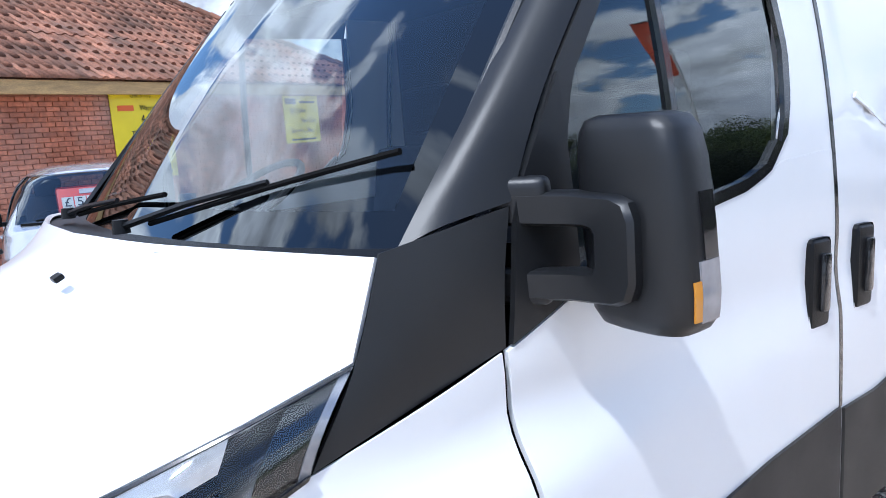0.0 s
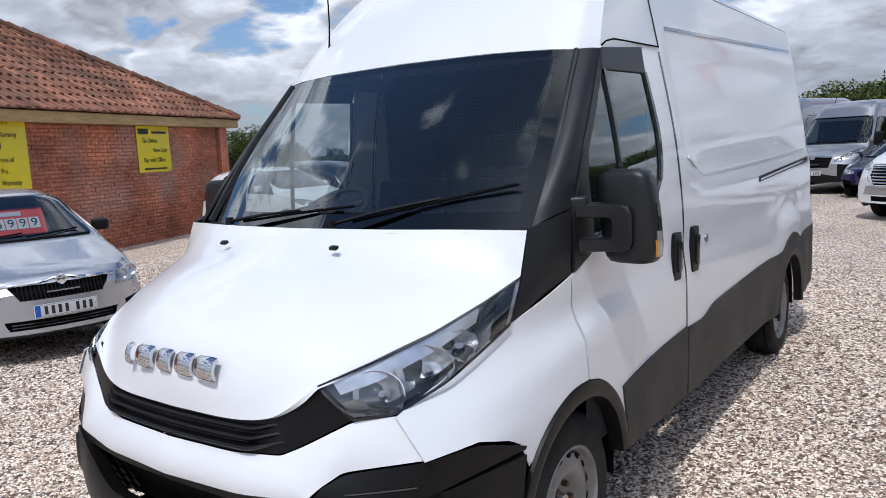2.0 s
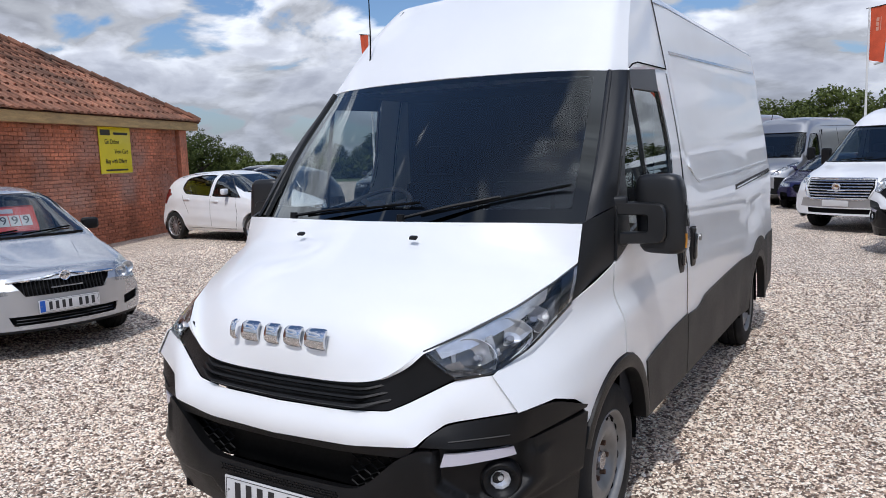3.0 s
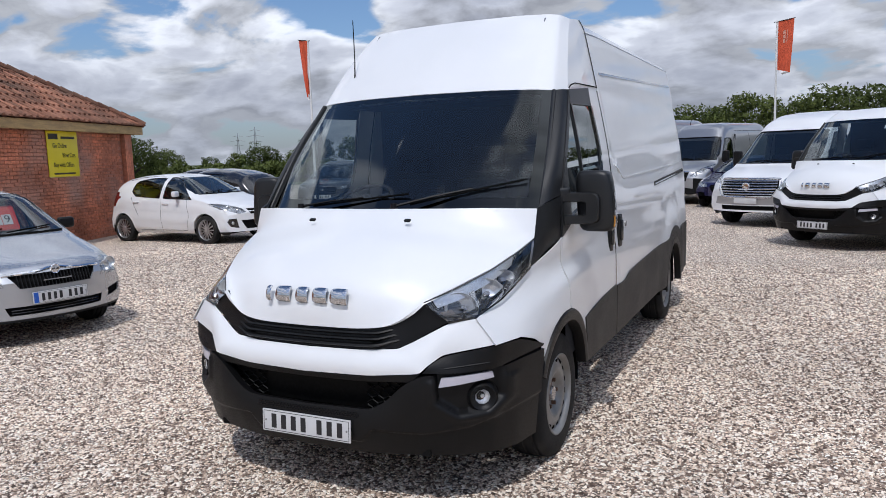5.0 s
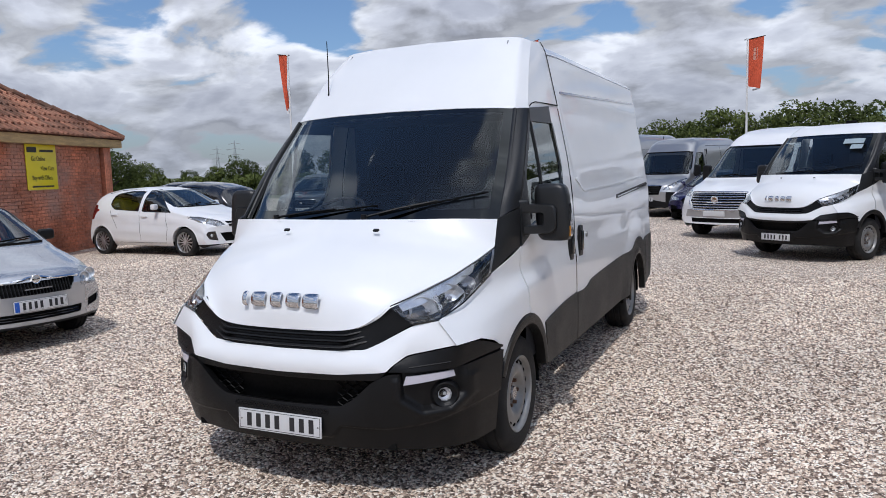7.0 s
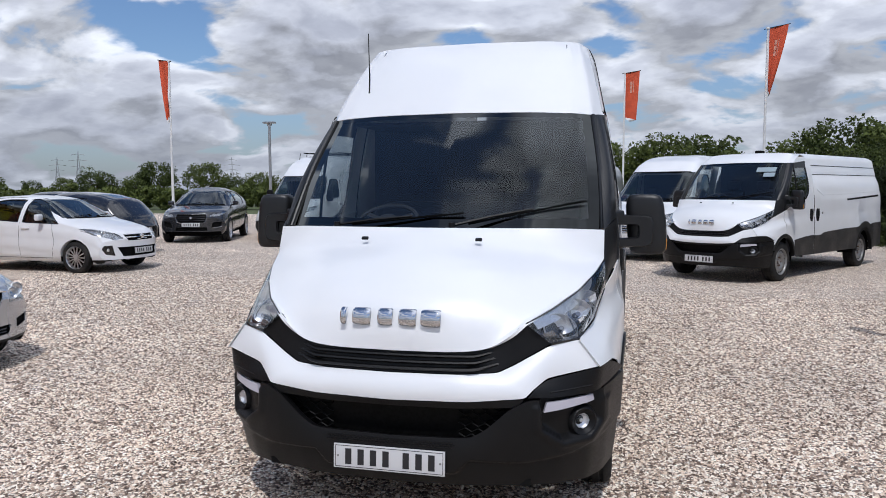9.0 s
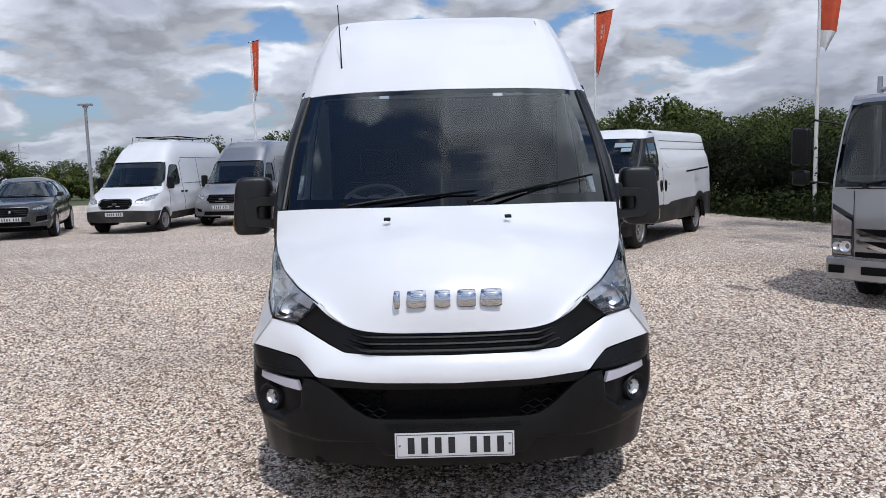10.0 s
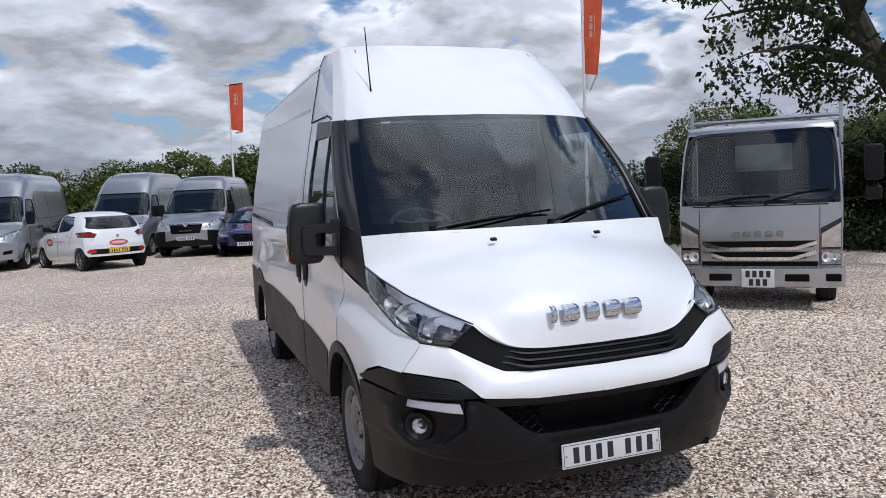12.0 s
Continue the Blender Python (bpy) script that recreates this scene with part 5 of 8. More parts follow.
    if high:
        part("aerial_base", tube([(-0.6215, 1.600, 2.176), (-0.622, 1.604, 2.196), (-0.623, 1.609, 2.238)], 0.014, 8, taper=0.006), M_under, van)
        part("aerial", tube([(-0.622, 1.602, 2.185), (-0.626, 1.622, 2.35), (-0.635, 1.633, 2.615)], 0.005, 6, taper=0.003), M_under, van, "thin black roof aerial")
        part("aerial_foot", cyl(0.024, 0.010, 0.035, pose(-0.622, 1.600, 2.185, 35, 0, 0), 10), M_under, van)

    if high:
        for s in (-1, 1):
            part("cap_seam", tube([(s * 0.874, 1.615, 2.062), (s * (side_x(1.66, 2.083) + 0.006), 1.655, 2.083), (s * (side_x(1.74, 2.098) + 0.006), 1.74, 2.098), (s * (side_x(2.0, 2.103) + 0.006), 2.0, 2.103), (s * (side_x(2.28, 2.108) + 0.006), 2.28, 2.108)], 0.004, 5), M_under, van)
            up = [Vector((s * (abs(p.x) + 0.004), 2.287, p.z)) for p in end]
            part("cap_side_seam", tube(up, 0.0032, 5), M_clad, van)
            rim = [(y, lerp_table([(2.30, 2.475), (2.6, 2.49), (5.6, 2.50)], y)) for y in np.linspace(2.31, 5.62, 30)]
            part("gutter_line", tube([(s * (side_x(y, 2.47) - 0.016 * (z - 2.47) / 0.03 + 0.003), y, z) for y, z in rim], 0.005, 5), M_lamp_dark, van)
            part("cap_groove", tube([(s * 0.66, 1.52, 2.12), (s * 0.645, 1.74, 2.34), (s * 0.62, 1.965, 2.545)], 0.004, 5), M_lamp_dark, van)
    else:
        for s in (-1, 1):
            for z0 in (2.36, 2.12):
                rail = [(s * (side_x(y, z0) + 0.003), y, z0 + lift * step(1.5, 2.4, z0)) for y in np.linspace(2.45, 5.6, 24)]
                part("gutter_line", tube(rail, 0.006, 5), M_clad, van)
        cd = part("price_card", box((0.34, 0.012, 0.10), m=Matrix.Translation((0.56, 1.26, 1.93)) @ pose(0, 0, 0, -40, 0, 0)), M_card, van, "pale price card inside the windscreen", smooth=False)
        for k in range(5):
            part("plain_bar", box((0.036, 0.004, 0.06), m=Matrix.Translation((0.44 + 0.06 * k, 1.253, 1.925)) @ pose(0, 0, 0, -40, 0, 0)), M_ink, cd, smooth=False)
        part("paper_card", box((0.20, 0.006, 0.09), m=Matrix.Translation((0.64, 1.19, 1.84)) @ pose(0, 0, 0, -40, 0, 0)), M_card, van, smooth=False)
        part("roof_beacon", box((0.12, 0.16, 0.06), (0.1, 1.95, 2.27), 0.02), M_under, van)
    # --- cab inside ---
    dash = bmesh.new()
    prof = [(0.80, 1.33), (0.86, 1.385), (1.02, 1.40), (1.16, 1.37), (1.20, 1.26), (1.19, 0.8)]
    grid([[Vector((x, y + 0.10 * abs(x), z - 0.02 * x * x)) for x in np.linspace(-0.88, 0.88, 15)] for y, z in prof], False, dash)
    part("dashboard", dash, M_cabin, van, "dark plastic dashboard")
    sw = lathe([(0.012 * math.cos(a), 0.19 + 0.014 * math.sin(a)) for a in np.linspace(0, 2 * math.pi, 9)], 28)
    st = part("steering_wheel", sw, M_cabin, van, at=pose(-0.42, 1.33, 1.40, 0, 58, 90))
    bm = bmesh.new()
    for a in (30, 150, 270):
        add_box(bm, (0.015, 0.16, 0.035), m=pose(0, 0, 0, a, 0, 0) @ Matrix.Translation((0, 0.09, 0)), bevel=0.005)
    add_cyl(bm, 0.06, 0.055, 0.05, pose(0, 0, 0, 0, 90, 0), 16)
    part("spokes", bm, M_cabin, st)
    for x in (-0.45, 0.12, 0.52):
        se = new("seat")
        se.parent = van
        se.matrix_basis = pose(x, 1.72, 0.75)
        w = 0.48 if x < 0 else 0.40
        part("seat_base", box((w, 0.5, 0.16), (0, 0, 0.05), 0.05), M_seat, se)
        part("seat_back", box((w, 0.14, 0.66), m=Matrix.Translation((0, 0.30, 0.44)) @ pose(0, 0, 0, -10, 0, 0), bevel=0.05), M_seat, se)
        part("headrest", box((0.27, 0.10, 0.18), (0, 0.40, 0.90), 0.04), M_seat, se)
    part("bulkhead", box((1.62, 0.03, 1.75), (0, 2.27, 1.22), 0.0), M_cabin, van, "dark steel bulkhead behind the seats")
    part("cab_floor", box((1.86, 1.5, 0.06), (0, 1.55, 0.52)), M_cabin, van)
    part("headlining", box((1.5, 0.56, 0.02), (0, 1.99, 2.035)), M_cabin, van)
    for s in (-1, 1):
        rows = [[Vector((s * (side_x(y, z) - 0.06), y, z)) for y in (1.22, 1.5, 1.8, 2.26)] for z in (0.5, 0.9, 1.30)]
        part("door_lining", grid(rows), M_cabin, van)
    # --- underside ---
    und = box((1.5, 4.9, 0.30), (0, 3.25, 0.52), 0.03)
    add_box(und, (1.30, 0.75, 0.55), (0, 0.85, 0.62), 0.03)
    add_box(und, (1.25, 0.45, 0.03), (0, 0.36, 0.31))
    add_box(und, (1.20, 0.9, 0.03), (0, 0.95, 0.31))
    part("chassis", und, M_under, van, "dark chassis underside")
    for cy in (AX_F, AX_R):
        for s in (-1, 1):
            rows = [[Vector((s * x, y, z)) for y, z in arch_arc(cy, 0.41, -10, 190, 18)] for x in (0.66, 0.95)]
            part("wheel_housing", grid(rows), M_under, van)
            part("housing_wall", grid([[Vector((s * 0.66, y, z)) for y in (cy - 0.42, cy + 0.42)] for z in (0.30, 0.80)]), M_under, van)
    for s in (-1, 1):
        steel_wheel(van, s * 0.852, AX_F, side=s, rim_mat=wheel_mat)
        steel_wheel(van, s * 0.835, AX_R, side=s, rim_mat=wheel_mat)
    return van


M_pillar = shader("pillar_plastic", (0.011, 0.0115, 0.0125), 0.38, spec=0.45, var=0.10, var_scale=4, bump=0.08, bump_scale=1200, dirt=(0.035, 0.035, 0.034), dirt_amount=0.25)
panel_van(pose(0, 0, 0), True, "tall white panel van with dark plastic trim on gravel")

# ---- other vehicles in the yard ----
M_silver = shader("silver_paint", (0.49, 0.51, 0.54), 0.27, 0.68, 0.9, var=0.04, var_scale=2, dirt=(0.3, 0.29, 0.27), dirt_amount=0.08)
M_silver_van = shader("silver_van_paint", (0.38, 0.385, 0.395), 0.28, 0.7, 0.8, var=0.04, var_scale=2)
M_dark = shader("dark_grey_paint", (0.035, 0.037, 0.042), 0.25, 0.4, 0.9, var=0.05)
M_black = shader("black_paint", (0.012, 0.012, 0.014), 0.2, 0.1, 0.9, var=0.05)
M_bluep = shader("purple_blue_paint", (0.018, 0.016, 0.07), 0.25, 0.4, 0.9, var=0.05)
M_tailred = shader("tail_lamp_red", (0.45, 0.015, 0.015), 0.15, coat=0.6, var=0.1)
M_decal = shader("decal_red", (0.45, 0.03, 0.03), 0.4)
M_alloy = shader("alloy_wheel", (0.66, 0.66, 0.67), 0.3, 0.85, var=0.06, var_scale=10)
M_price = shader("price_board_red", (0.62, 0.06, 0.04), 0.45, var=0.06)
M_white2 = shader("white_van_paint", (0.78, 0.79, 0.80), 0.32, 0, 0.8, var=0.02, dirt=(0.5, 0.48, 0.44), dirt_amount=0.08)
M_barchrome = shader("brushed_chrome", (0.55, 0.56, 0.58), 0.22, 0.9, var=0.05)
M_flagpink = shader("decal_pale", (0.62, 0.40, 0.40), 0.4)
M_lampglass = shader("headlamp_glass", (0.40, 0.41, 0.43), 0.22, 0.45, 0.3, var=0.25, var_scale=14)
M_darkglass = shader("dark_window", (0.012, 0.014, 0.016), 0.05, 0, 0.5, spec=0.7)
M_galv = shader("galvanised_steel", (0.38, 0.39, 0.40), 0.45, 0.8, var=0.15, var_scale=6)


M_glass_side = glass("tinted_side_glass", (0.70, 0.80, 0.78), 0.55, 0.015, 0.07)


def even_profile(rows, y, soften=0.05):
    """A long section read with its corners slightly rounded."""
    return sum(lerp_table(rows, y + soften * k) for k in (-1, -0.5, 0, 0.5, 1)) / 5


class Body:
    """A vehicle's skin lofted from its long section, out of which panels, panes and lamps are cut."""

    LOWER = ((0.0, 0.885), (0.10, 0.955), (0.30, 0.995), (0.45, 1.0), (0.62, 0.988), (0.74, 0.992), (0.90, 0.975), (1.0, 0.945))

    def __init__(self, parent, spec):
        g = spec.get
        self.parent, self.L, self.hw = parent, spec["L"], spec["W"] / 2
        L, hw = self.L, self.hw
        top, sh, sl = spec["top"], spec["shoulder"], spec["sill"]
        n_up, tum, power = 20, g("tumble", 0.22), g("power", 4.0)
        ys = [0, 0.012, 0.03, 0.055, 0.085, 0.12, 0.165, 0.22, 0.28]
        while ys[-1] < L - 0.30:
            ys.append(ys[-1] + 0.062)
        ys += [L - q for q in (0.24, 0.19, 0.145, 0.105, 0.07, 0.04, 0.018, 0.0)]
        nr, tr = g("nose_round", 0.32), g("tail_round", 0.22)
        fold = g("fold", ())

        def bow(x, y):
            k = min(abs(x) / hw, 1)
            return y + nr * k ** 2.4 * max(0, 1 - y / 1.7) - tr * k ** 3.2 * max(0, 1 - (L - y) / 1.0)

        def section(y):
            zl, zs, zt = even_profile(sl, y, 0.02), even_profile(sh, y), even_profile(top, y, g("soften", 0.05))
            zs = min(zs, zt - 0.012)
            h = zt - zs
            gk = step(0.1, 0.5, h)
            w = hw * (1 - 0.05 * step(0.5, 0.0, y) - 0.06 * step(L - 0.7, L, y))
            half = []
            for i in range(15):
                t = i / 14
                z = zl + (zs - zl) * t
                x = w * smooth_table(self.LOWER, t)
                for y0, z0, y1, z1, amount in fold:
                    if y0 < y < y1:
                        zc = z0 + (z1 - z0) * (y - y0) / (y1 - y0)
                        x -= amount * math.exp(-((z - zc + 0.02) / 0.035) ** 2) * math.sin(math.pi * (y - y0) / (y1 - y0)) ** 0.5
                half.append((x, z))
            ws = half[-1][0]
            e = 2 / (3.0 + (power - 3.0) * gk)
            for i in range(1, n_up + 1):
                a = math.pi / 2 * i / n_up
                u = math.sin(a) ** e
                x = ws * math.cos(a) ** e if i < n_up else 0.0
                half.append((x * (1 - tum * gk * u), zs + h * u))
            return half

        rows = []
        for y in ys:
            half = section(y)
            rows.append([Vector((x, bow(x, y), z)) for x, z in half] + [Vector((-x, bow(x, y), z)) for x, z in reversed(half[:-1])])
        bm = grid(rows)
        for row, y in ((rows[0], 0.0), (rows[-1], L)):
            half = row[:len(row) // 2 + 1]
            caps = [[Vector((p.x * k, bow(p.x * k, y), p.z)) for k in np.linspace(1, -1, 15)] for p in half]
            grid(caps, False, bm)
        bmesh.ops.remove_doubles(bm, verts=bm.verts, dist=0.0008)
        bmesh.ops.recalc_face_normals(bm, faces=bm.faces)
        bm.normal_update()
        if sum(f.normal.z * f.calc_area() for f in bm.faces) < 0:
            bmesh.ops.reverse_faces(bm, faces=bm.faces)
        bm.normal_update()
        self.bm, self.tree = bm, BVHTree.FromBMesh(bm)
        self.roof = lambda y: section(y)[15:]
        self.bow = bow

    def at(self, proj, a, b, s=1, out=0.0):
        """The skin's place under a point of the side, front or rear view."""
        o, d = {"side": (Vector((s * 4, a, b)), Vector((-s, 0, 0))), "front": (Vector((s * a, -3, b)), Vector((0, 1, 0))), "rear": (Vector((s * a, self.L + 3, b)), Vector((0, -1, 0)))}[proj]
        hit, nrm = self.tree.ray_cast(o, d)[:2]
        if hit is None:
            hit, nrm = self.tree.find_nearest(o + d * (4 - self.hw))[:2]
        return hit + nrm * out

    def cut(self, proj, poly, s=1):
        """Cuts a convex outline out of the skin and gives it back as a mesh of its own."""
        ax = {"side": (1, 2), "front": (0, 2), "rear": (0, 2), "top": (0, 1)}[proj]
        pts = [(a * (s if proj != "side" else 1), b) for a, b in poly]
        if sum(p[0] * q[1] - q[0] * p[1] for p, q in zip(pts, pts[1:] + pts[:1])) < 0:
            pts.reverse()
        lo = [min(p[k] for p in pts) - 0.02 for k in (0, 1)]
        hi = [max(p[k] for p in pts) + 0.02 for k in (0, 1)]

        def wanted(f):
            n = f.normal
            if proj == "side" and (n.x * s < 0.22):
                return False
            if proj == "front" and (n.y > -0.10 or f.calc_center_median().y > 2.9):
                return False
            if proj == "rear" and n.y < 0.10:
                return False
            if proj == "top" and n.z < 0.35:
                return False
            for k in (0, 1):
                c = [v.co[ax[k]] for v in f.verts]
                if max(c) < lo[k] or min(c) > hi[k]:
                    return False
            return True

        bm = self.bm
        faces = [f for f in bm.faces if wanted(f)]
        for p, q in zip(pts, pts[1:] + pts[:1]):
            no, co = Vector((0, 0, 0)), Vector((0, 0, 0))
            no[ax[0]], no[ax[1]] = q[1] - p[1], p[0] - q[0]
            co[ax[0]], co[ax[1]] = p
            geom = list({v for f in faces for v in f.verts} | {e_ for f in faces for e_ in f.edges}) + faces
            r = bmesh.ops.bisect_plane(bm, geom=geom, dist=0.0004, plane_co=co, plane_no=no)
            faces = [f for f in r["geom"] if isinstance(f, bmesh.types.BMFace)]
            faces = [f for f in faces if (f.calc_center_median() - co).dot(no) < 0]
        new_bm, seen = bmesh.new(), {}
        for f in faces:
            vs = []
            for v in f.verts:
                if v not in seen:
                    seen[v] = new_bm.verts.new(v.co)
                vs.append(seen[v])
            try:
                new_bm.faces.new(vs)
            except ValueError:
                pass
        bmesh.ops.delete(bm, geom=faces, context="FACES")
        new_bm.normal_update()
        return new_bm

    def recess(self, bm, depth):
        """Sinks a cut panel and closes the step with a rim."""
        bm.normal_update()
        edges = [e_ for e_ in bm.edges if e_.is_boundary]
        base = {v: v.normal.copy() for v in bm.verts}
        old = {v: v.co.copy() for v in bm.verts}
        for v in list(bm.verts):
            v.co -= base[v] * depth
        r = bmesh.ops.extrude_edge_only(bm, edges=edges)
        made = [x for x in r["geom"] if isinstance(x, bmesh.types.BMVert)]
        for v in made:
            for e_ in v.link_edges:
                o = e_.other_vert(v)
                if o in old:
                    v.co = old[o] + base[o] * 0.001
                    break
        bm.normal_update()
        return bm

    def panel(self, name, proj, poly, mat, sides=(1,), depth=0.0, label="", shadow=True):
        obs = []
        for s in sides:
            t = self.cut(proj, poly, s)
            if not t.faces:
                t.free()
                continue
            if depth:
                self.recess(t, depth)
            o = part(name, t, mat, self.parent, label, sharp=40)
            o.visible_shadow = shadow
            obs.append(o)
        return obs

    def lamp(self, proj, poly, name="headlight", bowls=(), sides=(1, -1), lens=None, back=None):
        """A clear lens over a bright sunken housing with bowls."""
        for s in sides:
            t = self.cut(proj, poly, s)
            if not t.faces:
                t.free()
                continue
            h = part(name, t, lens or M_lens, self.parent, "clear lens over bright reflectors" if lens is None else "", sharp=40)
            b = bmesh.new()
            b.from_mesh(h.data)
            self.recess(b, 0.035)
            part("housing", b, back or M_lampback, h, sharp=30)
            for a, z, r in bowls:
                p = self.at(proj, a, z, s, -0.012)
                d = -1 if proj == "front" else 1
                part("reflector", lathe([(-0.028, r * 0.25), (-0.022, r * 0.7), (-0.006, r * 0.95), (0.0, r), (-0.006, r * 1.06)], 16), M_reflector, h, at=Matrix.Translation(p) @ pose(0, 0, 0, 0, 0, 90 * d))

    def line(self, proj, pts, name="door_gap", r=0.004, mat=None, sides=(1, -1)):
        for s in sides:
            q = even([Vector((*p, 0)) for p in pts], 4 + 3 * len(pts))
            part(name, tube([self.at(proj, p.x, p.y, s, 0.0005) for p in q], r, 4), mat or M_under, self.parent)

    def arches(self, ax, wr, lip_mat=None, grow=0.05):
        for a in ax:
            R = wr + grow
            ring = [(a - R * math.cos(q), wr + R * math.sin(q)) for q in np.linspace(-0.9, math.pi + 0.9, 22)]
            for s in (1, -1):
                lips = [self.at("side", *p, s) for p in ring[4:-4]]
                self.cut("side", ring, s).free()
                rows = [[p + Vector((s * dx, (a - p.y) * k, (wr - p.z) * k)) for p in lips] for dx, k in ((0.0, -0.01), (0.006, 0.01), (0.002, 0.05), (-0.10, 0.05))]
                part("arch_lip", grid(rows), lip_mat or self.paint, self.parent)
                rr = [[Vector((s * x, a - (wr + 0.045) * math.cos(q), wr + (wr + 0.045) * math.sin(q))) for q in np.linspace(-0.25, math.pi + 0.25, 18)] for x in (self.hw * 0.60, self.hw * 0.95)]
                part("wheel_housing", grid(rr), M_under, self.parent)
                part("housing_wall", grid([[Vector((s * self.hw * 0.60, y, z)) for y in (a - R, a + R)] for z in (0.2, wr * 2.2)]), M_under, self.parent)

    def inside(self, y0, y1, belt, roof0, roof1, seats, lhd=False):
        """Dark cabin: tub, dashboard, seats, wheel and headlining."""
        hw, p = self.hw, self.parent
        tub = box((hw * 1.66, y1 - y0, 0.08), (0, (y0 + y1) / 2, 0.36))
        for s in (1, -1):
            add_box(tub, (0.03, y1 - y0, belt - 0.40), (s * hw * 0.84, (y0 + y1) / 2, belt / 2 + 0.16))
        add_box(tub, (hw * 1.66, 0.04, belt - 0.40), (0, y1, belt / 2 + 0.16))
        part("cabin", tub, M_cabin, p, smooth=False)
        part("dashboard", box((hw * 1.62, 0.42, 0.26), (0, y0 + 0.22, belt - 0.10), 0.07), M_cabin, p)
        sw = lathe([(0.012 * math.cos(q), 0.18 + 0.013 * math.sin(q)) for q in np.linspace(0, 2 * math.pi, 7)], 20)
        part("steering_wheel", sw, M_cabin, p, at=pose(-hw * 0.42, y0 + 0.52, belt + 0.02, 0, 65, 90))
        for x, y in seats:
            part("seat", box((0.46, 0.16, 0.62), m=Matrix.Translation((x, y, belt - 0.08)) @ pose(0, 0, 0, -14, 0, 0), bevel=0.06), M_seat, p)
            part("headrest", box((0.25, 0.09, 0.17), (x, y + 0.12, belt + 0.31), 0.035), M_seat, p)
        rows = []
        for y in np.linspace(roof0, roof1, 8):
            half = [(x * 0.94, z - 0.035) for x, z in self.roof(y)[8:]]
            rows.append([Vector((x, y, z)) for x, z in half] + [Vector((-x, y, z)) for x, z in reversed(half[:-1])])
        part("headlining", grid(rows), M_cabin, p)

    def shell(self, name, paint, label=""):
        thick(self.bm, 0.012)
        part(name, self.bm, paint, self.parent, label, sharp=38)


M_lampback = shader("lamp_back", (0.42, 0.43, 0.45), 0.25, 0.7, var=0.3, var_scale=16)


def spoke_wheel(parent, x, y, r, side, spokes=9, mat=None):
    """An alloy wheel: dished rim, tapered spokes, dark gaps."""
    k = r / 0.35
    w = new("wheel")
    w.parent = parent
    w.matrix_basis = pose(x, y, r - 0.004, 0, 0, 0 if side > 0 else 180)
    part("tyre", lathe([(a * k * 0.9, b * k if b > 0.23 else 0.245 * k) for a, b in TYRE], 32), M_tyre, w, sharp=50)
    rim = lathe([(-0.08 * k, 0.24 * k), (0.092 * k, 0.253 * k), (0.096 * k, 0.247 * k), (0.080 * k, 0.236 * k), (0.02 * k, 0.230 * k)], 32)
    part("rim", rim, mat or M_alloy, w, "silver alloy rim", sharp=40)
    bm = bmesh.new()
    for i in range(spokes):
        a = 2 * math.pi * i / spokes
        t = bmesh.new()
        bmesh.ops.create_cube(t, size=1)
        for v in t.verts:
            out = v.co.y > 0
            v.co = Vector((v.co.x * 0.018 * k + (0.076 if out else 0.062) * k, (0.236 if out else 0.045) * k, v.co.z * (0.036 if out else 0.026) * k * min(1.0, 10 / spokes)))
        bmesh.ops.transform(t, matrix=Matrix.Rotation(a, 4, "X"), verts=t.verts)
        join(bm, t)
    add_cyl(bm, 0.055 * k, 0.042 * k, 0.03 * k, pose(0.070 * k, 0, 0, 0, 90, 0), 16)
    part("spokes", bm, mat or M_alloy, w, smooth=False)
    part("brake", cyl(0.228 * k, 0.228 * k, 0.02, pose(0.01 * k, 0, 0, 0, 90, 0), 24), M_under, w)
    return w


def door_mirror(parent, p, s, mat, size=(0.20, 0.11, 0.14), tilt=12):
    mr = part("door_mirror", box(size, (0, 0, 0), 0.045, seg=3), mat, parent, at=pose(p.x + s * (size[0] * 0.5 + 0.015), p.y, p.z + 0.09, 0, 0, s * -tilt))
    part("mirror_stalk", box((0.10, 0.05, 0.04), (-s * size[0] * 0.5, 0.0, -0.05), 0.012), M_trim, mr)
    return mr


def badge_disc(body, z, r=0.05, proj="front"):
    p = body.at(proj, 0.0, z, 1, 0.014)
    d = -1 if proj == "front" else 1
    part("badge", lathe([(-0.01, r), (0.004, r), (0.010, r * 0.9), (0.006, r * 0.75), (0.010, r * 0.4), (0.012, 0.0)], 20), M_chrome, body.parent, at=Matrix.Translation(p) @ pose(0, 0, 0, 0, 0, 90 * d))


def bars(body, zs, x, mat, r=0.010, name="grille_bar", out=0.004, squeeze=0.0):
    for k, z in enumerate(zs):
        w = x - squeeze * k
        part(name, tube([body.at("front", abs(u), z, 1 if u >= 0 else -1, out) for u in np.linspace(-w, w, 11)], r, 5), mat, body.parent)


def front_plate(body, z, blue=False, **kw):
    p = body.at("front", 0, z)
    number_plate(body.parent, pose(0, p.y - 0.022, z, -3, 0, 0), blue=blue, **kw)


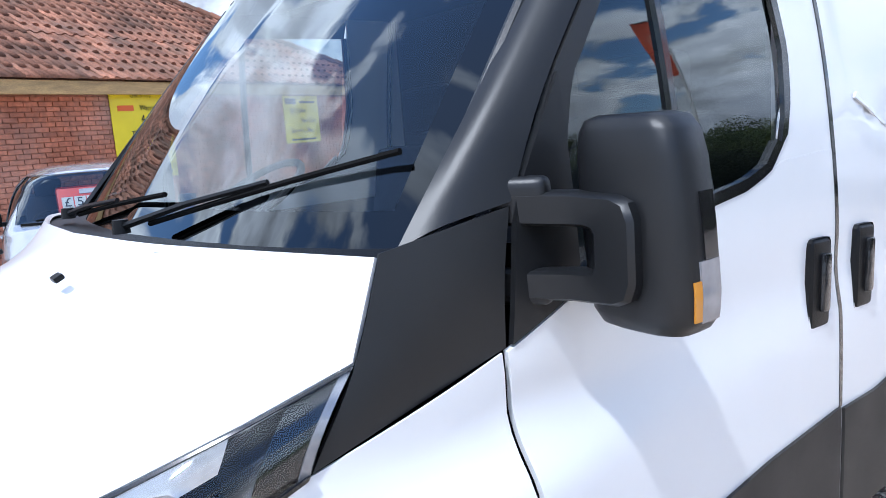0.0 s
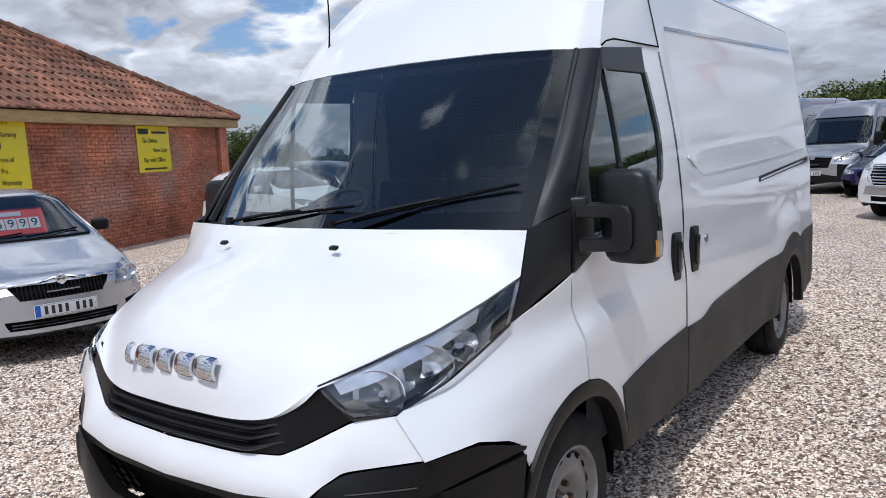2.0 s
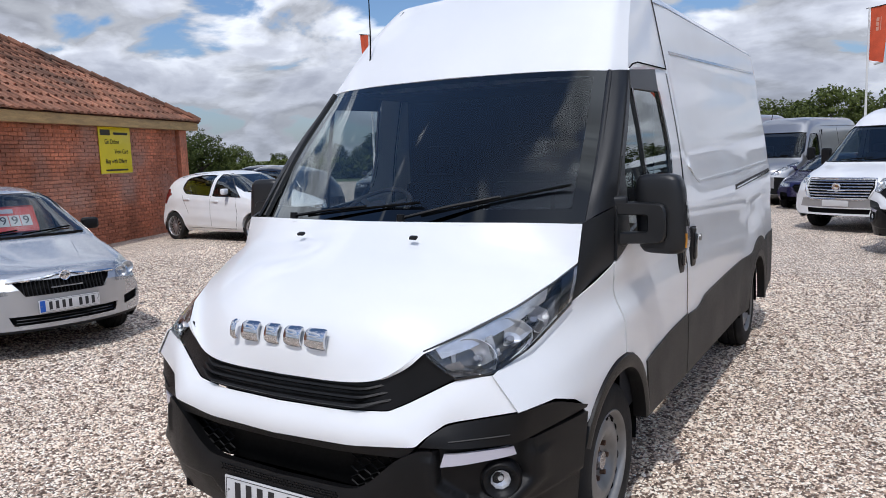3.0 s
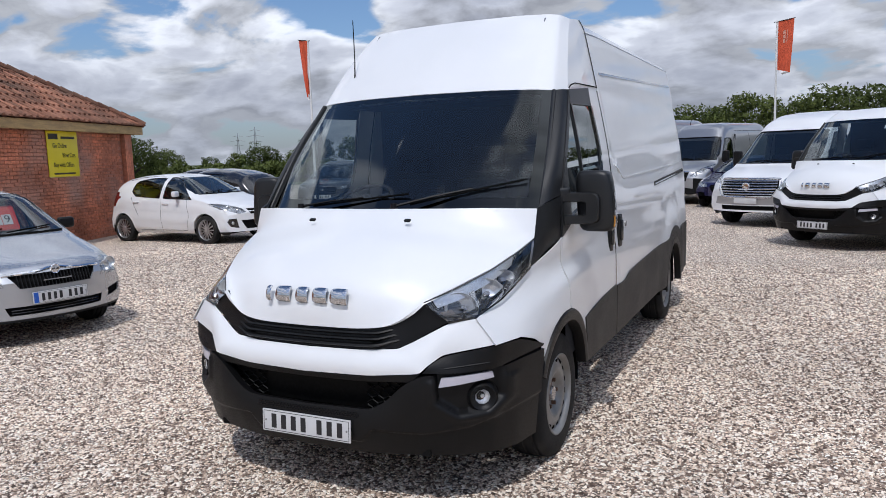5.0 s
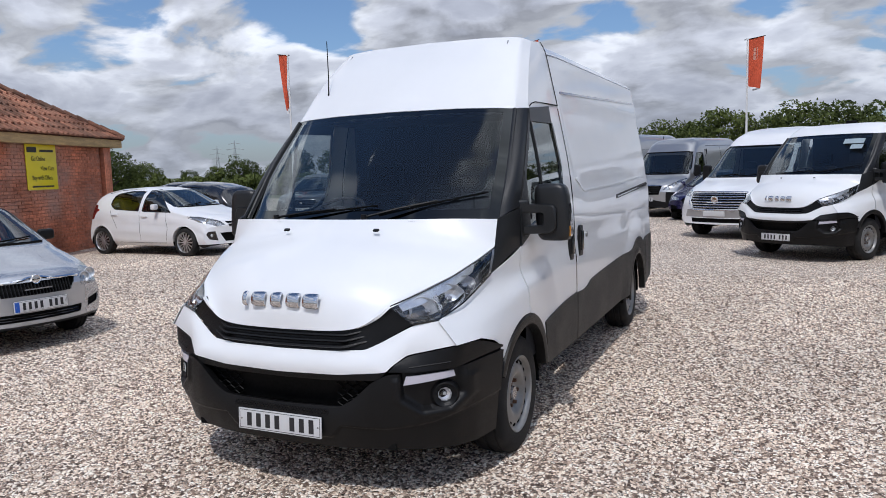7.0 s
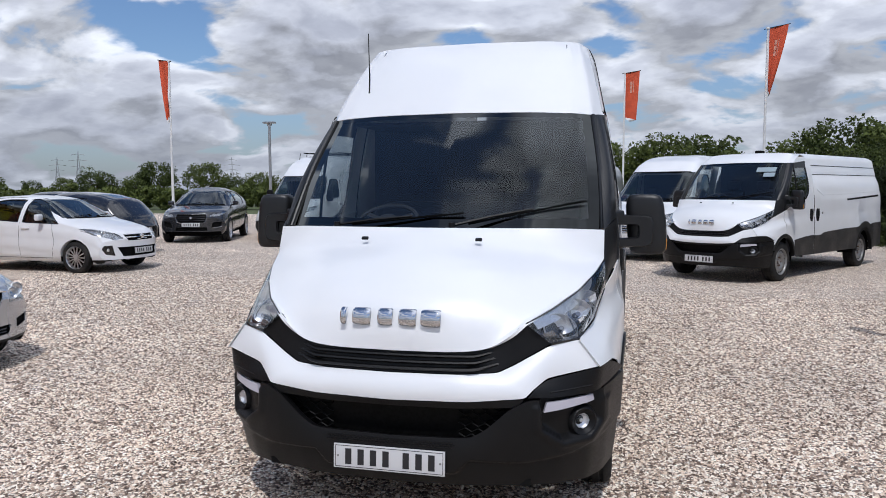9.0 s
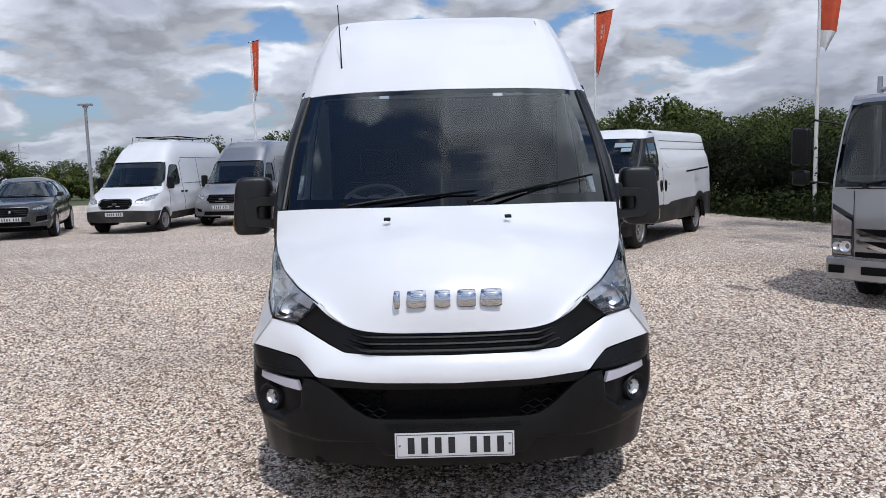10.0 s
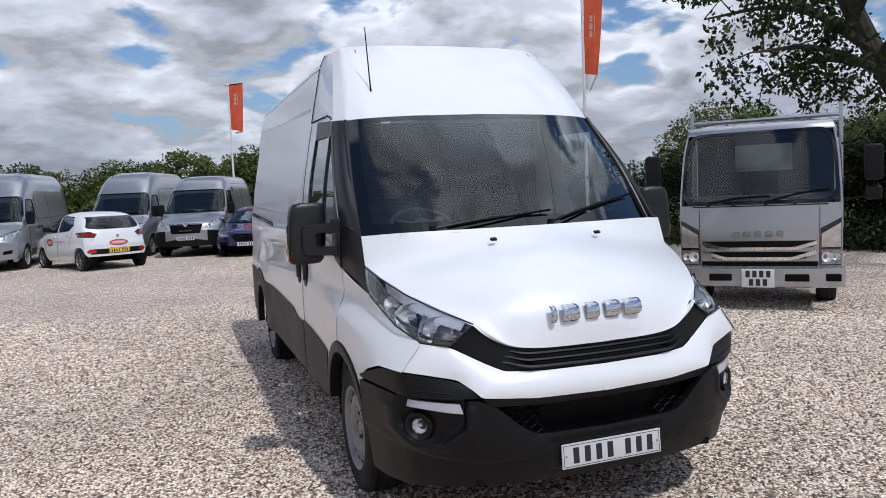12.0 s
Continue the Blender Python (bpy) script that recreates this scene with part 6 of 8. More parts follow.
def car(at, label, spec):
    """A passenger car: lofted body, cut panes and lamps, wheels and cabin."""
    g = spec.get
    c = thing("car", at, label, "car")
    B = Body(c, spec)
    paint = B.paint = spec["paint"]
    wr, ax = spec["wr"], spec["ax"]
    B.arches(ax, wr, g("arch_mat"))
    dark = g("glass", M_glass_side)
    B.panel("windscreen", "front", spec["screen"], M_glass, shadow=False, depth=0.006, label="raked tinted windscreen")
    for nm, poly in spec["panes"]:
        B.panel(nm, "side", poly, dark, (1, -1), depth=0.008, shadow=False)
        B.line("side", list(poly) + [poly[0]], "pane_seal", 0.008, M_gloss)
    if g("rear_screen"):
        B.panel("rear_window", "rear", spec["rear_screen"], dark, shadow=False, depth=0.006)
    for poly, bowls in g("lamps", ()):
        B.lamp("front", poly, bowls=bowls)
    for poly in g("tail_lamps", ()):
        B.lamp("rear", poly, "tail_lamp", lens=M_taillens, back=M_tailred)
    for nm, proj, poly, mat, sides, depth in g("panels", ()):
        B.panel(nm, proj, poly, mat, sides, depth)
    if g("bonnet"):
        B.panel("bonnet", "top", spec["bonnet"], paint)
    for poly in g("doors", ()):
        B.panel("door", "side", poly, paint, (1, -1))
    for pts in g("gaps", ()):
        B.line("side", pts)
    for y, z in g("handles", ()):
        for s in (1, -1):
            part("door_handle", box((0.03, 0.19, 0.036), B.at("side", y, z, s, 0.012), 0.012, seg=2), g("handle_mat", paint), c)
    for s in (1, -1):
        y, z = spec["mirror"]
        door_mirror(c, B.at("side", y, z - 0.08, s), s, g("mirror_mat", paint), (0.18, 0.10, 0.125))
        for a in ax:
            if g("steel"):
                steel_wheel(c, s * (B.hw - 0.115), a, wr - 0.002, wr, s)
            else:
                spoke_wheel(c, s * (B.hw - 0.10), a, wr, s, g("spokes", 9), g("rim"))
    y0, y1, belt, r0, r1 = spec["cabin"]
    B.inside(y0, y1, belt, r0, r1, [(x, y) for x in (-0.36, 0.36) for y in spec["seats"]])
    if g("wipers", True):
        z = min(q[1] for q in spec["screen"])
        for x0, x1 in ((-0.50, 0.0), (0.02, 0.52)):
            part("wiper", tube([B.at("front", abs(x), zz, 1 if x >= 0 else -1, 0.012) for x, zz in ((x0, z + 0.012), ((x0 + x1) / 2, z + 0.03), (x1, z + 0.05))], 0.008, 5), M_under, c)
        part("scuttle", tube([B.at("front", abs(u), z - 0.008, 1 if u >= 0 else -1, 0.002) for u in np.linspace(-B.hw * 0.76, B.hw * 0.76, 15)], 0.016, 5), M_under, c)
    part("underside", box((B.hw * 1.45, B.L - 1.0, 0.16), (0, B.L / 2, 0.28), 0.03), M_under, c)
    B.shell("body", paint)
    return c, B


M_taillens = glass("tail_lens", (0.75, 0.05, 0.06), 0.9, 0.02, 0.05)
HATCH_SILL = ((0, 0.27), (0.05, 0.21), (0.2, 0.18), (0.5, 0.18), (0.9, 0.22), (3.4, 0.22), (3.8, 0.28))


def decal(body, proj, cx, cz, rx, rz, mat, out=0.004, sides=(1,), name="decal"):
    """A thin oval sticker laid on the skin."""
    for s in sides:
        rows = [[body.at(proj, cx + rx * k * math.cos(q), cz + rz * k * math.sin(q), s, out) for q in np.linspace(0, 2 * math.pi, 25)[:-1]] for k in (1.0, 0.66, 0.33, 0.02)]
        part(name, grid(rows, True), mat, body.parent)


def strip(body, proj, pts, r, mat, name="trim_strip", out=0.003, sides=(1, -1)):
    for s in sides:
        part(name, tube([body.at(proj, *p, s, out) for p in curve_pts([(*q, 0) for q in pts], 14) for p in [(p.x, p.y)]], r, 5), mat, body.parent)


# silver hatchback with a price board, nose to the yard
skoda, sk = car(pose(-4.33, 1.96, 0, 0, 0, 79), "silver five-door hatchback with a red price board", dict(
    L=3.99, W=1.64, paint=M_silver, nose_round=0.34, power=4.2,
    top=((0, 0.60), (0.03, 0.695), (0.10, 0.765), (0.30, 0.825), (0.70, 0.92), (0.98, 0.985), (1.06, 1.02), (1.70, 1.43), (2.10, 1.49), (2.60, 1.50), (3.30, 1.46), (3.60, 1.38), (3.84, 1.05), (3.95, 0.80), (3.99, 0.55)),
    shoulder=((0, 0.55), (0.10, 0.68), (0.30, 0.75), (0.70, 0.84), (1.10, 0.91), (2.0, 0.95), (3.3, 0.99), (3.7, 0.98), (3.9, 0.80), (3.99, 0.50)), sill=HATCH_SILL,
    wr=0.30, ax=(0.84, 3.30), steel=True, mirror=(1.52, 1.05), mirror_mat=M_trim, fold=((0.9, 0.62, 3.2, 0.70, 0.010),),
    screen=((-0.67, 1.015), (0.67, 1.015), (0.64, 1.15), (0.545, 1.42), (-0.545, 1.42), (-0.64, 1.15)),
    panes=(("front_pane", ((1.22, 0.95), (2.10, 0.965), (2.08, 1.41), (1.90, 1.41), (1.70, 1.34))), ("rear_pane", ((2.20, 0.99), (2.95, 1.01), (3.05, 1.16), (2.95, 1.37), (2.18, 1.40)))),
    rear_screen=((-0.52, 1.06), (0.52, 1.06), (0.50, 1.36), (-0.50, 1.36)),
    lamps=((((0.46, 0.60), (0.68, 0.585), (0.79, 0.66), (0.80, 0.78), (0.72, 0.80), (0.52, 0.755)), ((0.58, 0.67, 0.055), (0.70, 0.69, 0.060))),),
    panels=(("grille", "front", ((-0.34, 0.575), (0.34, 0.575), (0.42, 0.70), (-0.42, 0.70)), M_under, (1,), 0.03), ("lower_intake", "front", ((-0.44, 0.325), (0.44, 0.325), (0.47, 0.405), (-0.47, 0.405)), M_under, (1,), 0.03),
            ("side_intake", "front", ((0.56, 0.36), (0.73, 0.39), (0.75, 0.47), (0.56, 0.44)), M_under, (1, -1), 0.02), ("lower_lip", "front", ((-0.9, 0.20), (0.9, 0.20), (0.9, 0.285), (-0.9, 0.285)), M_trim, (1,), 0.0)),
    bonnet=((-0.66, 0.98), (0.66, 0.98), (0.64, 0.5), (0.46, 0.16), (-0.46, 0.16), (-0.64, 0.5)),
    gaps=(((1.38, 0.30), (1.30, 0.62), (1.34, 0.94)), ((2.15, 0.28), (2.15, 0.97)), ((2.85, 0.62), (3.05, 0.99)), ((1.38, 0.30), (2.85, 0.30))), handles=((1.95, 0.86), (2.85, 0.88)),
    cabin=(1.15, 3.45, 0.98, 1.75, 3.4), seats=(2.05, 2.95)))
for k in range(22):
    u = -0.36 + 0.72 * (k + 0.5) / 22
    part("grille_bar", tube([sk.at("front", abs(u), z, 1 if u > 0 else -1, -0.008) for z in (0.58, 0.698)], 0.006, 4), M_trim, skoda)
part("grille_chrome", tube([sk.at("front", abs(u), z, 1 if u > 0 else -1, 0.004) for u, z in ((-0.46, 0.702), (-0.36, 0.708), (-0.22, 0.712), (-0.12, 0.722), (-0.06, 0.736), (0.06, 0.736), (0.12, 0.722), (0.22, 0.712), (0.36, 0.708), (0.46, 0.702))], 0.015, 6), M_chrome, skoda, "chrome bow over the grille")
badge_disc(sk, 0.712, 0.048)
front_plate(sk, 0.478, True)
bars(sk, (0.345, 0.372), 0.42, M_gloss, 0.006, "intake_bar", -0.01)
for x in (-0.30, 0.30):
    part("bonnet_crease", tube([sk.at("front", abs(x) * k, z, 1 if x > 0 else -1, -0.001) for z, k in ((0.80, 0.75), (0.86, 1.0), (0.94, 1.3))], 0.004, 4), M_silver, skoda)
pb = thing("price_board", skoda.matrix_basis @ pose(0.0, 1.50, 1.16, 58, 0, 0), "red price board behind a windscreen", "price sign")
part("board", box((0.62, 0.30, 0.01), (0, 0, 0), 0.02), M_price, pb)
for i, ch in enumerate("£5999"):
    card = part("digit_card", box((0.098, 0.125, 0.004), (-0.22 + 0.108 * i, -0.02, 0.008)), M_plate_w, pb, smooth=False)
    lettering(ch, 0.13, 0.001, Matrix.Translation((-0.22 + 0.108 * i, -0.02, 0.0115)), M_ink, card, "digit")
part("plain_bar", box((0.22, 0.05, 0.003), (0, 0.095, 0.008)), M_drl, pb, smooth=False)

# white hatchback in front of the shed's far end
corsa, co = car(pose(-8.24, 9.80, 0, 0, 0, 88), "white five-door hatchback with alloy wheels", dict(
    L=4.0, W=1.74, paint=M_white2, nose_round=0.38, tail_round=0.26, power=4.0,
    top=((0, 0.60), (0.03, 0.72), (0.10, 0.80), (0.30, 0.875), (0.70, 0.965), (1.0, 1.025), (1.06, 1.05), (1.80, 1.425), (2.15, 1.475), (2.50, 1.49), (3.10, 1.465), (3.50, 1.41), (3.68, 1.33), (3.86, 1.02), (3.93, 0.92), (3.98, 0.72), (4.0, 0.55)),
    shoulder=((0, 0.55), (0.10, 0.70), (0.30, 0.78), (0.70, 0.86), (1.10, 0.915), (2.0, 0.955), (3.2, 1.02), (3.7, 1.03), (3.86, 0.92), (3.96, 0.70), (4.0, 0.50)), sill=HATCH_SILL,
    wr=0.31, ax=(0.86, 3.37), spokes=14, mirror=(1.62, 1.06), fold=((0.9, 0.36, 3.2, 0.50, 0.016), (1.2, 0.80, 3.3, 0.88, 0.010)),
    screen=((-0.70, 1.055), (0.70, 1.055), (0.68, 1.15), (0.575, 1.41), (-0.575, 1.41), (-0.68, 1.15)),
    panes=(("front_pane", ((1.25, 0.945), (2.10, 0.965), (2.07, 1.41), (1.92, 1.41), (1.74, 1.34))), ("rear_pane", ((2.21, 0.975), (2.96, 1.02), (3.10, 1.14), (3.02, 1.34), (2.64, 1.40), (2.18, 1.405)))),
    rear_screen=((-0.52, 1.04), (0.52, 1.04), (0.50, 1.32), (-0.50, 1.32)),
    lamps=((((0.44, 0.665), (0.60, 0.635), (0.80, 0.73), (0.84, 0.86), (0.74, 0.85), (0.50, 0.745)), ((0.57, 0.70, 0.05), (0.70, 0.765, 0.06))),),
    tail_lamps=(((0.60, 0.80), (0.82, 0.80), (0.82, 1.12), (0.66, 1.12)),),
    panels=(("grille", "front", ((-0.36, 0.62), (0.36, 0.62), (0.41, 0.735), (-0.41, 0.735)), M_under, (1,), 0.025), ("lower_intake", "front", ((-0.46, 0.32), (0.46, 0.32), (0.56, 0.50), (-0.56, 0.50)), M_under, (1,), 0.03),
            ("fog_surround", "front", ((0.60, 0.34), (0.74, 0.37), (0.79, 0.47), (0.76, 0.53), (0.64, 0.54)), M_gloss, (1, -1), 0.02), ("lower_lip", "front", ((-0.95, 0.19), (0.95, 0.19), (0.95, 0.265), (-0.95, 0.265)), M_trim, (1,), 0.0)),
    bonnet=((-0.70, 1.0), (0.70, 1.0), (0.68, 0.5), (0.46, 0.16), (-0.46, 0.16), (-0.68, 0.5)),
    gaps=(((1.40, 0.30), (1.32, 0.60), (1.40, 0.95)), ((2.15, 0.28), (2.16, 0.97)), ((2.86, 0.60), (3.08, 1.0)), ((1.40, 0.29), (2.84, 0.29))), handles=((2.0, 0.86), (2.92, 0.90)),
    cabin=(1.15, 3.4, 0.98, 1.8, 3.35), seats=(2.1, 2.95)))
bars(co, (0.68,), 0.39, M_chrome, 0.012, "grille_bar", 0.002)
badge_disc(co, 0.682, 0.055)
front_plate(co, 0.42)
for s in (1, -1):
    part("fog_lamp", lathe([(-0.01, 0.035), (0.004, 0.03), (0.006, 0.0)], 14), M_reflector, corsa, at=Matrix.Translation(co.at("front", 0.70, 0.45, s, -0.008)) @ pose(0, 0, 0, 0, 0, -90))
    part("roof_bar", tube([co.at("side", y, z, s, 0.001) for y, z in ((1.9, 1.425), (2.4, 1.447), (3.0, 1.42), (3.3, 1.36))], 0.007, 4), M_under, corsa)

# dark grey off-roader, two black cars and a blue saloon further back
SUV = dict(L=4.73, W=1.94, nose_round=0.36, tail_round=0.26,
    top=((0, 0.72), (0.03, 0.86), (0.10, 0.93), (0.40, 1.0), (1.0, 1.08), (1.22, 1.12), (2.0, 1.54), (2.45, 1.645), (2.9, 1.66), (3.6, 1.60), (4.15, 1.47), (4.42, 1.20), (4.62, 1.0), (4.73, 0.70)),
    shoulder=((0, 0.66), (0.10, 0.82), (0.5, 0.92), (1.2, 1.0), (3.0, 1.06), (4.2, 1.12), (4.55, 0.98), (4.73, 0.62)), sill=((0, 0.36), (0.08, 0.27), (0.3, 0.24), (1.2, 0.29), (4.3, 0.31), (4.73, 0.42)),
    wr=0.37, ax=(0.90, 3.77), spokes=7, mirror=(1.72, 1.16),
    screen=((-0.76, 1.125), (0.76, 1.125), (0.60, 1.545), (-0.60, 1.545)),
    panes=(("front_pane", ((1.62, 1.07), (2.42, 1.09), (2.40, 1.54), (2.22, 1.54))), ("rear_pane", ((2.52, 1.09), (3.55, 1.13), (3.72, 1.28), (3.4, 1.49), (2.50, 1.545)))),
    gaps=(((1.62, 0.36), (1.58, 1.05)), ((2.47, 0.36), (2.47, 1.06)), ((3.3, 0.70), (3.5, 1.1))), handles=((2.28, 0.96), (3.28, 1.0)), cabin=(1.4, 4.0, 1.08, 2.0, 3.9), seats=(2.4, 3.3))
fp, fb = car(pose(-11.35, 16.4, 0, 0, 0, 19), "dark grey off-road estate car on gravel", dict(SUV, paint=M_dark,
    lamps=((((0.52, 0.80), (0.72, 0.80), (0.90, 0.87), (0.90, 0.92), (0.54, 0.875)), ((0.62, 0.838, 0.03), (0.76, 0.855, 0.03))),),
    panels=(("grille", "front", ((-0.38, 0.62), (0.38, 0.62), (0.44, 0.80), (0.42, 0.86), (-0.42, 0.86), (-0.44, 0.80)), M_under, (1,), 0.03), ("side_vent", "front", ((0.56, 0.46), (0.82, 0.50), (0.84, 0.64), (0.60, 0.62)), M_under, (1, -1), 0.03), ("lower_intake", "front", ((-0.46, 0.38), (0.46, 0.38), (0.44, 0.48), (-0.44, 0.48)), M_under, (1,), 0.03))))
strip(fb, "front", ((0.0, 0.865), (0.25, 0.868), (0.42, 0.865), (0.445, 0.80), (0.38, 0.62), (0.0, 0.615)), 0.008, M_lamp_dark)
bars(fb, (0.68, 0.74, 0.80), 0.40, M_gloss, 0.006, "grille_bar", -0.012)
front_plate(fb, 0.555)
badge_disc(fb, 0.76, 0.035)
strip(fb, "front", ((0.58, 0.455), (0.70, 0.47), (0.84, 0.50)), 0.007, M_lamp_dark)
car(pose(-17.6, 15.2, 0, 0, 0, -86) @ Matrix.Diagonal((0.92, 0.92, 0.93, 1)), "black people carrier parked behind the white hatchback", dict(SUV, W=1.84, paint=M_black))
car(pose(-14.75, 13.1, 0, 0, 0, -90) @ Matrix.Diagonal((0.92, 0.90, 0.93, 1)), "black family hatchback seen over other cars", dict(SUV, W=1.85, paint=M_black))
bl, bb_ = car(pose(0.14, 18.8, 0, 0, 0, -14), "purple-blue saloon car between vans", dict(
    L=4.60, W=1.85, paint=M_bluep, nose_round=0.36, tail_round=0.25,
    top=((0, 0.56), (0.03, 0.66), (0.10, 0.72), (0.40, 0.79), (1.0, 0.90), (1.25, 0.96), (2.0, 1.32), (2.4, 1.40), (2.8, 1.415), (3.3, 1.34), (3.9, 1.08), (4.1, 1.04), (4.45, 1.0), (4.60, 0.60)),
    shoulder=((0, 0.50), (0.10, 0.64), (0.5, 0.74), (1.2, 0.86), (2.5, 0.92), (3.6, 0.97), (4.3, 0.94), (4.60, 0.52)), sill=((0, 0.36), (0.05, 0.26), (0.2, 0.20), (4.2, 0.22), (4.6, 0.36)),
    wr=0.33, ax=(0.86, 3.69), mirror=(1.62, 1.02), screen=((-0.72, 0.965), (0.72, 0.965), (0.55, 1.32), (-0.55, 1.32)),
    panes=(("front_pane", ((1.60, 0.93), (2.42, 0.95), (2.40, 1.31), (2.16, 1.31))), ("rear_pane", ((2.50, 0.95), (3.25, 0.98), (3.35, 1.07), (3.0, 1.27), (2.48, 1.32)))),
    lamps=((((0.48, 0.60), (0.70, 0.60), (0.86, 0.67), (0.86, 0.73), (0.50, 0.68)), ((0.60, 0.64, 0.03), (0.74, 0.66, 0.03))),),
    panels=(("grille", "front", ((-0.32, 0.46), (0.32, 0.46), (0.40, 0.60), (0.36, 0.66), (-0.36, 0.66), (-0.40, 0.60)), M_under, (1,), 0.03), ("side_vent", "front", ((0.52, 0.30), (0.76, 0.33), (0.78, 0.46), (0.56, 0.44)), M_under, (1, -1), 0.03)),
    gaps=(((1.6, 0.28), (1.56, 0.9)), ((2.45, 0.28), (2.45, 0.94))), cabin=(1.4, 3.4, 0.94, 2.0, 3.2), seats=(2.3, 3.0)))
front_plate(bb_, 0.385)
# white city car with its tail to the yard
i10, ib = car(pose(-3.10, 17.72, 0, 0, 0, 28) @ Matrix.Rotation(math.pi, 4, "Z") @ Matrix.Translation((0, -3.66, 0)), "white city car with red decals, tail outward", dict(
    L=3.66, W=1.66, paint=M_white2, nose_round=0.34, tail_round=0.24, power=4.4,
    top=((0, 0.56), (0.03, 0.68), (0.10, 0.74), (0.30, 0.82), (0.70, 0.93), (0.86, 0.98), (1.50, 1.41), (1.85, 1.48), (2.3, 1.50), (2.9, 1.475), (3.22, 1.43), (3.34, 1.36), (3.50, 1.08), (3.58, 0.95), (3.64, 0.80), (3.66, 0.55)),
    shoulder=((0, 0.50), (0.10, 0.65), (0.30, 0.74), (0.70, 0.84), (1.0, 0.91), (2.0, 0.97), (3.0, 1.04), (3.4, 1.04), (3.55, 0.92), (3.63, 0.74), (3.66, 0.50)), sill=((0, 0.36), (0.05, 0.27), (0.2, 0.21), (3.3, 0.22), (3.55, 0.30), (3.66, 0.38)),
    wr=0.29, ax=(0.78, 3.17), spokes=8, rim=M_steel, mirror=(1.38, 1.06), mirror_mat=M_trim, wipers=False,
    screen=((-0.68, 1.0), (0.68, 1.0), (0.54, 1.40), (-0.54, 1.40)),
    panes=(("front_pane", ((1.14, 0.96), (1.86, 0.985), (1.85, 1.40), (1.66, 1.40))), ("rear_pane", ((1.94, 0.99), (2.60, 1.03), (2.82, 1.16), (2.62, 1.375), (1.92, 1.405)))),
    rear_screen=((-0.68, 1.12), (-0.62, 1.07), (-0.45, 1.045), (0.45, 1.045), (0.62, 1.07), (0.68, 1.12), (0.58, 1.37), (-0.58, 1.37)),
    tail_lamps=(((0.48, 0.93), (0.56, 0.84), (0.80, 0.86), (0.80, 0.99), (0.62, 1.0)),),
    panels=(("lower_panel", "rear", ((-0.66, 0.43), (0.66, 0.43), (0.70, 0.56), (-0.70, 0.56)), M_trim, (1,), 0.008),),
    gaps=(((1.16, 0.28), (1.10, 0.6), (1.14, 0.94)), ((1.90, 0.28), (1.90, 0.97)), ((2.62, 0.62), (2.84, 1.02))), handles=((1.74, 0.87), (2.60, 0.92)),
    cabin=(0.98, 3.2, 1.0, 1.5, 3.15), seats=(1.8, 2.6)))
p = ib.at("rear", 0, 0.50)
number_plate(i10, pose(0, p.y + 0.012, 0.50, 0, 0, 180), True, False)
for s in (1, -1):
    decal(ib, "rear", 0.64, 0.50, 0.10, 0.045, M_tailred, 0.008, (s,), "reflector")
decal(ib, "rear", 0.0, 0.70, 0.24, 0.075, M_decal, 0.004)
decal(ib, "rear", 0.0, 0.70, 0.20, 0.040, M_flagpink, 0.006, name="decal_centre")
decal(ib, "side", 1.42, 0.72, 0.20, 0.10, M_decal, 0.004, (1, -1))
decal(ib, "side", 1.42, 0.72, 0.16, 0.045, M_flagpink, 0.006, (1, -1), "decal_centre")
strip(ib, "side", ((1.80, 0.74), (2.05, 0.75), (2.3, 0.755)), 0.010, M_decal, "plain_bar")
part("tailgate_seam", tube([ib.at("rear", abs(x), z, 1 if x > 0 else -1, 0.0) for x, z in ((-0.60, 1.02), (-0.62, 0.8), (-0.58, 0.60), (-0.2, 0.575), (0.2, 0.575), (0.58, 0.60), (0.62, 0.8), (0.60, 1.02))], 0.004, 4), M_under, i10)
part("rear_wiper", tube([ib.at("rear", x, z, 1, 0.015) for x, z in ((0.02, 1.07), (0.2, 1.10), (0.36, 1.14))], 0.008, 5), M_under, i10)
badge_disc(ib, 0.86, 0.045, "rear")


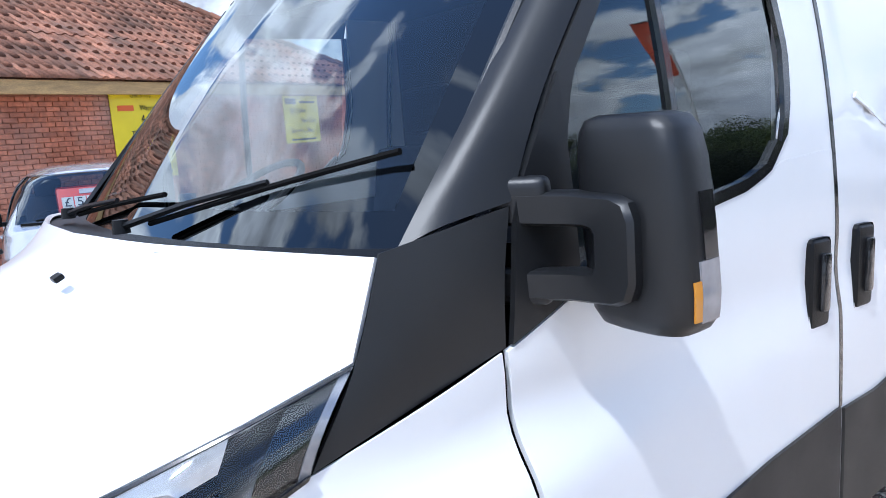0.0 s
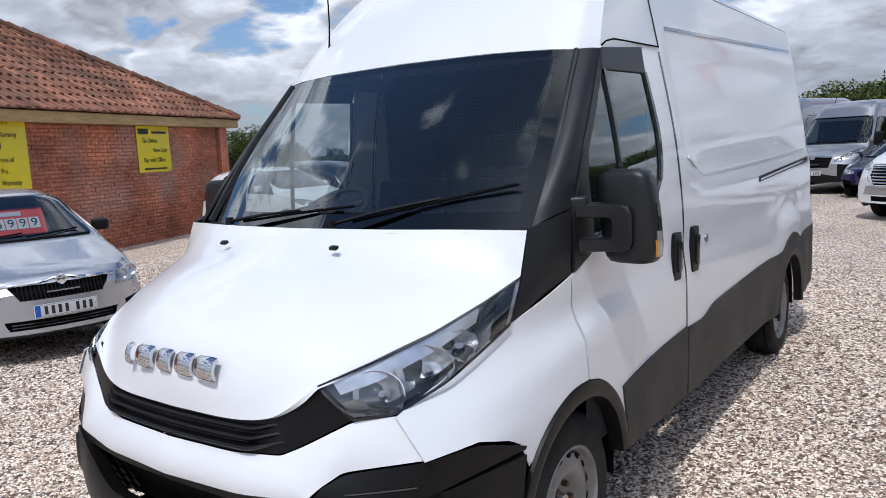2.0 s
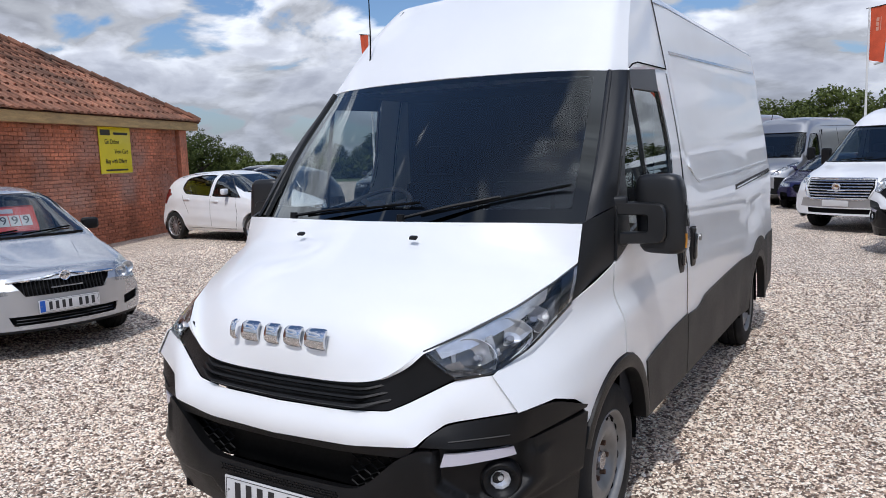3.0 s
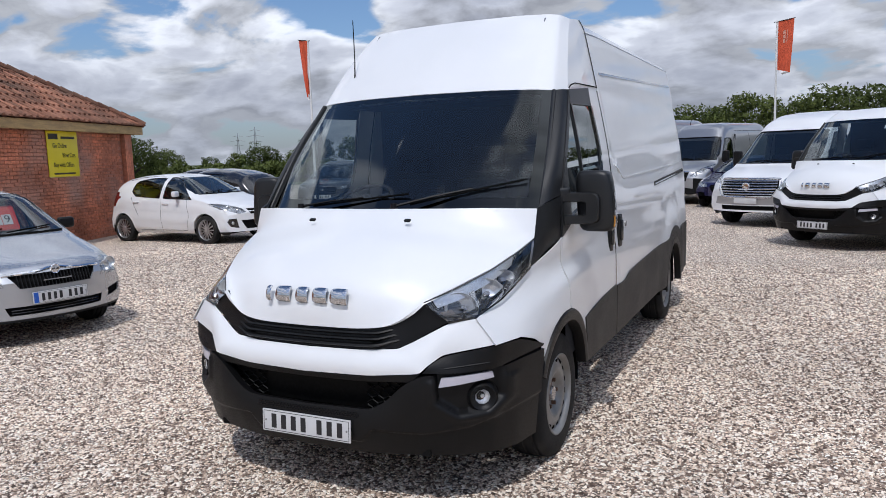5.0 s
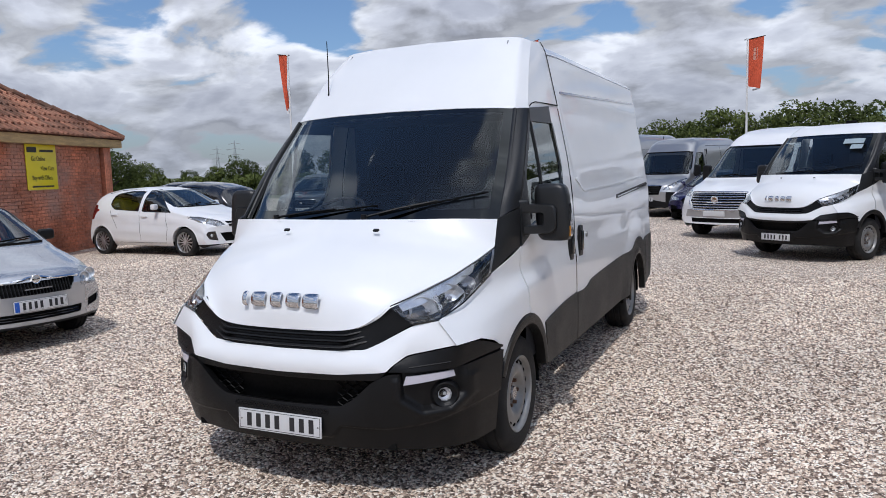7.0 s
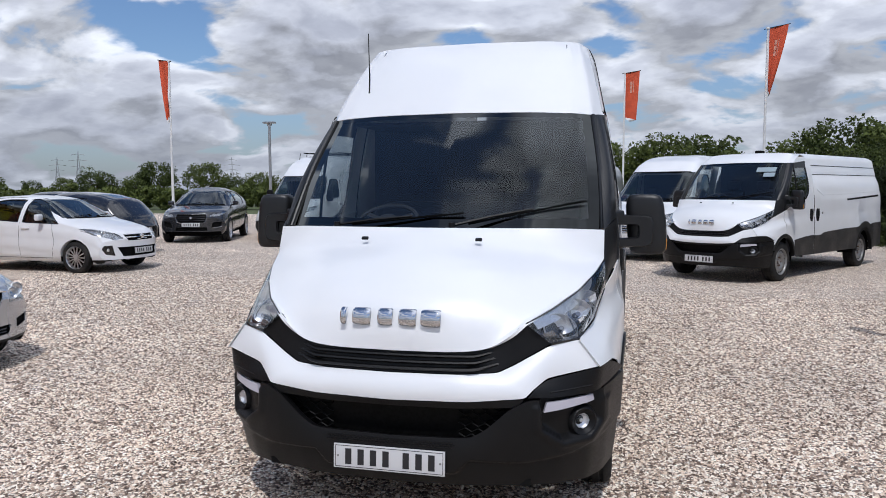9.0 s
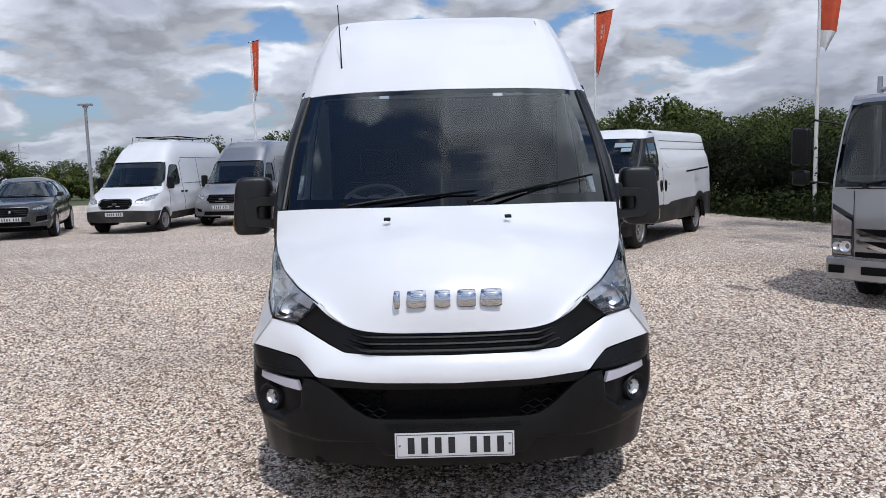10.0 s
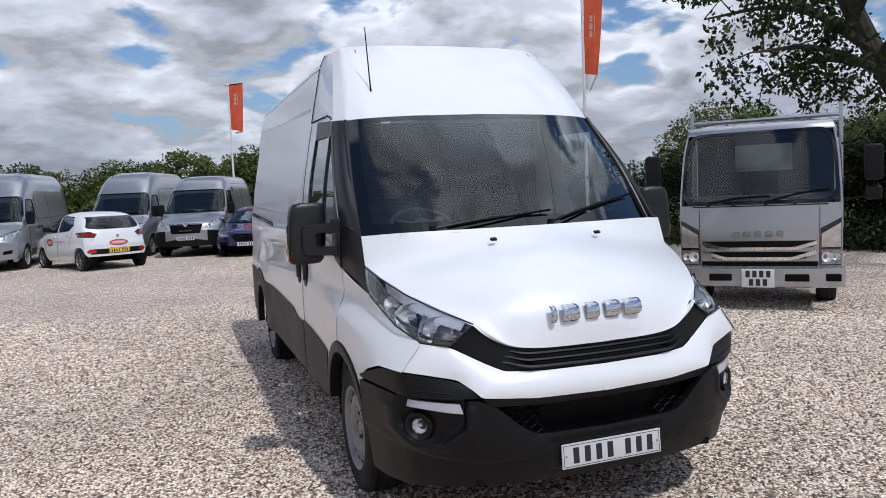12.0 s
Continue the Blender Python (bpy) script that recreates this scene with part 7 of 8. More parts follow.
def plain_van(at, label, spec):
    """A panel van with a short bonnet: lofted body, cut panes and lamps."""
    g = spec.get
    v = thing("panel_van", at, label, "van")
    B = Body(v, spec)
    paint = B.paint = spec["paint"]
    wr, ax, L, hw = 0.34, spec["ax"], B.L, B.hw
    B.arches(ax, wr, g("arch_mat"), 0.06)
    B.panel("windscreen", "front", spec["screen"], M_glass, shadow=False, depth=0.006, label="large dark windscreen")
    q = list(spec["screen"])
    B.line("front", q + [q[0]], "screen_seal", 0.014, M_trim, (1,))
    B.panel("door_pane", "side", spec["pane"], M_glass_side, (1, -1), 0.008, shadow=False)
    q = list(spec["pane"])
    B.line("side", q + [q[0]], "pane_seal", 0.012, M_gloss)
    for poly, bowls in g("lamps", ()):
        B.lamp("front", poly, bowls=bowls)
    for nm, proj, poly, mat, sides, depth in g("panels", ()):
        B.panel(nm, proj, poly, mat, sides, depth)
    if g("bonnet"):
        B.panel("bonnet", "top", spec["bonnet"], paint)
    yd = spec["door"]
    zt = spec["pane"][-2][1] + 0.10
    for pts in (((yd - 1.02, 0.62), (yd - 0.98, 1.18)), ((yd, 0.44), (yd, zt)), ((yd + 1.30, 0.44), (yd + 1.28, zt + 0.1))):
        B.line("side", pts, "door_gap", 0.006)
    B.line("side", ((yd + 0.1, 1.36), (L - 0.3, 1.40)), "body_crease", 0.007, M_clad)
    B.line("side", ((yd + 0.15, zt + 0.12), (L - 0.3, zt + 0.14)), "upper_crease", 0.007, M_clad)
    B.line("side", ((yd + 1.4, 1.20), (L - 0.4, 1.22)), "door_rail", 0.014, M_clad)
    B.panel("sill_trim", "side", ((ax[0] + wr + 0.10, 0.30), (ax[1] - wr - 0.10, 0.30), (ax[1] - wr - 0.10, 0.58), (ax[0] + wr + 0.10, 0.54)), M_clad, (1, -1))
    for s in (1, -1):
        for y in (yd - 0.14, yd + 0.14):
            part("door_handle", box((0.03, 0.15, 0.06), B.at("side", y, 1.12, s, 0.008), 0.012), M_trim, v)
        p = B.at("side", spec["pane"][0][0] + 0.02, 1.36, s)
        mr = part("door_mirror", box((0.19, 0.14, 0.36), (0, 0, 0), 0.055, seg=3), M_trim, v, at=pose(p.x + s * 0.14, p.y, 1.40, 0, 0, s * -8))
        part("mirror_arm", box((0.16, 0.07, 0.12), (-s * 0.10, 0.02, -0.10), 0.025), M_trim, mr)
        for a in ax:
            steel_wheel(v, s * (hw - 0.13), a, wr, wr + 0.002, s, g("rim"), 12)
    if g("rear_seam", True):
        part("rear_door_seam", tube([B.at("rear", 0.003, z, 1, 0.001) for z in (0.6, 1.2, 1.8, 2.2)], 0.006, 4), M_under, v)
    y0 = spec["cowl"]
    B.inside(y0, yd + 0.1, 1.24, yd - 0.9, yd + 0.1, [(-0.48, yd - 0.35), (0.12, yd - 0.35), (0.50, yd - 0.35)])
    part("bulkhead", box((hw * 1.72, 0.03, 1.75), (0, yd + 0.12, 1.20)), M_cabin, v)
    z = min(q_[1] for q_ in spec["screen"])
    for x0, x1 in ((-0.55, 0.10), (0.10, 0.66)):
        part("wiper", tube([B.at("front", abs(x), zz, 1 if x >= 0 else -1, 0.016) for x, zz in ((x0, z + 0.015), ((x0 + x1) / 2, z + 0.045), (x1, z + 0.06))], 0.011, 5), M_under, v)
    part("aerial", tube([(-0.5, yd - 0.1, even_profile(spec["top"], yd - 0.1) - 0.02), (-0.5, yd, even_profile(spec["top"], yd) + 0.16)], 0.009, 5), M_under, v)
    part("underside", box((hw * 1.45, L - 1.0, 0.2), (0, L / 2, 0.42), 0.03), M_under, v)
    B.shell("body", paint)
    return v, B


HEX = ((-0.38, 0.72), (0.38, 0.72), (0.48, 0.84), (0.42, 0.97), (-0.42, 0.97), (-0.48, 0.84))
TRANSIT = dict(
    L=5.98, W=2.06, nose_round=0.34, tail_round=0.05, power=6.0, tumble=0.16, cowl=0.88, door=2.32, ax=(0.97, 4.27),
    top=((0, 0.72), (0.03, 0.90), (0.12, 0.99), (0.40, 1.11), (0.78, 1.25), (0.86, 1.29), (1.52, 1.99), (1.72, 2.22), (2.0, 2.46), (2.35, 2.63), (2.9, 2.71), (5.7, 2.72), (5.92, 2.68), (5.98, 2.60)),
    shoulder=((0, 0.66), (0.05, 0.80), (0.2, 0.92), (0.6, 1.09), (1.0, 1.19), (1.6, 1.26), (5.98, 1.30)), sill=((0, 0.34), (0.06, 0.26), (0.2, 0.235), (0.6, 0.30), (1.4, 0.36), (5.6, 0.38), (5.98, 0.46)),
    screen=((-0.90, 1.305), (0.90, 1.305), (0.885, 1.50), (0.79, 2.0), (-0.79, 2.0), (-0.885, 1.50)),
    pane=((1.30, 1.30), (2.12, 1.34), (2.18, 1.42), (2.16, 1.92), (1.74, 1.92)),
    lamps=((((0.54, 0.865), (0.72, 0.84), (0.95, 0.97), (0.97, 1.11), (0.82, 1.06), (0.58, 0.955)), ((0.68, 0.92, 0.05), (0.82, 0.98, 0.055))),),
    bonnet=((-0.80, 0.90), (0.80, 0.90), (0.78, 0.5), (0.50, 0.17), (-0.50, 0.17), (-0.78, 0.5)))
INTAKE = ("lower_intake", "front", ((-0.60, 0.36), (0.60, 0.36), (0.56, 0.48), (-0.56, 0.48)), M_under, (1,), 0.03)
FOG = ("fog_pocket", "front", ((0.66, 0.46), (0.86, 0.48), (0.88, 0.58), (0.68, 0.55)), M_under, (1, -1), 0.02)
HEXG = ("grille", "front", HEX, M_under, (1,), 0.03)


def hex_front(B, frame_mat):
    strip(B, "front", ((-0.48, 0.84), (-0.42, 0.97), (0.0, 0.975), (0.42, 0.97), (0.48, 0.84)), 0.013, frame_mat, "grille_frame", sides=(1,))
    strip(B, "front", ((-0.48, 0.84), (-0.38, 0.72), (0.0, 0.715), (0.38, 0.72), (0.48, 0.84)), 0.013, frame_mat, "grille_frame", sides=(1,))
    bars(B, (0.765, 0.815, 0.865, 0.915), 0.40, M_trim, 0.010, "grille_bar", -0.012)
    badge = B.at("front", 0, 0.85, 1, 0.0)
    part("badge", cyl(0.075, 0.07, 0.02, Matrix.Translation(badge) @ Matrix.Diagonal((1, 1, 0.5, 1)) @ pose(0, 0, 0, 90, 0, 0), 20), M_lamp_dark, B.parent)


v, vb = plain_van(pose(-9.1, 17.5, 0, 0, 0, -5), "white high-roof panel van with a black bumper", dict(TRANSIT, paint=M_white2,
    panels=(HEXG, ("black_bumper", "front", ((-1.1, 0.22), (1.1, 0.22), (1.1, 0.62), (0.5, 0.66), (-0.5, 0.66), (-1.1, 0.62)), M_clad, (1,), 0.0), ("bumper_side", "side", ((0.1, 0.22), (0.60, 0.22), (0.60, 0.62), (0.1, 0.62)), M_clad, (1, -1), 0.0))))
hex_front(vb, M_trim)
front_plate(vb, 0.56)
for y in (3.0, 4.0, 5.0):
    part("rack_bar", tube([(-0.66, y, 2.70), (-0.64, y, 2.80), (0.64, y, 2.80), (0.66, y, 2.70)], 0.018, 6), M_under, v)
for x in (-0.64, 0.64):
    part("rack_rail", tube([(x, 2.8, 2.805), (x, 5.2, 2.805)], 0.018, 6), M_under, v)
v, vb = plain_van(pose(-6.70, 19.4, 0, 0, 0, -7), "silver high-roof panel van with alloy-grey bumper", dict(TRANSIT, paint=M_silver_van, rim=M_alloy, panels=(HEXG, INTAKE, FOG)))
hex_front(vb, M_lamp_dark)
front_plate(vb, 0.60)
v, vb = plain_van(pose(-3.65, 21.6, 0, 0, 0, -16), "silver high-roof panel van behind a city car", dict(TRANSIT, paint=M_silver_van, panels=(HEXG, INTAKE)))
hex_front(vb, M_lamp_dark)
v, vb = plain_van(pose(-1.45, 20.3, 0, 0, 0, -17), "silver medium-roof panel van with a dark bumper", dict(
    TRANSIT, L=5.55, W=2.06, paint=M_silver_van, cowl=0.92, door=2.42, ax=(0.97, 4.2), arch_mat=M_trim,
    top=((0, 0.72), (0.03, 0.92), (0.10, 1.02), (0.40, 1.14), (0.84, 1.27), (0.92, 1.31), (1.58, 2.0), (1.85, 2.28), (2.15, 2.41), (2.6, 2.455), (5.3, 2.47), (5.5, 2.42), (5.55, 2.34)),
    pane=((1.36, 1.30), (2.22, 1.33), (2.26, 1.40), (2.24, 1.96), (1.82, 1.96)),
    lamps=((((0.52, 0.86), (0.66, 0.83), (0.95, 1.08), (0.95, 1.19), (0.84, 1.15)), ((0.66, 0.92, 0.05), (0.80, 1.04, 0.055))),),
    panels=(("grille", "front", ((-0.42, 0.71), (0.42, 0.71), (0.48, 0.97), (-0.48, 0.97)), M_under, (1,), 0.03), ("dark_bumper", "front", ((-1.1, 0.22), (1.1, 0.22), (1.1, 0.80), (0.5, 0.69), (-0.5, 0.69), (-1.1, 0.80)), M_trim, (1,), 0.0), ("bumper_side", "side", ((0.1, 0.22), (0.60, 0.22), (0.60, 0.72), (0.1, 0.80)), M_trim, (1, -1), 0.0))))
strip(vb, "front", ((-0.50, 0.985), (-0.2, 0.99), (0.0, 0.975), (0.2, 0.99), (0.50, 0.985)), 0.014, M_chrome, "chrome_bar", sides=(1,))
bars(vb, (0.77, 0.83, 0.89), 0.44, M_trim, 0.009, "grille_bar", -0.012)
badge_disc(vb, 0.965, 0.065)
front_plate(vb, 0.57)
v, vb = plain_van(pose(1.05, 13.75, 0, 0, 0, -27), "white panel van with a wide chrome-barred grille", dict(
    TRANSIT, L=5.55, W=2.06, paint=M_white2, cowl=0.98, door=2.60, ax=(1.0, 4.25),
    top=((0, 0.72), (0.03, 0.93), (0.10, 1.02), (0.40, 1.12), (0.88, 1.25), (0.97, 1.29), (1.72, 1.98), (2.05, 2.24), (2.4, 2.36), (2.9, 2.41), (5.3, 2.42), (5.5, 2.38), (5.55, 2.30)),
    screen=((-0.89, 1.305), (0.89, 1.305), (0.875, 1.48), (0.78, 1.985), (-0.78, 1.985), (-0.875, 1.48)), pane=((1.44, 1.30), (2.36, 1.33), (2.42, 1.40), (2.40, 1.92), (1.95, 1.92)),
    lamps=((((0.68, 0.90), (0.92, 0.94), (0.95, 1.06), (0.86, 1.08), (0.70, 1.02)), ((0.80, 0.99, 0.04),)),),
    panels=(("grille", "front", ((-0.55, 0.66), (0.55, 0.66), (0.64, 0.84), (0.62, 1.0), (-0.62, 1.0), (-0.64, 0.84)), M_under, (1,), 0.03), ("lower_bumper", "front", ((-1.1, 0.22), (1.1, 0.22), (1.1, 0.40), (0.6, 0.36), (-0.6, 0.36), (-1.1, 0.40)), M_clad, (1,), 0.0), ("lower_intake", "front", ((-0.58, 0.37), (0.58, 0.37), (0.60, 0.46), (-0.60, 0.46)), M_under, (1,), 0.03), ("silver_apron", "front", ((-0.80, 0.48), (0.80, 0.48), (0.74, 0.64), (-0.74, 0.64)), M_silver_van, (1,), 0.0))))
for z in (0.70, 0.755, 0.81, 0.865, 0.92, 0.97):
    bars(vb, (z,), 0.55 + 0.3 * max(0, min(z - 0.66, 0.2)), M_barchrome, 0.013, "grille_bar", -0.004)
strip(vb, "front", ((0.0, 1.015), (0.40, 1.015), (0.64, 1.005), (0.665, 0.84), (0.57, 0.645), (0.0, 0.64)), 0.018, M_barchrome, "grille_frame")
badge_disc(vb, 0.85, 0.085)
part("plate_blank", box((0.50, 0.01, 0.11), (0, vb.at("front", 0, 0.56).y - 0.014, 0.56), 0.004), M_plate_w, v)
panel_van(pose(2.25, 10.32, 0, 0, 0, -34.7), False, "white low-roofed panel van with dark trim by the hedge")

# ---- forward-control tipper lorry ----
M_cornerlamp = shader("corner_lamp", (0.52, 0.47, 0.44), 0.15, 0.5, 0.6, var=0.2, var_scale=12)
M_cab = shader("silver_cab_paint", (0.43, 0.432, 0.445), 0.26, 0.7, 0.7, var=0.05, var_scale=2, dirt=(0.25, 0.24, 0.22), dirt_amount=0.15)


def lorry(at):
    t = thing("tipper_lorry", at, "silver forward-control tipper lorry facing the yard", "lorry")
    hw, zb, zr = 0.90, 0.92, 2.24

    def face(u, z, lift=0.0):
        y = 0.10 * abs(u) ** 3.2 + lerp_table([(0.4, 0.02), (0.90, 0.0), (1.30, 0.02), (2.2, 0.30), (2.3, 0.42)], z)
        k = lerp_table([(0.4, 0.985), (1.3, 1.0), (1.9, 0.97), (2.25, 0.90)], z)
        return Vector((u * hw * k, y - lift, z))

    def patch(name, lo, hi, mat, lift=0.005, rim=0.012, n=16, m=8, label=""):
        A, B = even([Vector((*p, 0)) for p in lo], n), even([Vector((*p, 0)) for p in hi], n)
        rows = [[face(a.x + (b.x - a.x) * j / (m - 1), a.y + (b.y - a.y) * j / (m - 1), lift) for a, b in zip(A, B)] for j in range(m)]
        return part(name, sheet(rows, rim, (0, -1, 0)), mat, t, label)

    us = [-1 + i / 12 for i in range(25)]
    part("cab_front_lower", sheet([[face(u, z) for u in us] for z in np.linspace(0.47, 1.28, 8)], 0.02, (0, -1, 0)), M_cab, t, "silver painted cab front", sharp=40)
    # windscreen with rounded corners and its black surround
    def loop(x0, x1, z0, z1, r, n=6):
        pts = []
        for cx, cz, a0 in ((x1 - r, z1 - r, 0), (x0 + r, z1 - r, 90), (x0 + r, z0 + r, 180), (x1 - r, z0 + r, 270)):
            pts += [(cx + r * math.cos(radians(a0 + 90 * k / n)), cz + r * math.sin(radians(a0 + 90 * k / n))) for k in range(n + 1)]
        out = []
        for (ax, az), (bx, bz) in zip(pts, pts[1:] + pts[:1]):
            cuts = max(1, int(math.hypot(bx - ax, bz - az) / 0.12))
            out += [(ax + (bx - ax) * k / cuts, az + (bz - az) * k / cuts) for k in range(cuts)]
        return out

    outer = loop(-0.975, 0.975, 1.29, 2.165, 0.17)
    inn = [(x * 0.955, 1.735 + (z - 1.735) * 0.915) for x, z in outer]
    bm = grid([[face(x, z, d) for x, z in q] for q, d in ((outer, 0.004), (outer, 0.016), (inn, 0.016), (inn, 0.0))], True)
    bmesh.ops.recalc_face_normals(bm, faces=bm.faces)
    part("screen_surround", bm, M_frit, t, sharp=40)
    sc = part("windscreen", grid([[face(x * k, 1.735 + (z - 1.735) * k, 0.010) for x, z in inn] for k in (1.0, 0.8, 0.6, 0.4, 0.2, 0.01)], True), M_glass, t, "dark glass windscreen")
    sc.visible_shadow = False
    # cab inside: dash, wheel, seats and a back wall with its window
    part("dashboard", box((1.66, 0.45, 0.34), (0, 0.38, 1.22), 0.08), M_cabin, t)
    sw = lathe([(0.014 * math.cos(a), 0.20 + 0.014 * math.sin(a)) for a in np.linspace(0, 2 * math.pi, 9)], 24)
    part("steering_wheel", sw, M_cabin, t, at=pose(-0.42, 0.62, 1.40, 0, 50, 90))
    for x in (-0.42, 0.42):
        part("seat", box((0.46, 0.15, 0.66), m=Matrix.Translation((x, 1.32, 1.34)) @ pose(0, 0, 0, -10, 0, 0), bevel=0.05), M_seat, t)
    for size, at_ in (((1.72, 0.03, 0.9), (0, 1.60, 1.24)), ((1.72, 0.03, 0.16), (0, 1.60, 2.13)), ((0.50, 0.03, 0.42), (-0.61, 1.60, 1.87)), ((0.50, 0.03, 0.42), (0.61, 1.60, 1.87))):
        part("cab_back", box(size, at_), M_cabin, t, smooth=False)
    part("cab_brow", sheet([[face(u, z) for u in us] for z in np.linspace(2.15, 2.25, 4)], 0.02, (0, -1, 0.3)), M_cab, t)
    roof = [[face(u, 2.25) + Vector((0, y, 0.06 * math.sin(min(y / 0.5, 1) * 1.57) - 0.06 * u ** 6)) for u in us] for y in (0, 0.1, 0.25, 0.5, 0.9, 1.25)]
    part("cab_roof", sheet(roof, 0.02, (0, 0, 1)), M_cab, t)
    for s in (1, -1):
        rows = [[face(s, z) + Vector((s * 0.004, 0, 0)), face(s, z) + Vector((s * 0.012, 0.25, 0)), face(s, z) + Vector((s * 0.012, 0.9, 0)), Vector((s * hw, 1.66, z))] for z in np.linspace(0.62, 2.25, 12)]
        part("cab_side", sheet(rows, 0.02, (s, 0, 0)), M_cab, t, sharp=40)
        rows = [[Vector((s * (0.922 - 0.03 * max(z - 1.3, 0)), y + 0.32 * max(z - 1.3, 0) * (y < 0.6), z)) for y in (0.42, 0.7, 1.1, 1.42)] for z in np.linspace(1.30, 1.95, 6)]
        part("door_window", sheet(rows, 0.0, (s, 0, 0)), M_darkglass, t)
        patch("lamp_surround", [(s * 0.748, 0.55), (s * 0.99, 0.55)], [(s * 0.748, 0.985), (s * 0.99, 1.105)], M_gloss, 0.006, 0.006, 8, 6)
        # lamps: tall indicator corner over a clear headlight
        for nm, z0, z1, mat in (("corner_lamp", 0.765, 0.945, M_cornerlamp), ("headlight", 0.565, 0.735, M_lamp_dark)):
            A = [(s * 0.76, z0), (s * 0.985, z0)]
            B = [(s * 0.76, z1 - (0.02 if nm == "corner_lamp" else 0)), (s * 0.985, z1 + (0.10 if nm == "corner_lamp" else 0))]
            patch(nm, A, B, mat, 0.010, 0.012, 8, 5)
        for x, z, r in ((0.825, 0.652, 0.060), (0.925, 0.652, 0.045)):
            p = face(s * x, z, 0.026)
            part("lamp_bowl", lathe([(-0.004, r), (0.004, r * 0.92), (-0.012, r * 0.6), (-0.018, 0.0)], 18), M_reflector, t, at=Matrix.Translation(p) @ pose(0, 0, 0, 0, 0, -90))
        patch("shut_line", [(s * 0.735, 0.53), (s * 0.742, 0.53)], [(s * 0.735, 1.24), (s * 0.742, 1.24)], M_under, 0.004, 0.0, 3, 6)
        # mirrors on long stalks
        mr = new("door_mirror")
        mr.parent = t
        part("mirror_housing", box((0.19, 0.12, 0.40), (s * 1.20, 0.02, 1.72), 0.05, seg=3), M_trim, mr)
        part("mirror_housing", box((0.17, 0.10, 0.16), (s * 1.20, 0.04, 1.38), 0.04, seg=3), M_trim, mr)
        part("mirror_stalk", tube([(s * 0.90, 0.30, 1.95), (s * 1.1, 0.12, 2.0), (s * 1.20, 0.06, 1.9), (s * 1.20, 0.06, 1.35), (s * 0.92, 0.28, 1.30)], 0.014, 6), M_trim, mr)
    patch("lower_gap", [(-0.72, 0.545), (0.72, 0.545)], [(-0.72, 0.60), (0.72, 0.60)], M_under, 0.006)
    patch("grille_upper", [(-0.66, 0.765), (0.66, 0.765)], [(-0.70, 0.845), (0.70, 0.845)], M_under, 0.006)
    patch("grille_lower", [(-0.58, 0.635), (0.58, 0.635)], [(-0.62, 0.715), (0.62, 0.715)], M_under, 0.006)
    for lo, hi in (([(-0.71, 0.80), (-0.45, 0.735), (0.45, 0.735), (0.71, 0.80)], [(-0.71, 0.845), (-0.44, 0.772), (0.44, 0.772), (0.71, 0.845)]), ([(-0.70, 0.69), (-0.42, 0.615), (0.42, 0.615), (0.70, 0.69)], [(-0.70, 0.735), (-0.41, 0.652), (0.41, 0.652), (0.70, 0.735)])):
        patch("chrome_bar", lo, hi, M_chrome, 0.016, 0.012, 24, 3, "polished grille bar")
    for k in range(5):
        part("badge_shape", box((0.075, 0.012, 0.06), (-0.24 + 0.12 * k, -0.004, 0.93), 0.012), M_steel, t)
    part("seam", tube([face(u, 1.265, 0.003) for u in us[2:-2]], 0.006, 4), M_under, t)
    # bumper
    rows = [[Vector((u * 0.92, 0.10 * abs(u) ** 3.2 + dy - 0.05, z)) for u in us] for z, dy in ((0.29, 0.06), (0.31, 0.0), (0.42, -0.005), (0.52, 0.0), (0.54, 0.06))]
    part("bumper", sheet(rows, 0.06, (0, -1, 0)), M_cab, t, "silver steel bumper", sharp=50)
    for s in (1, -1):
        for x, w in ((0.80, 0.16), (0.42, 0.26)):
            part("bumper_opening", box((w, 0.02, 0.085), (s * x, -0.05 + 0.10 * (x / 1.0) ** 3.2 - 0.006, 0.415), 0.012), M_under, t)
        part("fog_lamp", box((0.11, 0.02, 0.075), (s * 0.80, 0.005, 0.415), 0.012), M_lampglass, t)
    part("bumper_valance", box((1.6, 0.3, 0.16), (0, 0.25, 0.50)), M_under, t)
    number_plate(t, pose(0, -0.075, 0.41), blue=False, width=0.36, height=0.22, rows=2)
    # wipers
    for x0, x1 in ((-0.62, 0.15), (0.10, 0.86)):
        a, b = face(x0, 1.31, 0.03), face(x1, 1.44 if x0 > 0 else 1.38, 0.03)
        part("wiper", tube([a, a.lerp(b, 0.5) + Vector((0, 0, 0.02)), b], 0.012, 5), M_under, t)
        part("wiper_pivot", cyl(0.028, 0.022, 0.05, Matrix.Translation(face(x0, 1.285, 0.02)) @ pose(0, 0, 0, 90, 0, 0), 12), M_trim, t)
    part("panel_knob", cyl(0.022, 0.018, 0.04, Matrix.Translation(face(-0.30, 1.285, 0.02)) @ pose(0, 0, 0, 90, 0, 0), 12), M_trim, t)
    part("panel_knob", cyl(0.022, 0.018, 0.04, Matrix.Translation(face(0.45, 1.285, 0.02)) @ pose(0, 0, 0, 90, 0, 0), 12), M_trim, t)
    # body behind: bulkhead, tray and greedy boards
    part("headboard", box((1.92, 0.05, 0.98), (0, 1.80, 1.60), 0.01), M_galv, t, "steel headboard behind the cab")
    for s in (1, -1):
        part("board_post", box((0.05, 0.06, 1.68), (s * 0.95, 1.80, 1.72), 0.01), M_galv, t)
        part("side_board", box((0.04, 3.0, 0.42), (s * 0.95, 3.35, 1.18), 0.01), M_galv, t)
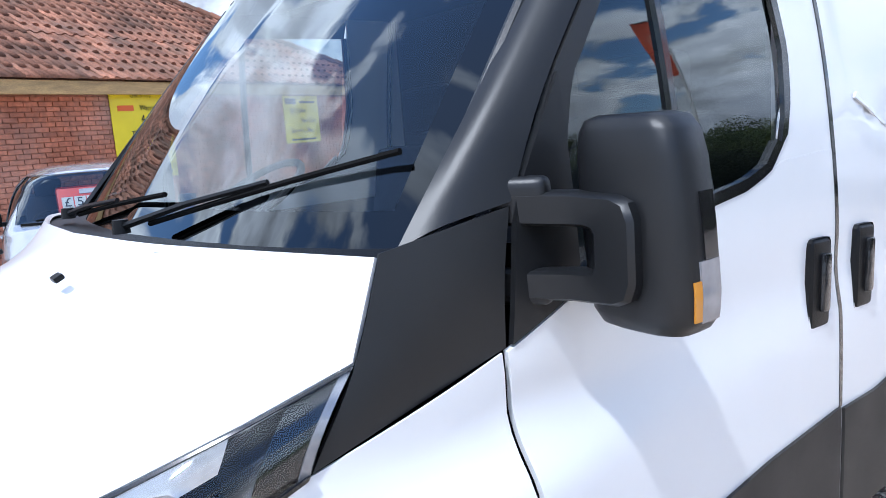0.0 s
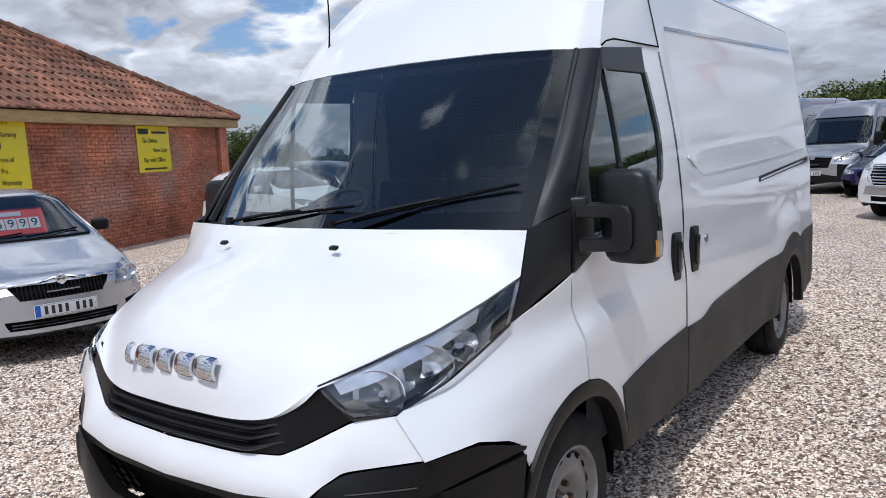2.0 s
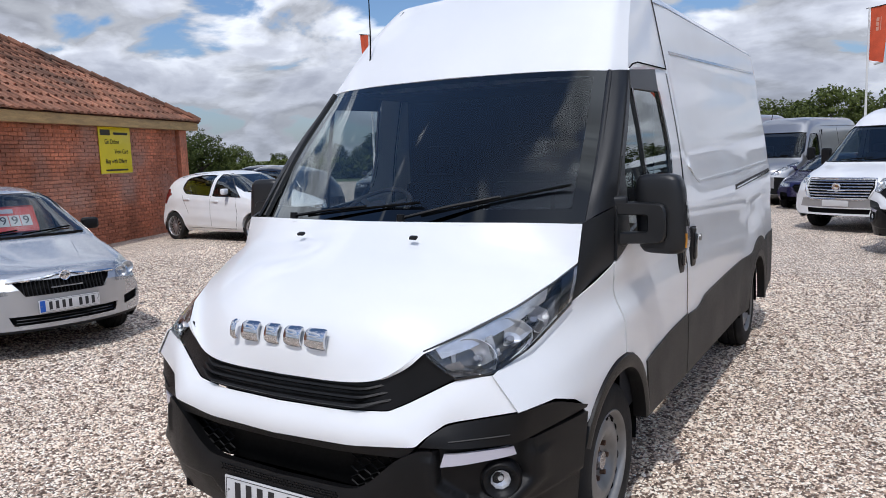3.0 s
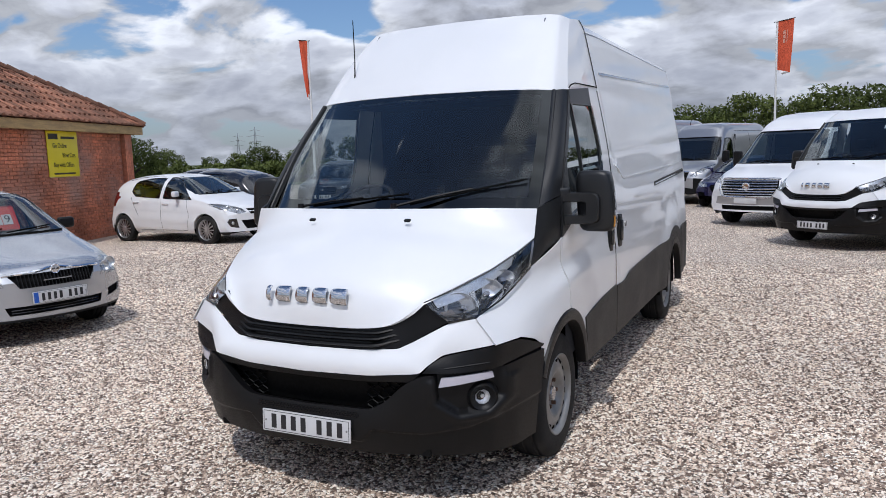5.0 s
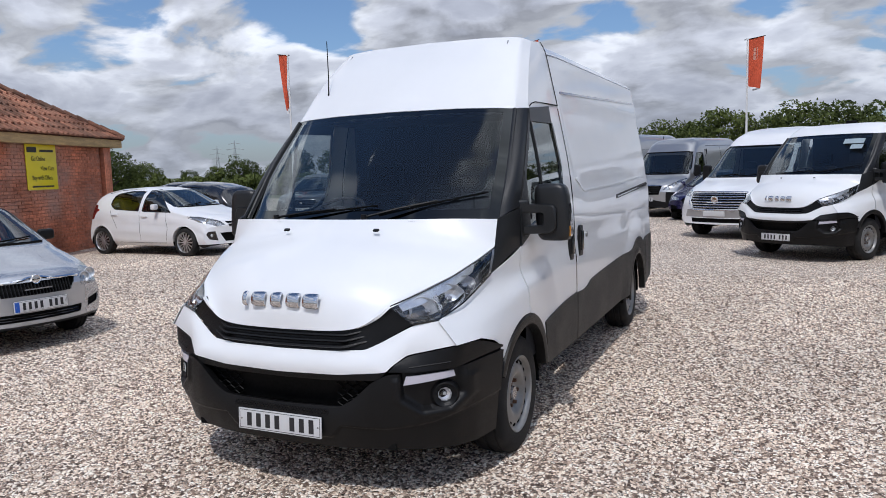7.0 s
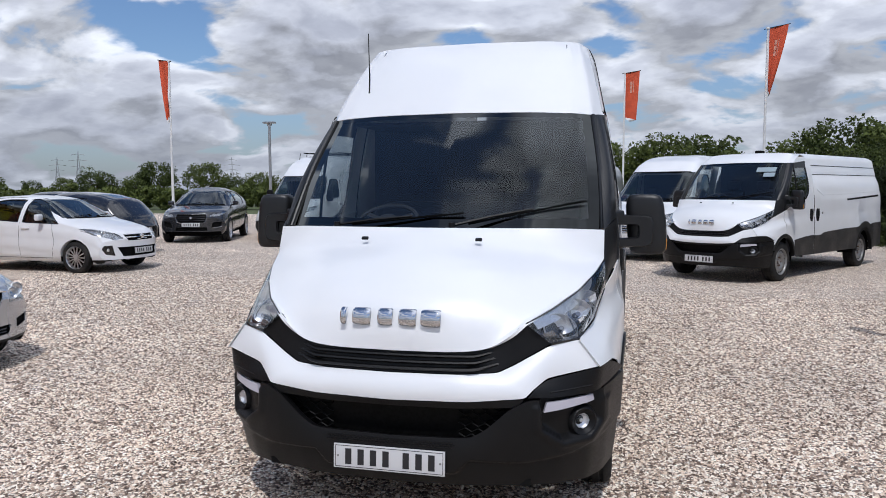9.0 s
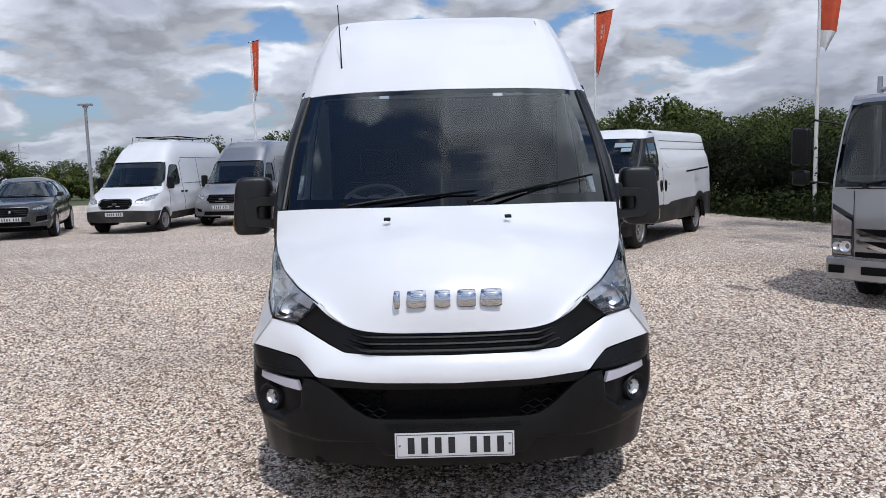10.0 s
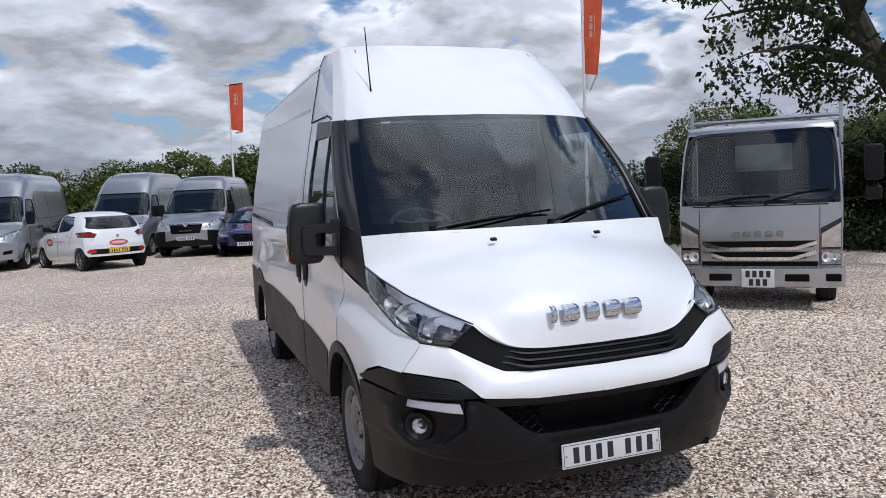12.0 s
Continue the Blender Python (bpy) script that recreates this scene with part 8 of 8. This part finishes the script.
    part("top_rail", tube([(-0.96, 1.80, 2.40), (0.96, 1.80, 2.40)], 0.03, 8), M_galv, t)
    part("top_rail", tube([(-0.96, 1.80, 2.32), (0.96, 1.80, 2.32)], 0.025, 8), M_galv, t)
    part("tray", box((1.9, 3.1, 0.10), (0, 3.35, 0.94), 0.01), M_galv, t)
    part("chassis", box((0.8, 4.6, 0.25), (0, 2.7, 0.62), 0.02), M_under, t)
    part("cab_floor", box((1.6, 1.4, 0.2), (0, 0.95, 0.62), 0.02), M_under, t)
    for s in (1, -1):
        steel_wheel(t, s * 0.74, 1.02, 0.36, 0.362, s)
        steel_wheel(t, s * 0.74, 3.9, 0.36, 0.362, s)
    return t


lorry(pose(4.72, 4.18, 0, 0, 0, -46))

# ---- flag poles, lamp post, pylons ----
M_pole = shader("white_pole", (0.72, 0.72, 0.70), 0.4, var=0.06, var_scale=3)
M_flag = shader("orange_flag", (0.58, 0.085, 0.03), 0.75, var=0.12, var_scale=3, fine=0.1, fine_scale=80)
M_flagpale = shader("pale_print", (0.62, 0.30, 0.22), 0.75, var=0.1)
M_flagw = shader("white_flag", (0.70, 0.70, 0.70), 0.75, var=0.08)


def flag_pole(x, y, h, turn, folds, droop, size=(0.62, 2.3), split=0.84):
    f = thing("flag_pole", pose(x, y, 0, 0, 0, turn), "tall white pole with an orange and white banner", "flag", "flag poles round the yard")
    part("pole", tube([(0, 0, 0), (0, 0, h * 0.5), (0, 0, h)], 0.055, 10, taper=0.032), M_pole, f)
    part("pole_cap", cyl(0.06, 0.05, 0.05, pose(0, 0, h), 10), M_pole, f)
    part("banner_arm", tube([(-0.12, 0, h - 0.03), (size[0] + 0.10, 0, h + 0.09)], 0.016, 6), M_trim, f)
    w, l = size
    for nm, z0, z1, mat in (("banner", 0.0, split, M_flag), ("banner_tail", split, 1.0, M_flagw)):
        rows = []
        for j in range(15):
            v = z0 + (z1 - z0) * j / 14
            narrow = 1 - droop * v ** 1.3
            if nm == "banner_tail":
                narrow *= 1 - 0.6 * (v - split) / (1 - split)
            rows.append([Vector((0.05 + w * u * narrow, 0.07 * math.sin(folds * u * 3.1 + v * 2.2) * (0.3 + v), h - 0.02 + 0.10 * u - l * v - 0.25 * u * v * v)) for u in np.linspace(0, 1, 13)])
        part(nm, sheet(rows, 0.004, (0, -1, 0)), mat, f)
    for v0, v1, u0, u1 in ((0.20, 0.27, 0.34, 0.50), (0.285, 0.355, 0.34, 0.50), (0.37, 0.44, 0.34, 0.50), (0.20, 0.44, 0.58, 0.62)):
        rows = [[Vector((0.05 + w * (u0 + (u1 - u0) * u) * (1 - droop * v ** 1.3), 0.07 * math.sin(folds * (u0 + (u1 - u0) * u) * 3.1 + v * 2.2) * (0.3 + v) - 0.010, h - 0.02 + 0.10 * (u0 + (u1 - u0) * u) - l * v - 0.25 * (u0 + (u1 - u0) * u) * v * v)) for u in (0, 0.5, 1)] for v in np.linspace(v0, v1, 4)]
        part("plain_bar", grid(rows), M_flagpale, f)
    return f


flag_pole(-15.86, 22.35, 6.45, 165, 2.0, 0.92, (0.52, 2.2), 0.95)
flag_pole(-8.4, 31.1, 7.45, 5, 2.4, 0.62, (0.30, 2.5))
flag_pole(0.94, 31.7, 6.75, 4, 1.2, 0.22, (0.60, 2.0), 0.97)
flag_pole(5.42, 23.2, 6.75, -8, 1.6, 0.94, (0.56, 2.05), 0.96)
flag_pole(9.55, 16.0, 6.9, -10, 1.4, 0.45, (0.56, 2.5))
lp = thing("lamp_post", pose(-14.4, 27.6, 0), "grey steel lamp post behind parked vans", "lamp post")
part("post", tube([(0, 0, 0), (0, 0, 4.5)], 0.075, 8, taper=0.06), M_galv, lp)
part("lamp_head", box((0.55, 0.25, 0.08), (0, 0, 4.55), 0.02), M_galv, lp)
part("lamp_head_bracket", box((0.2, 0.08, 0.12), (0, 0, 4.47)), M_galv, lp)


def pylon(x, y, h):
    p = thing("pylon", pose(x, y, 0, 0, 0, 30), "distant grey lattice pylon", "pylon", "pylons on the horizon")
    for sx in (-1, 1):
        for sy in (-1, 1):
            part("leg", tube([(sx * h * 0.09, sy * h * 0.09, 0), (sx * h * 0.025, sy * h * 0.025, h * 0.62), (0, 0, h)], h * 0.006, 4), M_galv, p)
    for z, w in ((0.62, 0.17), (0.76, 0.22), (0.90, 0.15)):
        part("cross_arm", tube([(-h * w, 0, h * z), (0, 0, h * (z + 0.03)), (h * w, 0, h * z)], h * 0.006, 4), M_galv, p)
    for k in range(5):
        z0, z1 = k * 0.125, (k + 1) * 0.125
        w0, w1 = 0.09 - 0.105 * z0, 0.09 - 0.105 * z1
        part("brace", tube([(-h * w0, -h * w0, h * z0), (h * w1, -h * w1, h * z1)], h * 0.004, 4), M_galv, p)
        part("brace", tube([(h * w0, -h * w0, h * z0), (-h * w1, -h * w1, h * z1)], h * 0.004, 4), M_galv, p)


pylon(-198, 237, 16)
pylon(-262, 300, 17)
pylon(-170, 300, 16)

# ---- trees and hedges ----
M_bark = shader("bark", (0.05, 0.04, 0.032), 0.95, var=0.3, var_scale=4, bump=0.8, bump_scale=30)


def leaf_material(name, color, spread=0.45):
    m = bpy.data.materials.new(name)
    m.use_nodes = True
    nt = m.node_tree
    N, L = nt.nodes.new, nt.links.new
    b = nt.nodes["Principled BSDF"]
    b.inputs["Roughness"].default_value, b.inputs["Specular IOR Level"].default_value = 0.65, 0.2
    g = N("ShaderNodeNewGeometry")
    r = N("ShaderNodeValToRGB")
    r.color_ramp.elements[0].color = (*[c * (1 - spread) for c in color], 1)
    r.color_ramp.elements[1].color = (color[0] * (1 + spread * 1.2), color[1] * (1 + spread * 0.9), color[2] * 1.1, 1)
    L(g.outputs["Random Per Island"], r.inputs[0])
    L(r.outputs["Color"], b.inputs["Base Color"])
    tl, mx = N("ShaderNodeBsdfTranslucent"), N("ShaderNodeMixShader")
    L(r.outputs["Color"], tl.inputs["Color"])
    mx.inputs["Fac"].default_value = 0.3
    L(b.outputs[0], mx.inputs[1]), L(tl.outputs[0], mx.inputs[2])
    L(mx.outputs[0], nt.nodes["Material Output"].inputs["Surface"])
    return m


M_leaf = leaf_material("tree_leaves", (0.104, 0.138, 0.042), 0.35)
M_leaf_dark = leaf_material("dark_leaves", (0.072, 0.100, 0.032), 0.35)
# these three carry the plants' own shade in a much darker leaf colour
M_leaf_near_shade = leaf_material("shaded_near_leaves", (0.036, 0.052, 0.020))
M_leaf_hedge_shade = leaf_material("shaded_hedge_leaves", (0.021, 0.029, 0.011), 0.25)
M_leaf_verge_shade = leaf_material("shaded_verge_leaves", (0.044, 0.062, 0.020), 0.3)


def leaf_mesh(name, centres, radii, per, size, seed, mat, flat=0.75):
    """Many small leaves in clumps round the given centres."""
    rng = np.random.default_rng(seed)
    C, R = np.array(centres, float), np.array(radii, float)
    k = np.repeat(np.arange(len(C)), per)
    d = rng.normal(size=(len(k), 3))
    d /= np.linalg.norm(d, axis=1)[:, None]
    p = C[k] + d * (R[k] * rng.uniform(0.35, 1.05, len(k)) ** 0.6)[:, None] * np.array([1, 1, flat])
    n = len(p)
    a = rng.normal(size=(n, 3))
    a /= np.linalg.norm(a, axis=1)[:, None]
    b = np.cross(a, rng.normal(size=(n, 3)))
    b /= np.linalg.norm(b, axis=1)[:, None]
    s = (size * rng.uniform(0.6, 1.4, n))[:, None]
    out = d * np.array([1, 1, 1.25]) + (p - p.mean(0)) / (np.abs(p - p.mean(0)).max(0) + 1e-6) * 0.5 + np.array([0, 0, 0.25]) + rng.normal(size=(n, 3)) * 0.28
    out /= np.linalg.norm(out, axis=1)[:, None]
    b *= np.where((np.cross(a, b) * out).sum(1) > 0, -1.0, 1.0)[:, None]
    co = np.stack([p - a * s, p + b * s * 0.55, p + a * s, p - b * s * 0.55], 1).reshape(-1, 3)
    me = bpy.data.meshes.new(name)
    me.vertices.add(len(co))
    me.vertices.foreach_set("co", co.ravel())
    me.loops.add(4 * n)
    me.loops.foreach_set("vertex_index", np.arange(4 * n, dtype=np.int32))
    me.polygons.add(n)
    me.polygons.foreach_set("loop_start", np.arange(0, 4 * n, 4, dtype=np.int32))
    me.update(calc_edges=True)
    # leaves of a clump are shaded as parts of its rounded mass
    me.normals_split_custom_set_from_vertices(np.repeat(out, 4, axis=0).tolist())
    me.materials.append(mat)
    return me


def field_tree(seed, mat, name="tree", leaf=0.125, per=90):
    """A broad field tree about 7 m high: tapered trunk, limbs, uneven crown."""
    rng = random.Random(seed)
    t = thing(name, pose(0, 0, 0), "broad leafy green tree on the field edge", "tree", "trees round the yard")
    cs, rs = [], []
    part("trunk", tube([(0, 0, -0.1), (0.05, 0.03, 1.2), (0.0, 0.1, 2.6), (0.1, 0.05, 4.0)], 0.26, 8, taper=0.10), M_bark, t)
    for i in range(9):
        a = i * 2.4 + rng.uniform(-0.4, 0.4)
        z0, l = rng.uniform(1.3, 3.2), rng.uniform(1.4, 2.6)
        e_ = Vector((math.cos(a) * l, math.sin(a) * l, z0 + rng.uniform(0.8, 2.2)))
        part("limb", tube([(0, 0, z0), e_ * 0.5 + Vector((0, 0, z0 * 0.5 + 0.2)), e_], 0.09, 6, taper=0.03), M_bark, t)
        for _ in range(4):
            cs.append((e_.x * rng.uniform(0.6, 1.25), e_.y * rng.uniform(0.6, 1.25), e_.z + rng.uniform(-0.9, 1.1)))
            rs.append(rng.uniform(0.55, 1.05))
    # domed outer crown of clumps
    for k in range(30):
        z = 1 - (k + 0.5) / 30 * 1.25
        a, q = k * 2.4 + rng.uniform(-0.3, 0.3), math.sqrt(max(1 - z * z, 0))
        r = rng.uniform(0.82, 1.04)
        cs.append((math.cos(a) * q * 2.7 * r, math.sin(a) * q * 2.7 * r, 3.6 + z * 2.5 * r))
        rs.append(rng.uniform(0.6, 1.0))
    for _ in range(10):
        a, q = rng.uniform(0, 6.28), rng.uniform(1.2, 2.6)
        cs.append((math.cos(a) * q, math.sin(a) * q, rng.uniform(0.7, 2.0)))
        rs.append(rng.uniform(0.6, 1.0))
    share("crown", leaf_mesh("crown", cs, rs, per, leaf, seed, mat), t)
    return t


protos = [field_tree(s, M_leaf if s % 2 else M_leaf_dark) for s in (11, 12, 13, 14)]
# tree belt as bearing from +y, distance and height, seen from the yard's mouth
BELT = [(-49.5, 62, 5.0), (-47.6, 60, 4.4), (-45.5, 70, 3.4), (-42.5, 95, 2.9), (-40.5, 90, 3.0), (-38.6, 75, 4.2), (-36.0, 80, 3.2), (-34.6, 72, 4.1), (-31.5, 70, 4.2), (-29.5, 75, 3.7), (-27.2, 68, 3.6), (-24.0, 66, 3.9), (-21.5, 60, 4.3), (-18.5, 56, 4.5), (-15.5, 56, 4.2), (-12.8, 54, 4.4), (-10.6, 54, 5.0), (-8.3, 52, 3.8), (-6.2, 52, 5.0), (-4.0, 50, 5.0), (-1.8, 48, 5.1), (0.6, 48, 3.6), (2.6, 46, 5.6), (4.6, 46, 5.6), (7.0, 46, 4.5), (9.4, 46, 3.6), (12.0, 44, 4.6), (14.5, 42, 5.0), (17.0, 42, 5.2), (19.5, 40, 4.9), (22.0, 38, 4.4), (25.0, 36, 4.2)]
rng = random.Random(9)
for i, (az, dist, h) in enumerate(BELT):
    a = radians(az)
    k = h / 6.9
    m = pose(1.0 + math.sin(a) * dist, -3.0 + math.cos(a) * dist, -0.05, 0, 0, rng.uniform(0, 360))
    src = protos[i % 4]
    o = copy_thing(src, m) if i >= 4 else src
    o.matrix_basis = m @ Matrix.Diagonal((k * rng.uniform(0.95, 1.25), k * 1.1, k * rng.uniform(0.85, 1.12), 1))


def hedge(name, line, height, width, clumps, per, leaf, seed, mat, label):
    rng = random.Random(seed)
    cs, rs = [], []
    P = even([Vector((*p, 0)) for p in line], 200)
    for _ in range(clumps):
        p = P[rng.randrange(200)]
        h = height * (0.75 + 0.35 * noise.noise(p * 0.35))
        z = h * rng.random() ** 0.7
        cs.append((p.x + rng.uniform(-width, width) * (1.1 - 0.5 * z / h), p.y + rng.uniform(-width, width), z))
        rs.append(rng.uniform(0.35, 0.7))
    return tagged(new(name, leaf_mesh(name, cs, rs, per, leaf, seed, mat)), label, "hedge", kind="stuff")


hedge("hedge", [(14.5, 2.0), (13.2, 7.5), (11.2, 13.5), (9.6, 19.0), (7.4, 27.0), (5.5, 36.0)], 2.7, 0.9, 850, 200, 0.043, 21, M_leaf_hedge_shade, "tall dense dark green boundary hedge, shade put into its colour")
hedge("far_hedge", [(5.0, 42), (-12, 50), (-30, 50), (-52, 42), (-70, 34)], 2.1, 1.4, 520, 130, 0.13, 22, M_leaf, "low green field hedge behind the parked cars")
hedge("verge_scrub", [(13.0, 3.0), (12.0, 7.5), (10.0, 13.5), (8.6, 18.5), (6.6, 26.0)], 0.7, 0.5, 300, 70, 0.05, 23, M_leaf_verge_shade, "rough green weeds along the hedge foot")
fine = [field_tree(s, M_leaf if s % 2 else M_leaf_dark, leaf=0.066, per=330) for s in (15, 16)]
for i, (x, y, h) in enumerate([(16.6, 18.3, 4.7), (11.1, 20.4, 3.6), (11.6, 23.5, 3.3), (10.2, 28.5, 3.7), (16.5, 11.5, 3.5), (19.0, 14.5, 4.1)]):
    m = pose(x, y, -0.05, 0, 0, rng.uniform(0, 360))
    o = copy_thing(fine[i % 2], m) if i >= 2 else fine[i]
    k = h / 6.9
    o.matrix_basis = m @ Matrix.Diagonal((k * 1.2, k * 1.2, k, 1))


def near_tree(x, y):
    """The big tree by the lorry: leaning trunk, long drooping limbs, loose leaves with shade in their dark colour."""
    rng = random.Random(31)
    t = thing("tree", pose(x, y, 0), "large dark leafy tree leaning over the lorry, shade put into its leaf colour", "tree")
    part("trunk", tube(curve_pts([(0, 0, -0.1), (-0.35, 0.45, 1.5), (-0.85, 1.05, 3.0), (-1.25, 1.5, 4.4), (-1.9, 1.9, 6.2), (-2.3, 2.2, 7.8)], 14), 0.24, 10, taper=0.08), M_bark, t)
    cs, rs = [], []
    ends = [((-0.95, 1.15, 3.3), (-2.8, 1.3, 4.2), (-4.4, 1.4, 4.6)), ((-0.8, 1.0, 2.9), (-2.2, 1.1, 3.3), (-3.5, 1.1, 3.2)), ((-1.2, 1.4, 4.2), (-2.8, 2.2, 5.4), (-4.2, 2.6, 6.0)), ((-1.5, 1.7, 5.2), (-2.6, 3.0, 6.4), (-3.4, 4.2, 7.0)), ((-1.0, 1.2, 3.6), (-1.8, 2.2, 4.2), (-2.6, 3.2, 4.2)), ((-0.9, 1.1, 3.2), (-1.2, -0.8, 4.4), (-1.6, -2.8, 5.0)), ((-0.7, 0.9, 2.8), (0.4, -1.0, 4.0), (1.2, -2.4, 4.6)), ((-1.1, 1.3, 4.0), (-2.2, -0.4, 5.2), (-2.9, -1.6, 5.4)), ((-1.4, 1.6, 4.8), (0.4, 1.4, 5.8), (2.0, 1.0, 6.2)), ((-1.6, 1.8, 5.4), (-0.9, -0.2, 6.8), (-0.6, -1.4, 7.4)), ((-1.7, 1.8, 5.8), (-0.6, 2.6, 7.0), (0.4, 3.0, 7.6)), ((-2.1, 2.1, 7.0), (-2.6, 2.2, 8.4), (-2.8, 2.2, 9.2)), ((-0.8, 1.0, 3.0), (-1.7, 1.5, 3.2), (-2.4, 2.0, 2.9))]
    for a, b, c_ in ends:
        pts = curve_pts([a, b, c_], 12)
        part("limb", tube(pts, 0.085, 7, taper=0.015), M_bark, t)
        for k in range(3, 12):
            for _ in range(2):
                p = pts[k] + Vector((rng.uniform(-0.7, 0.7), rng.uniform(-0.7, 0.7), rng.uniform(-0.75, 0.45)))
                cs.append(tuple(p)), rs.append(rng.uniform(0.20, 0.40))
                if rng.random() < 0.5:
                    part("twig", tube([pts[k], pts[k].lerp(p, 0.5) + Vector((0, 0, 0.08)), p], 0.014, 4, taper=0.005), M_bark, t)
    share("crown", leaf_mesh("crown", cs, rs, 58, 0.050, 33, M_leaf_near_shade, 0.9), t)
    t.matrix_basis = t.matrix_basis @ Matrix.Diagonal((1.2, 1.2, 1.2, 1))
    return t


near_tree(12.36, 6.67)
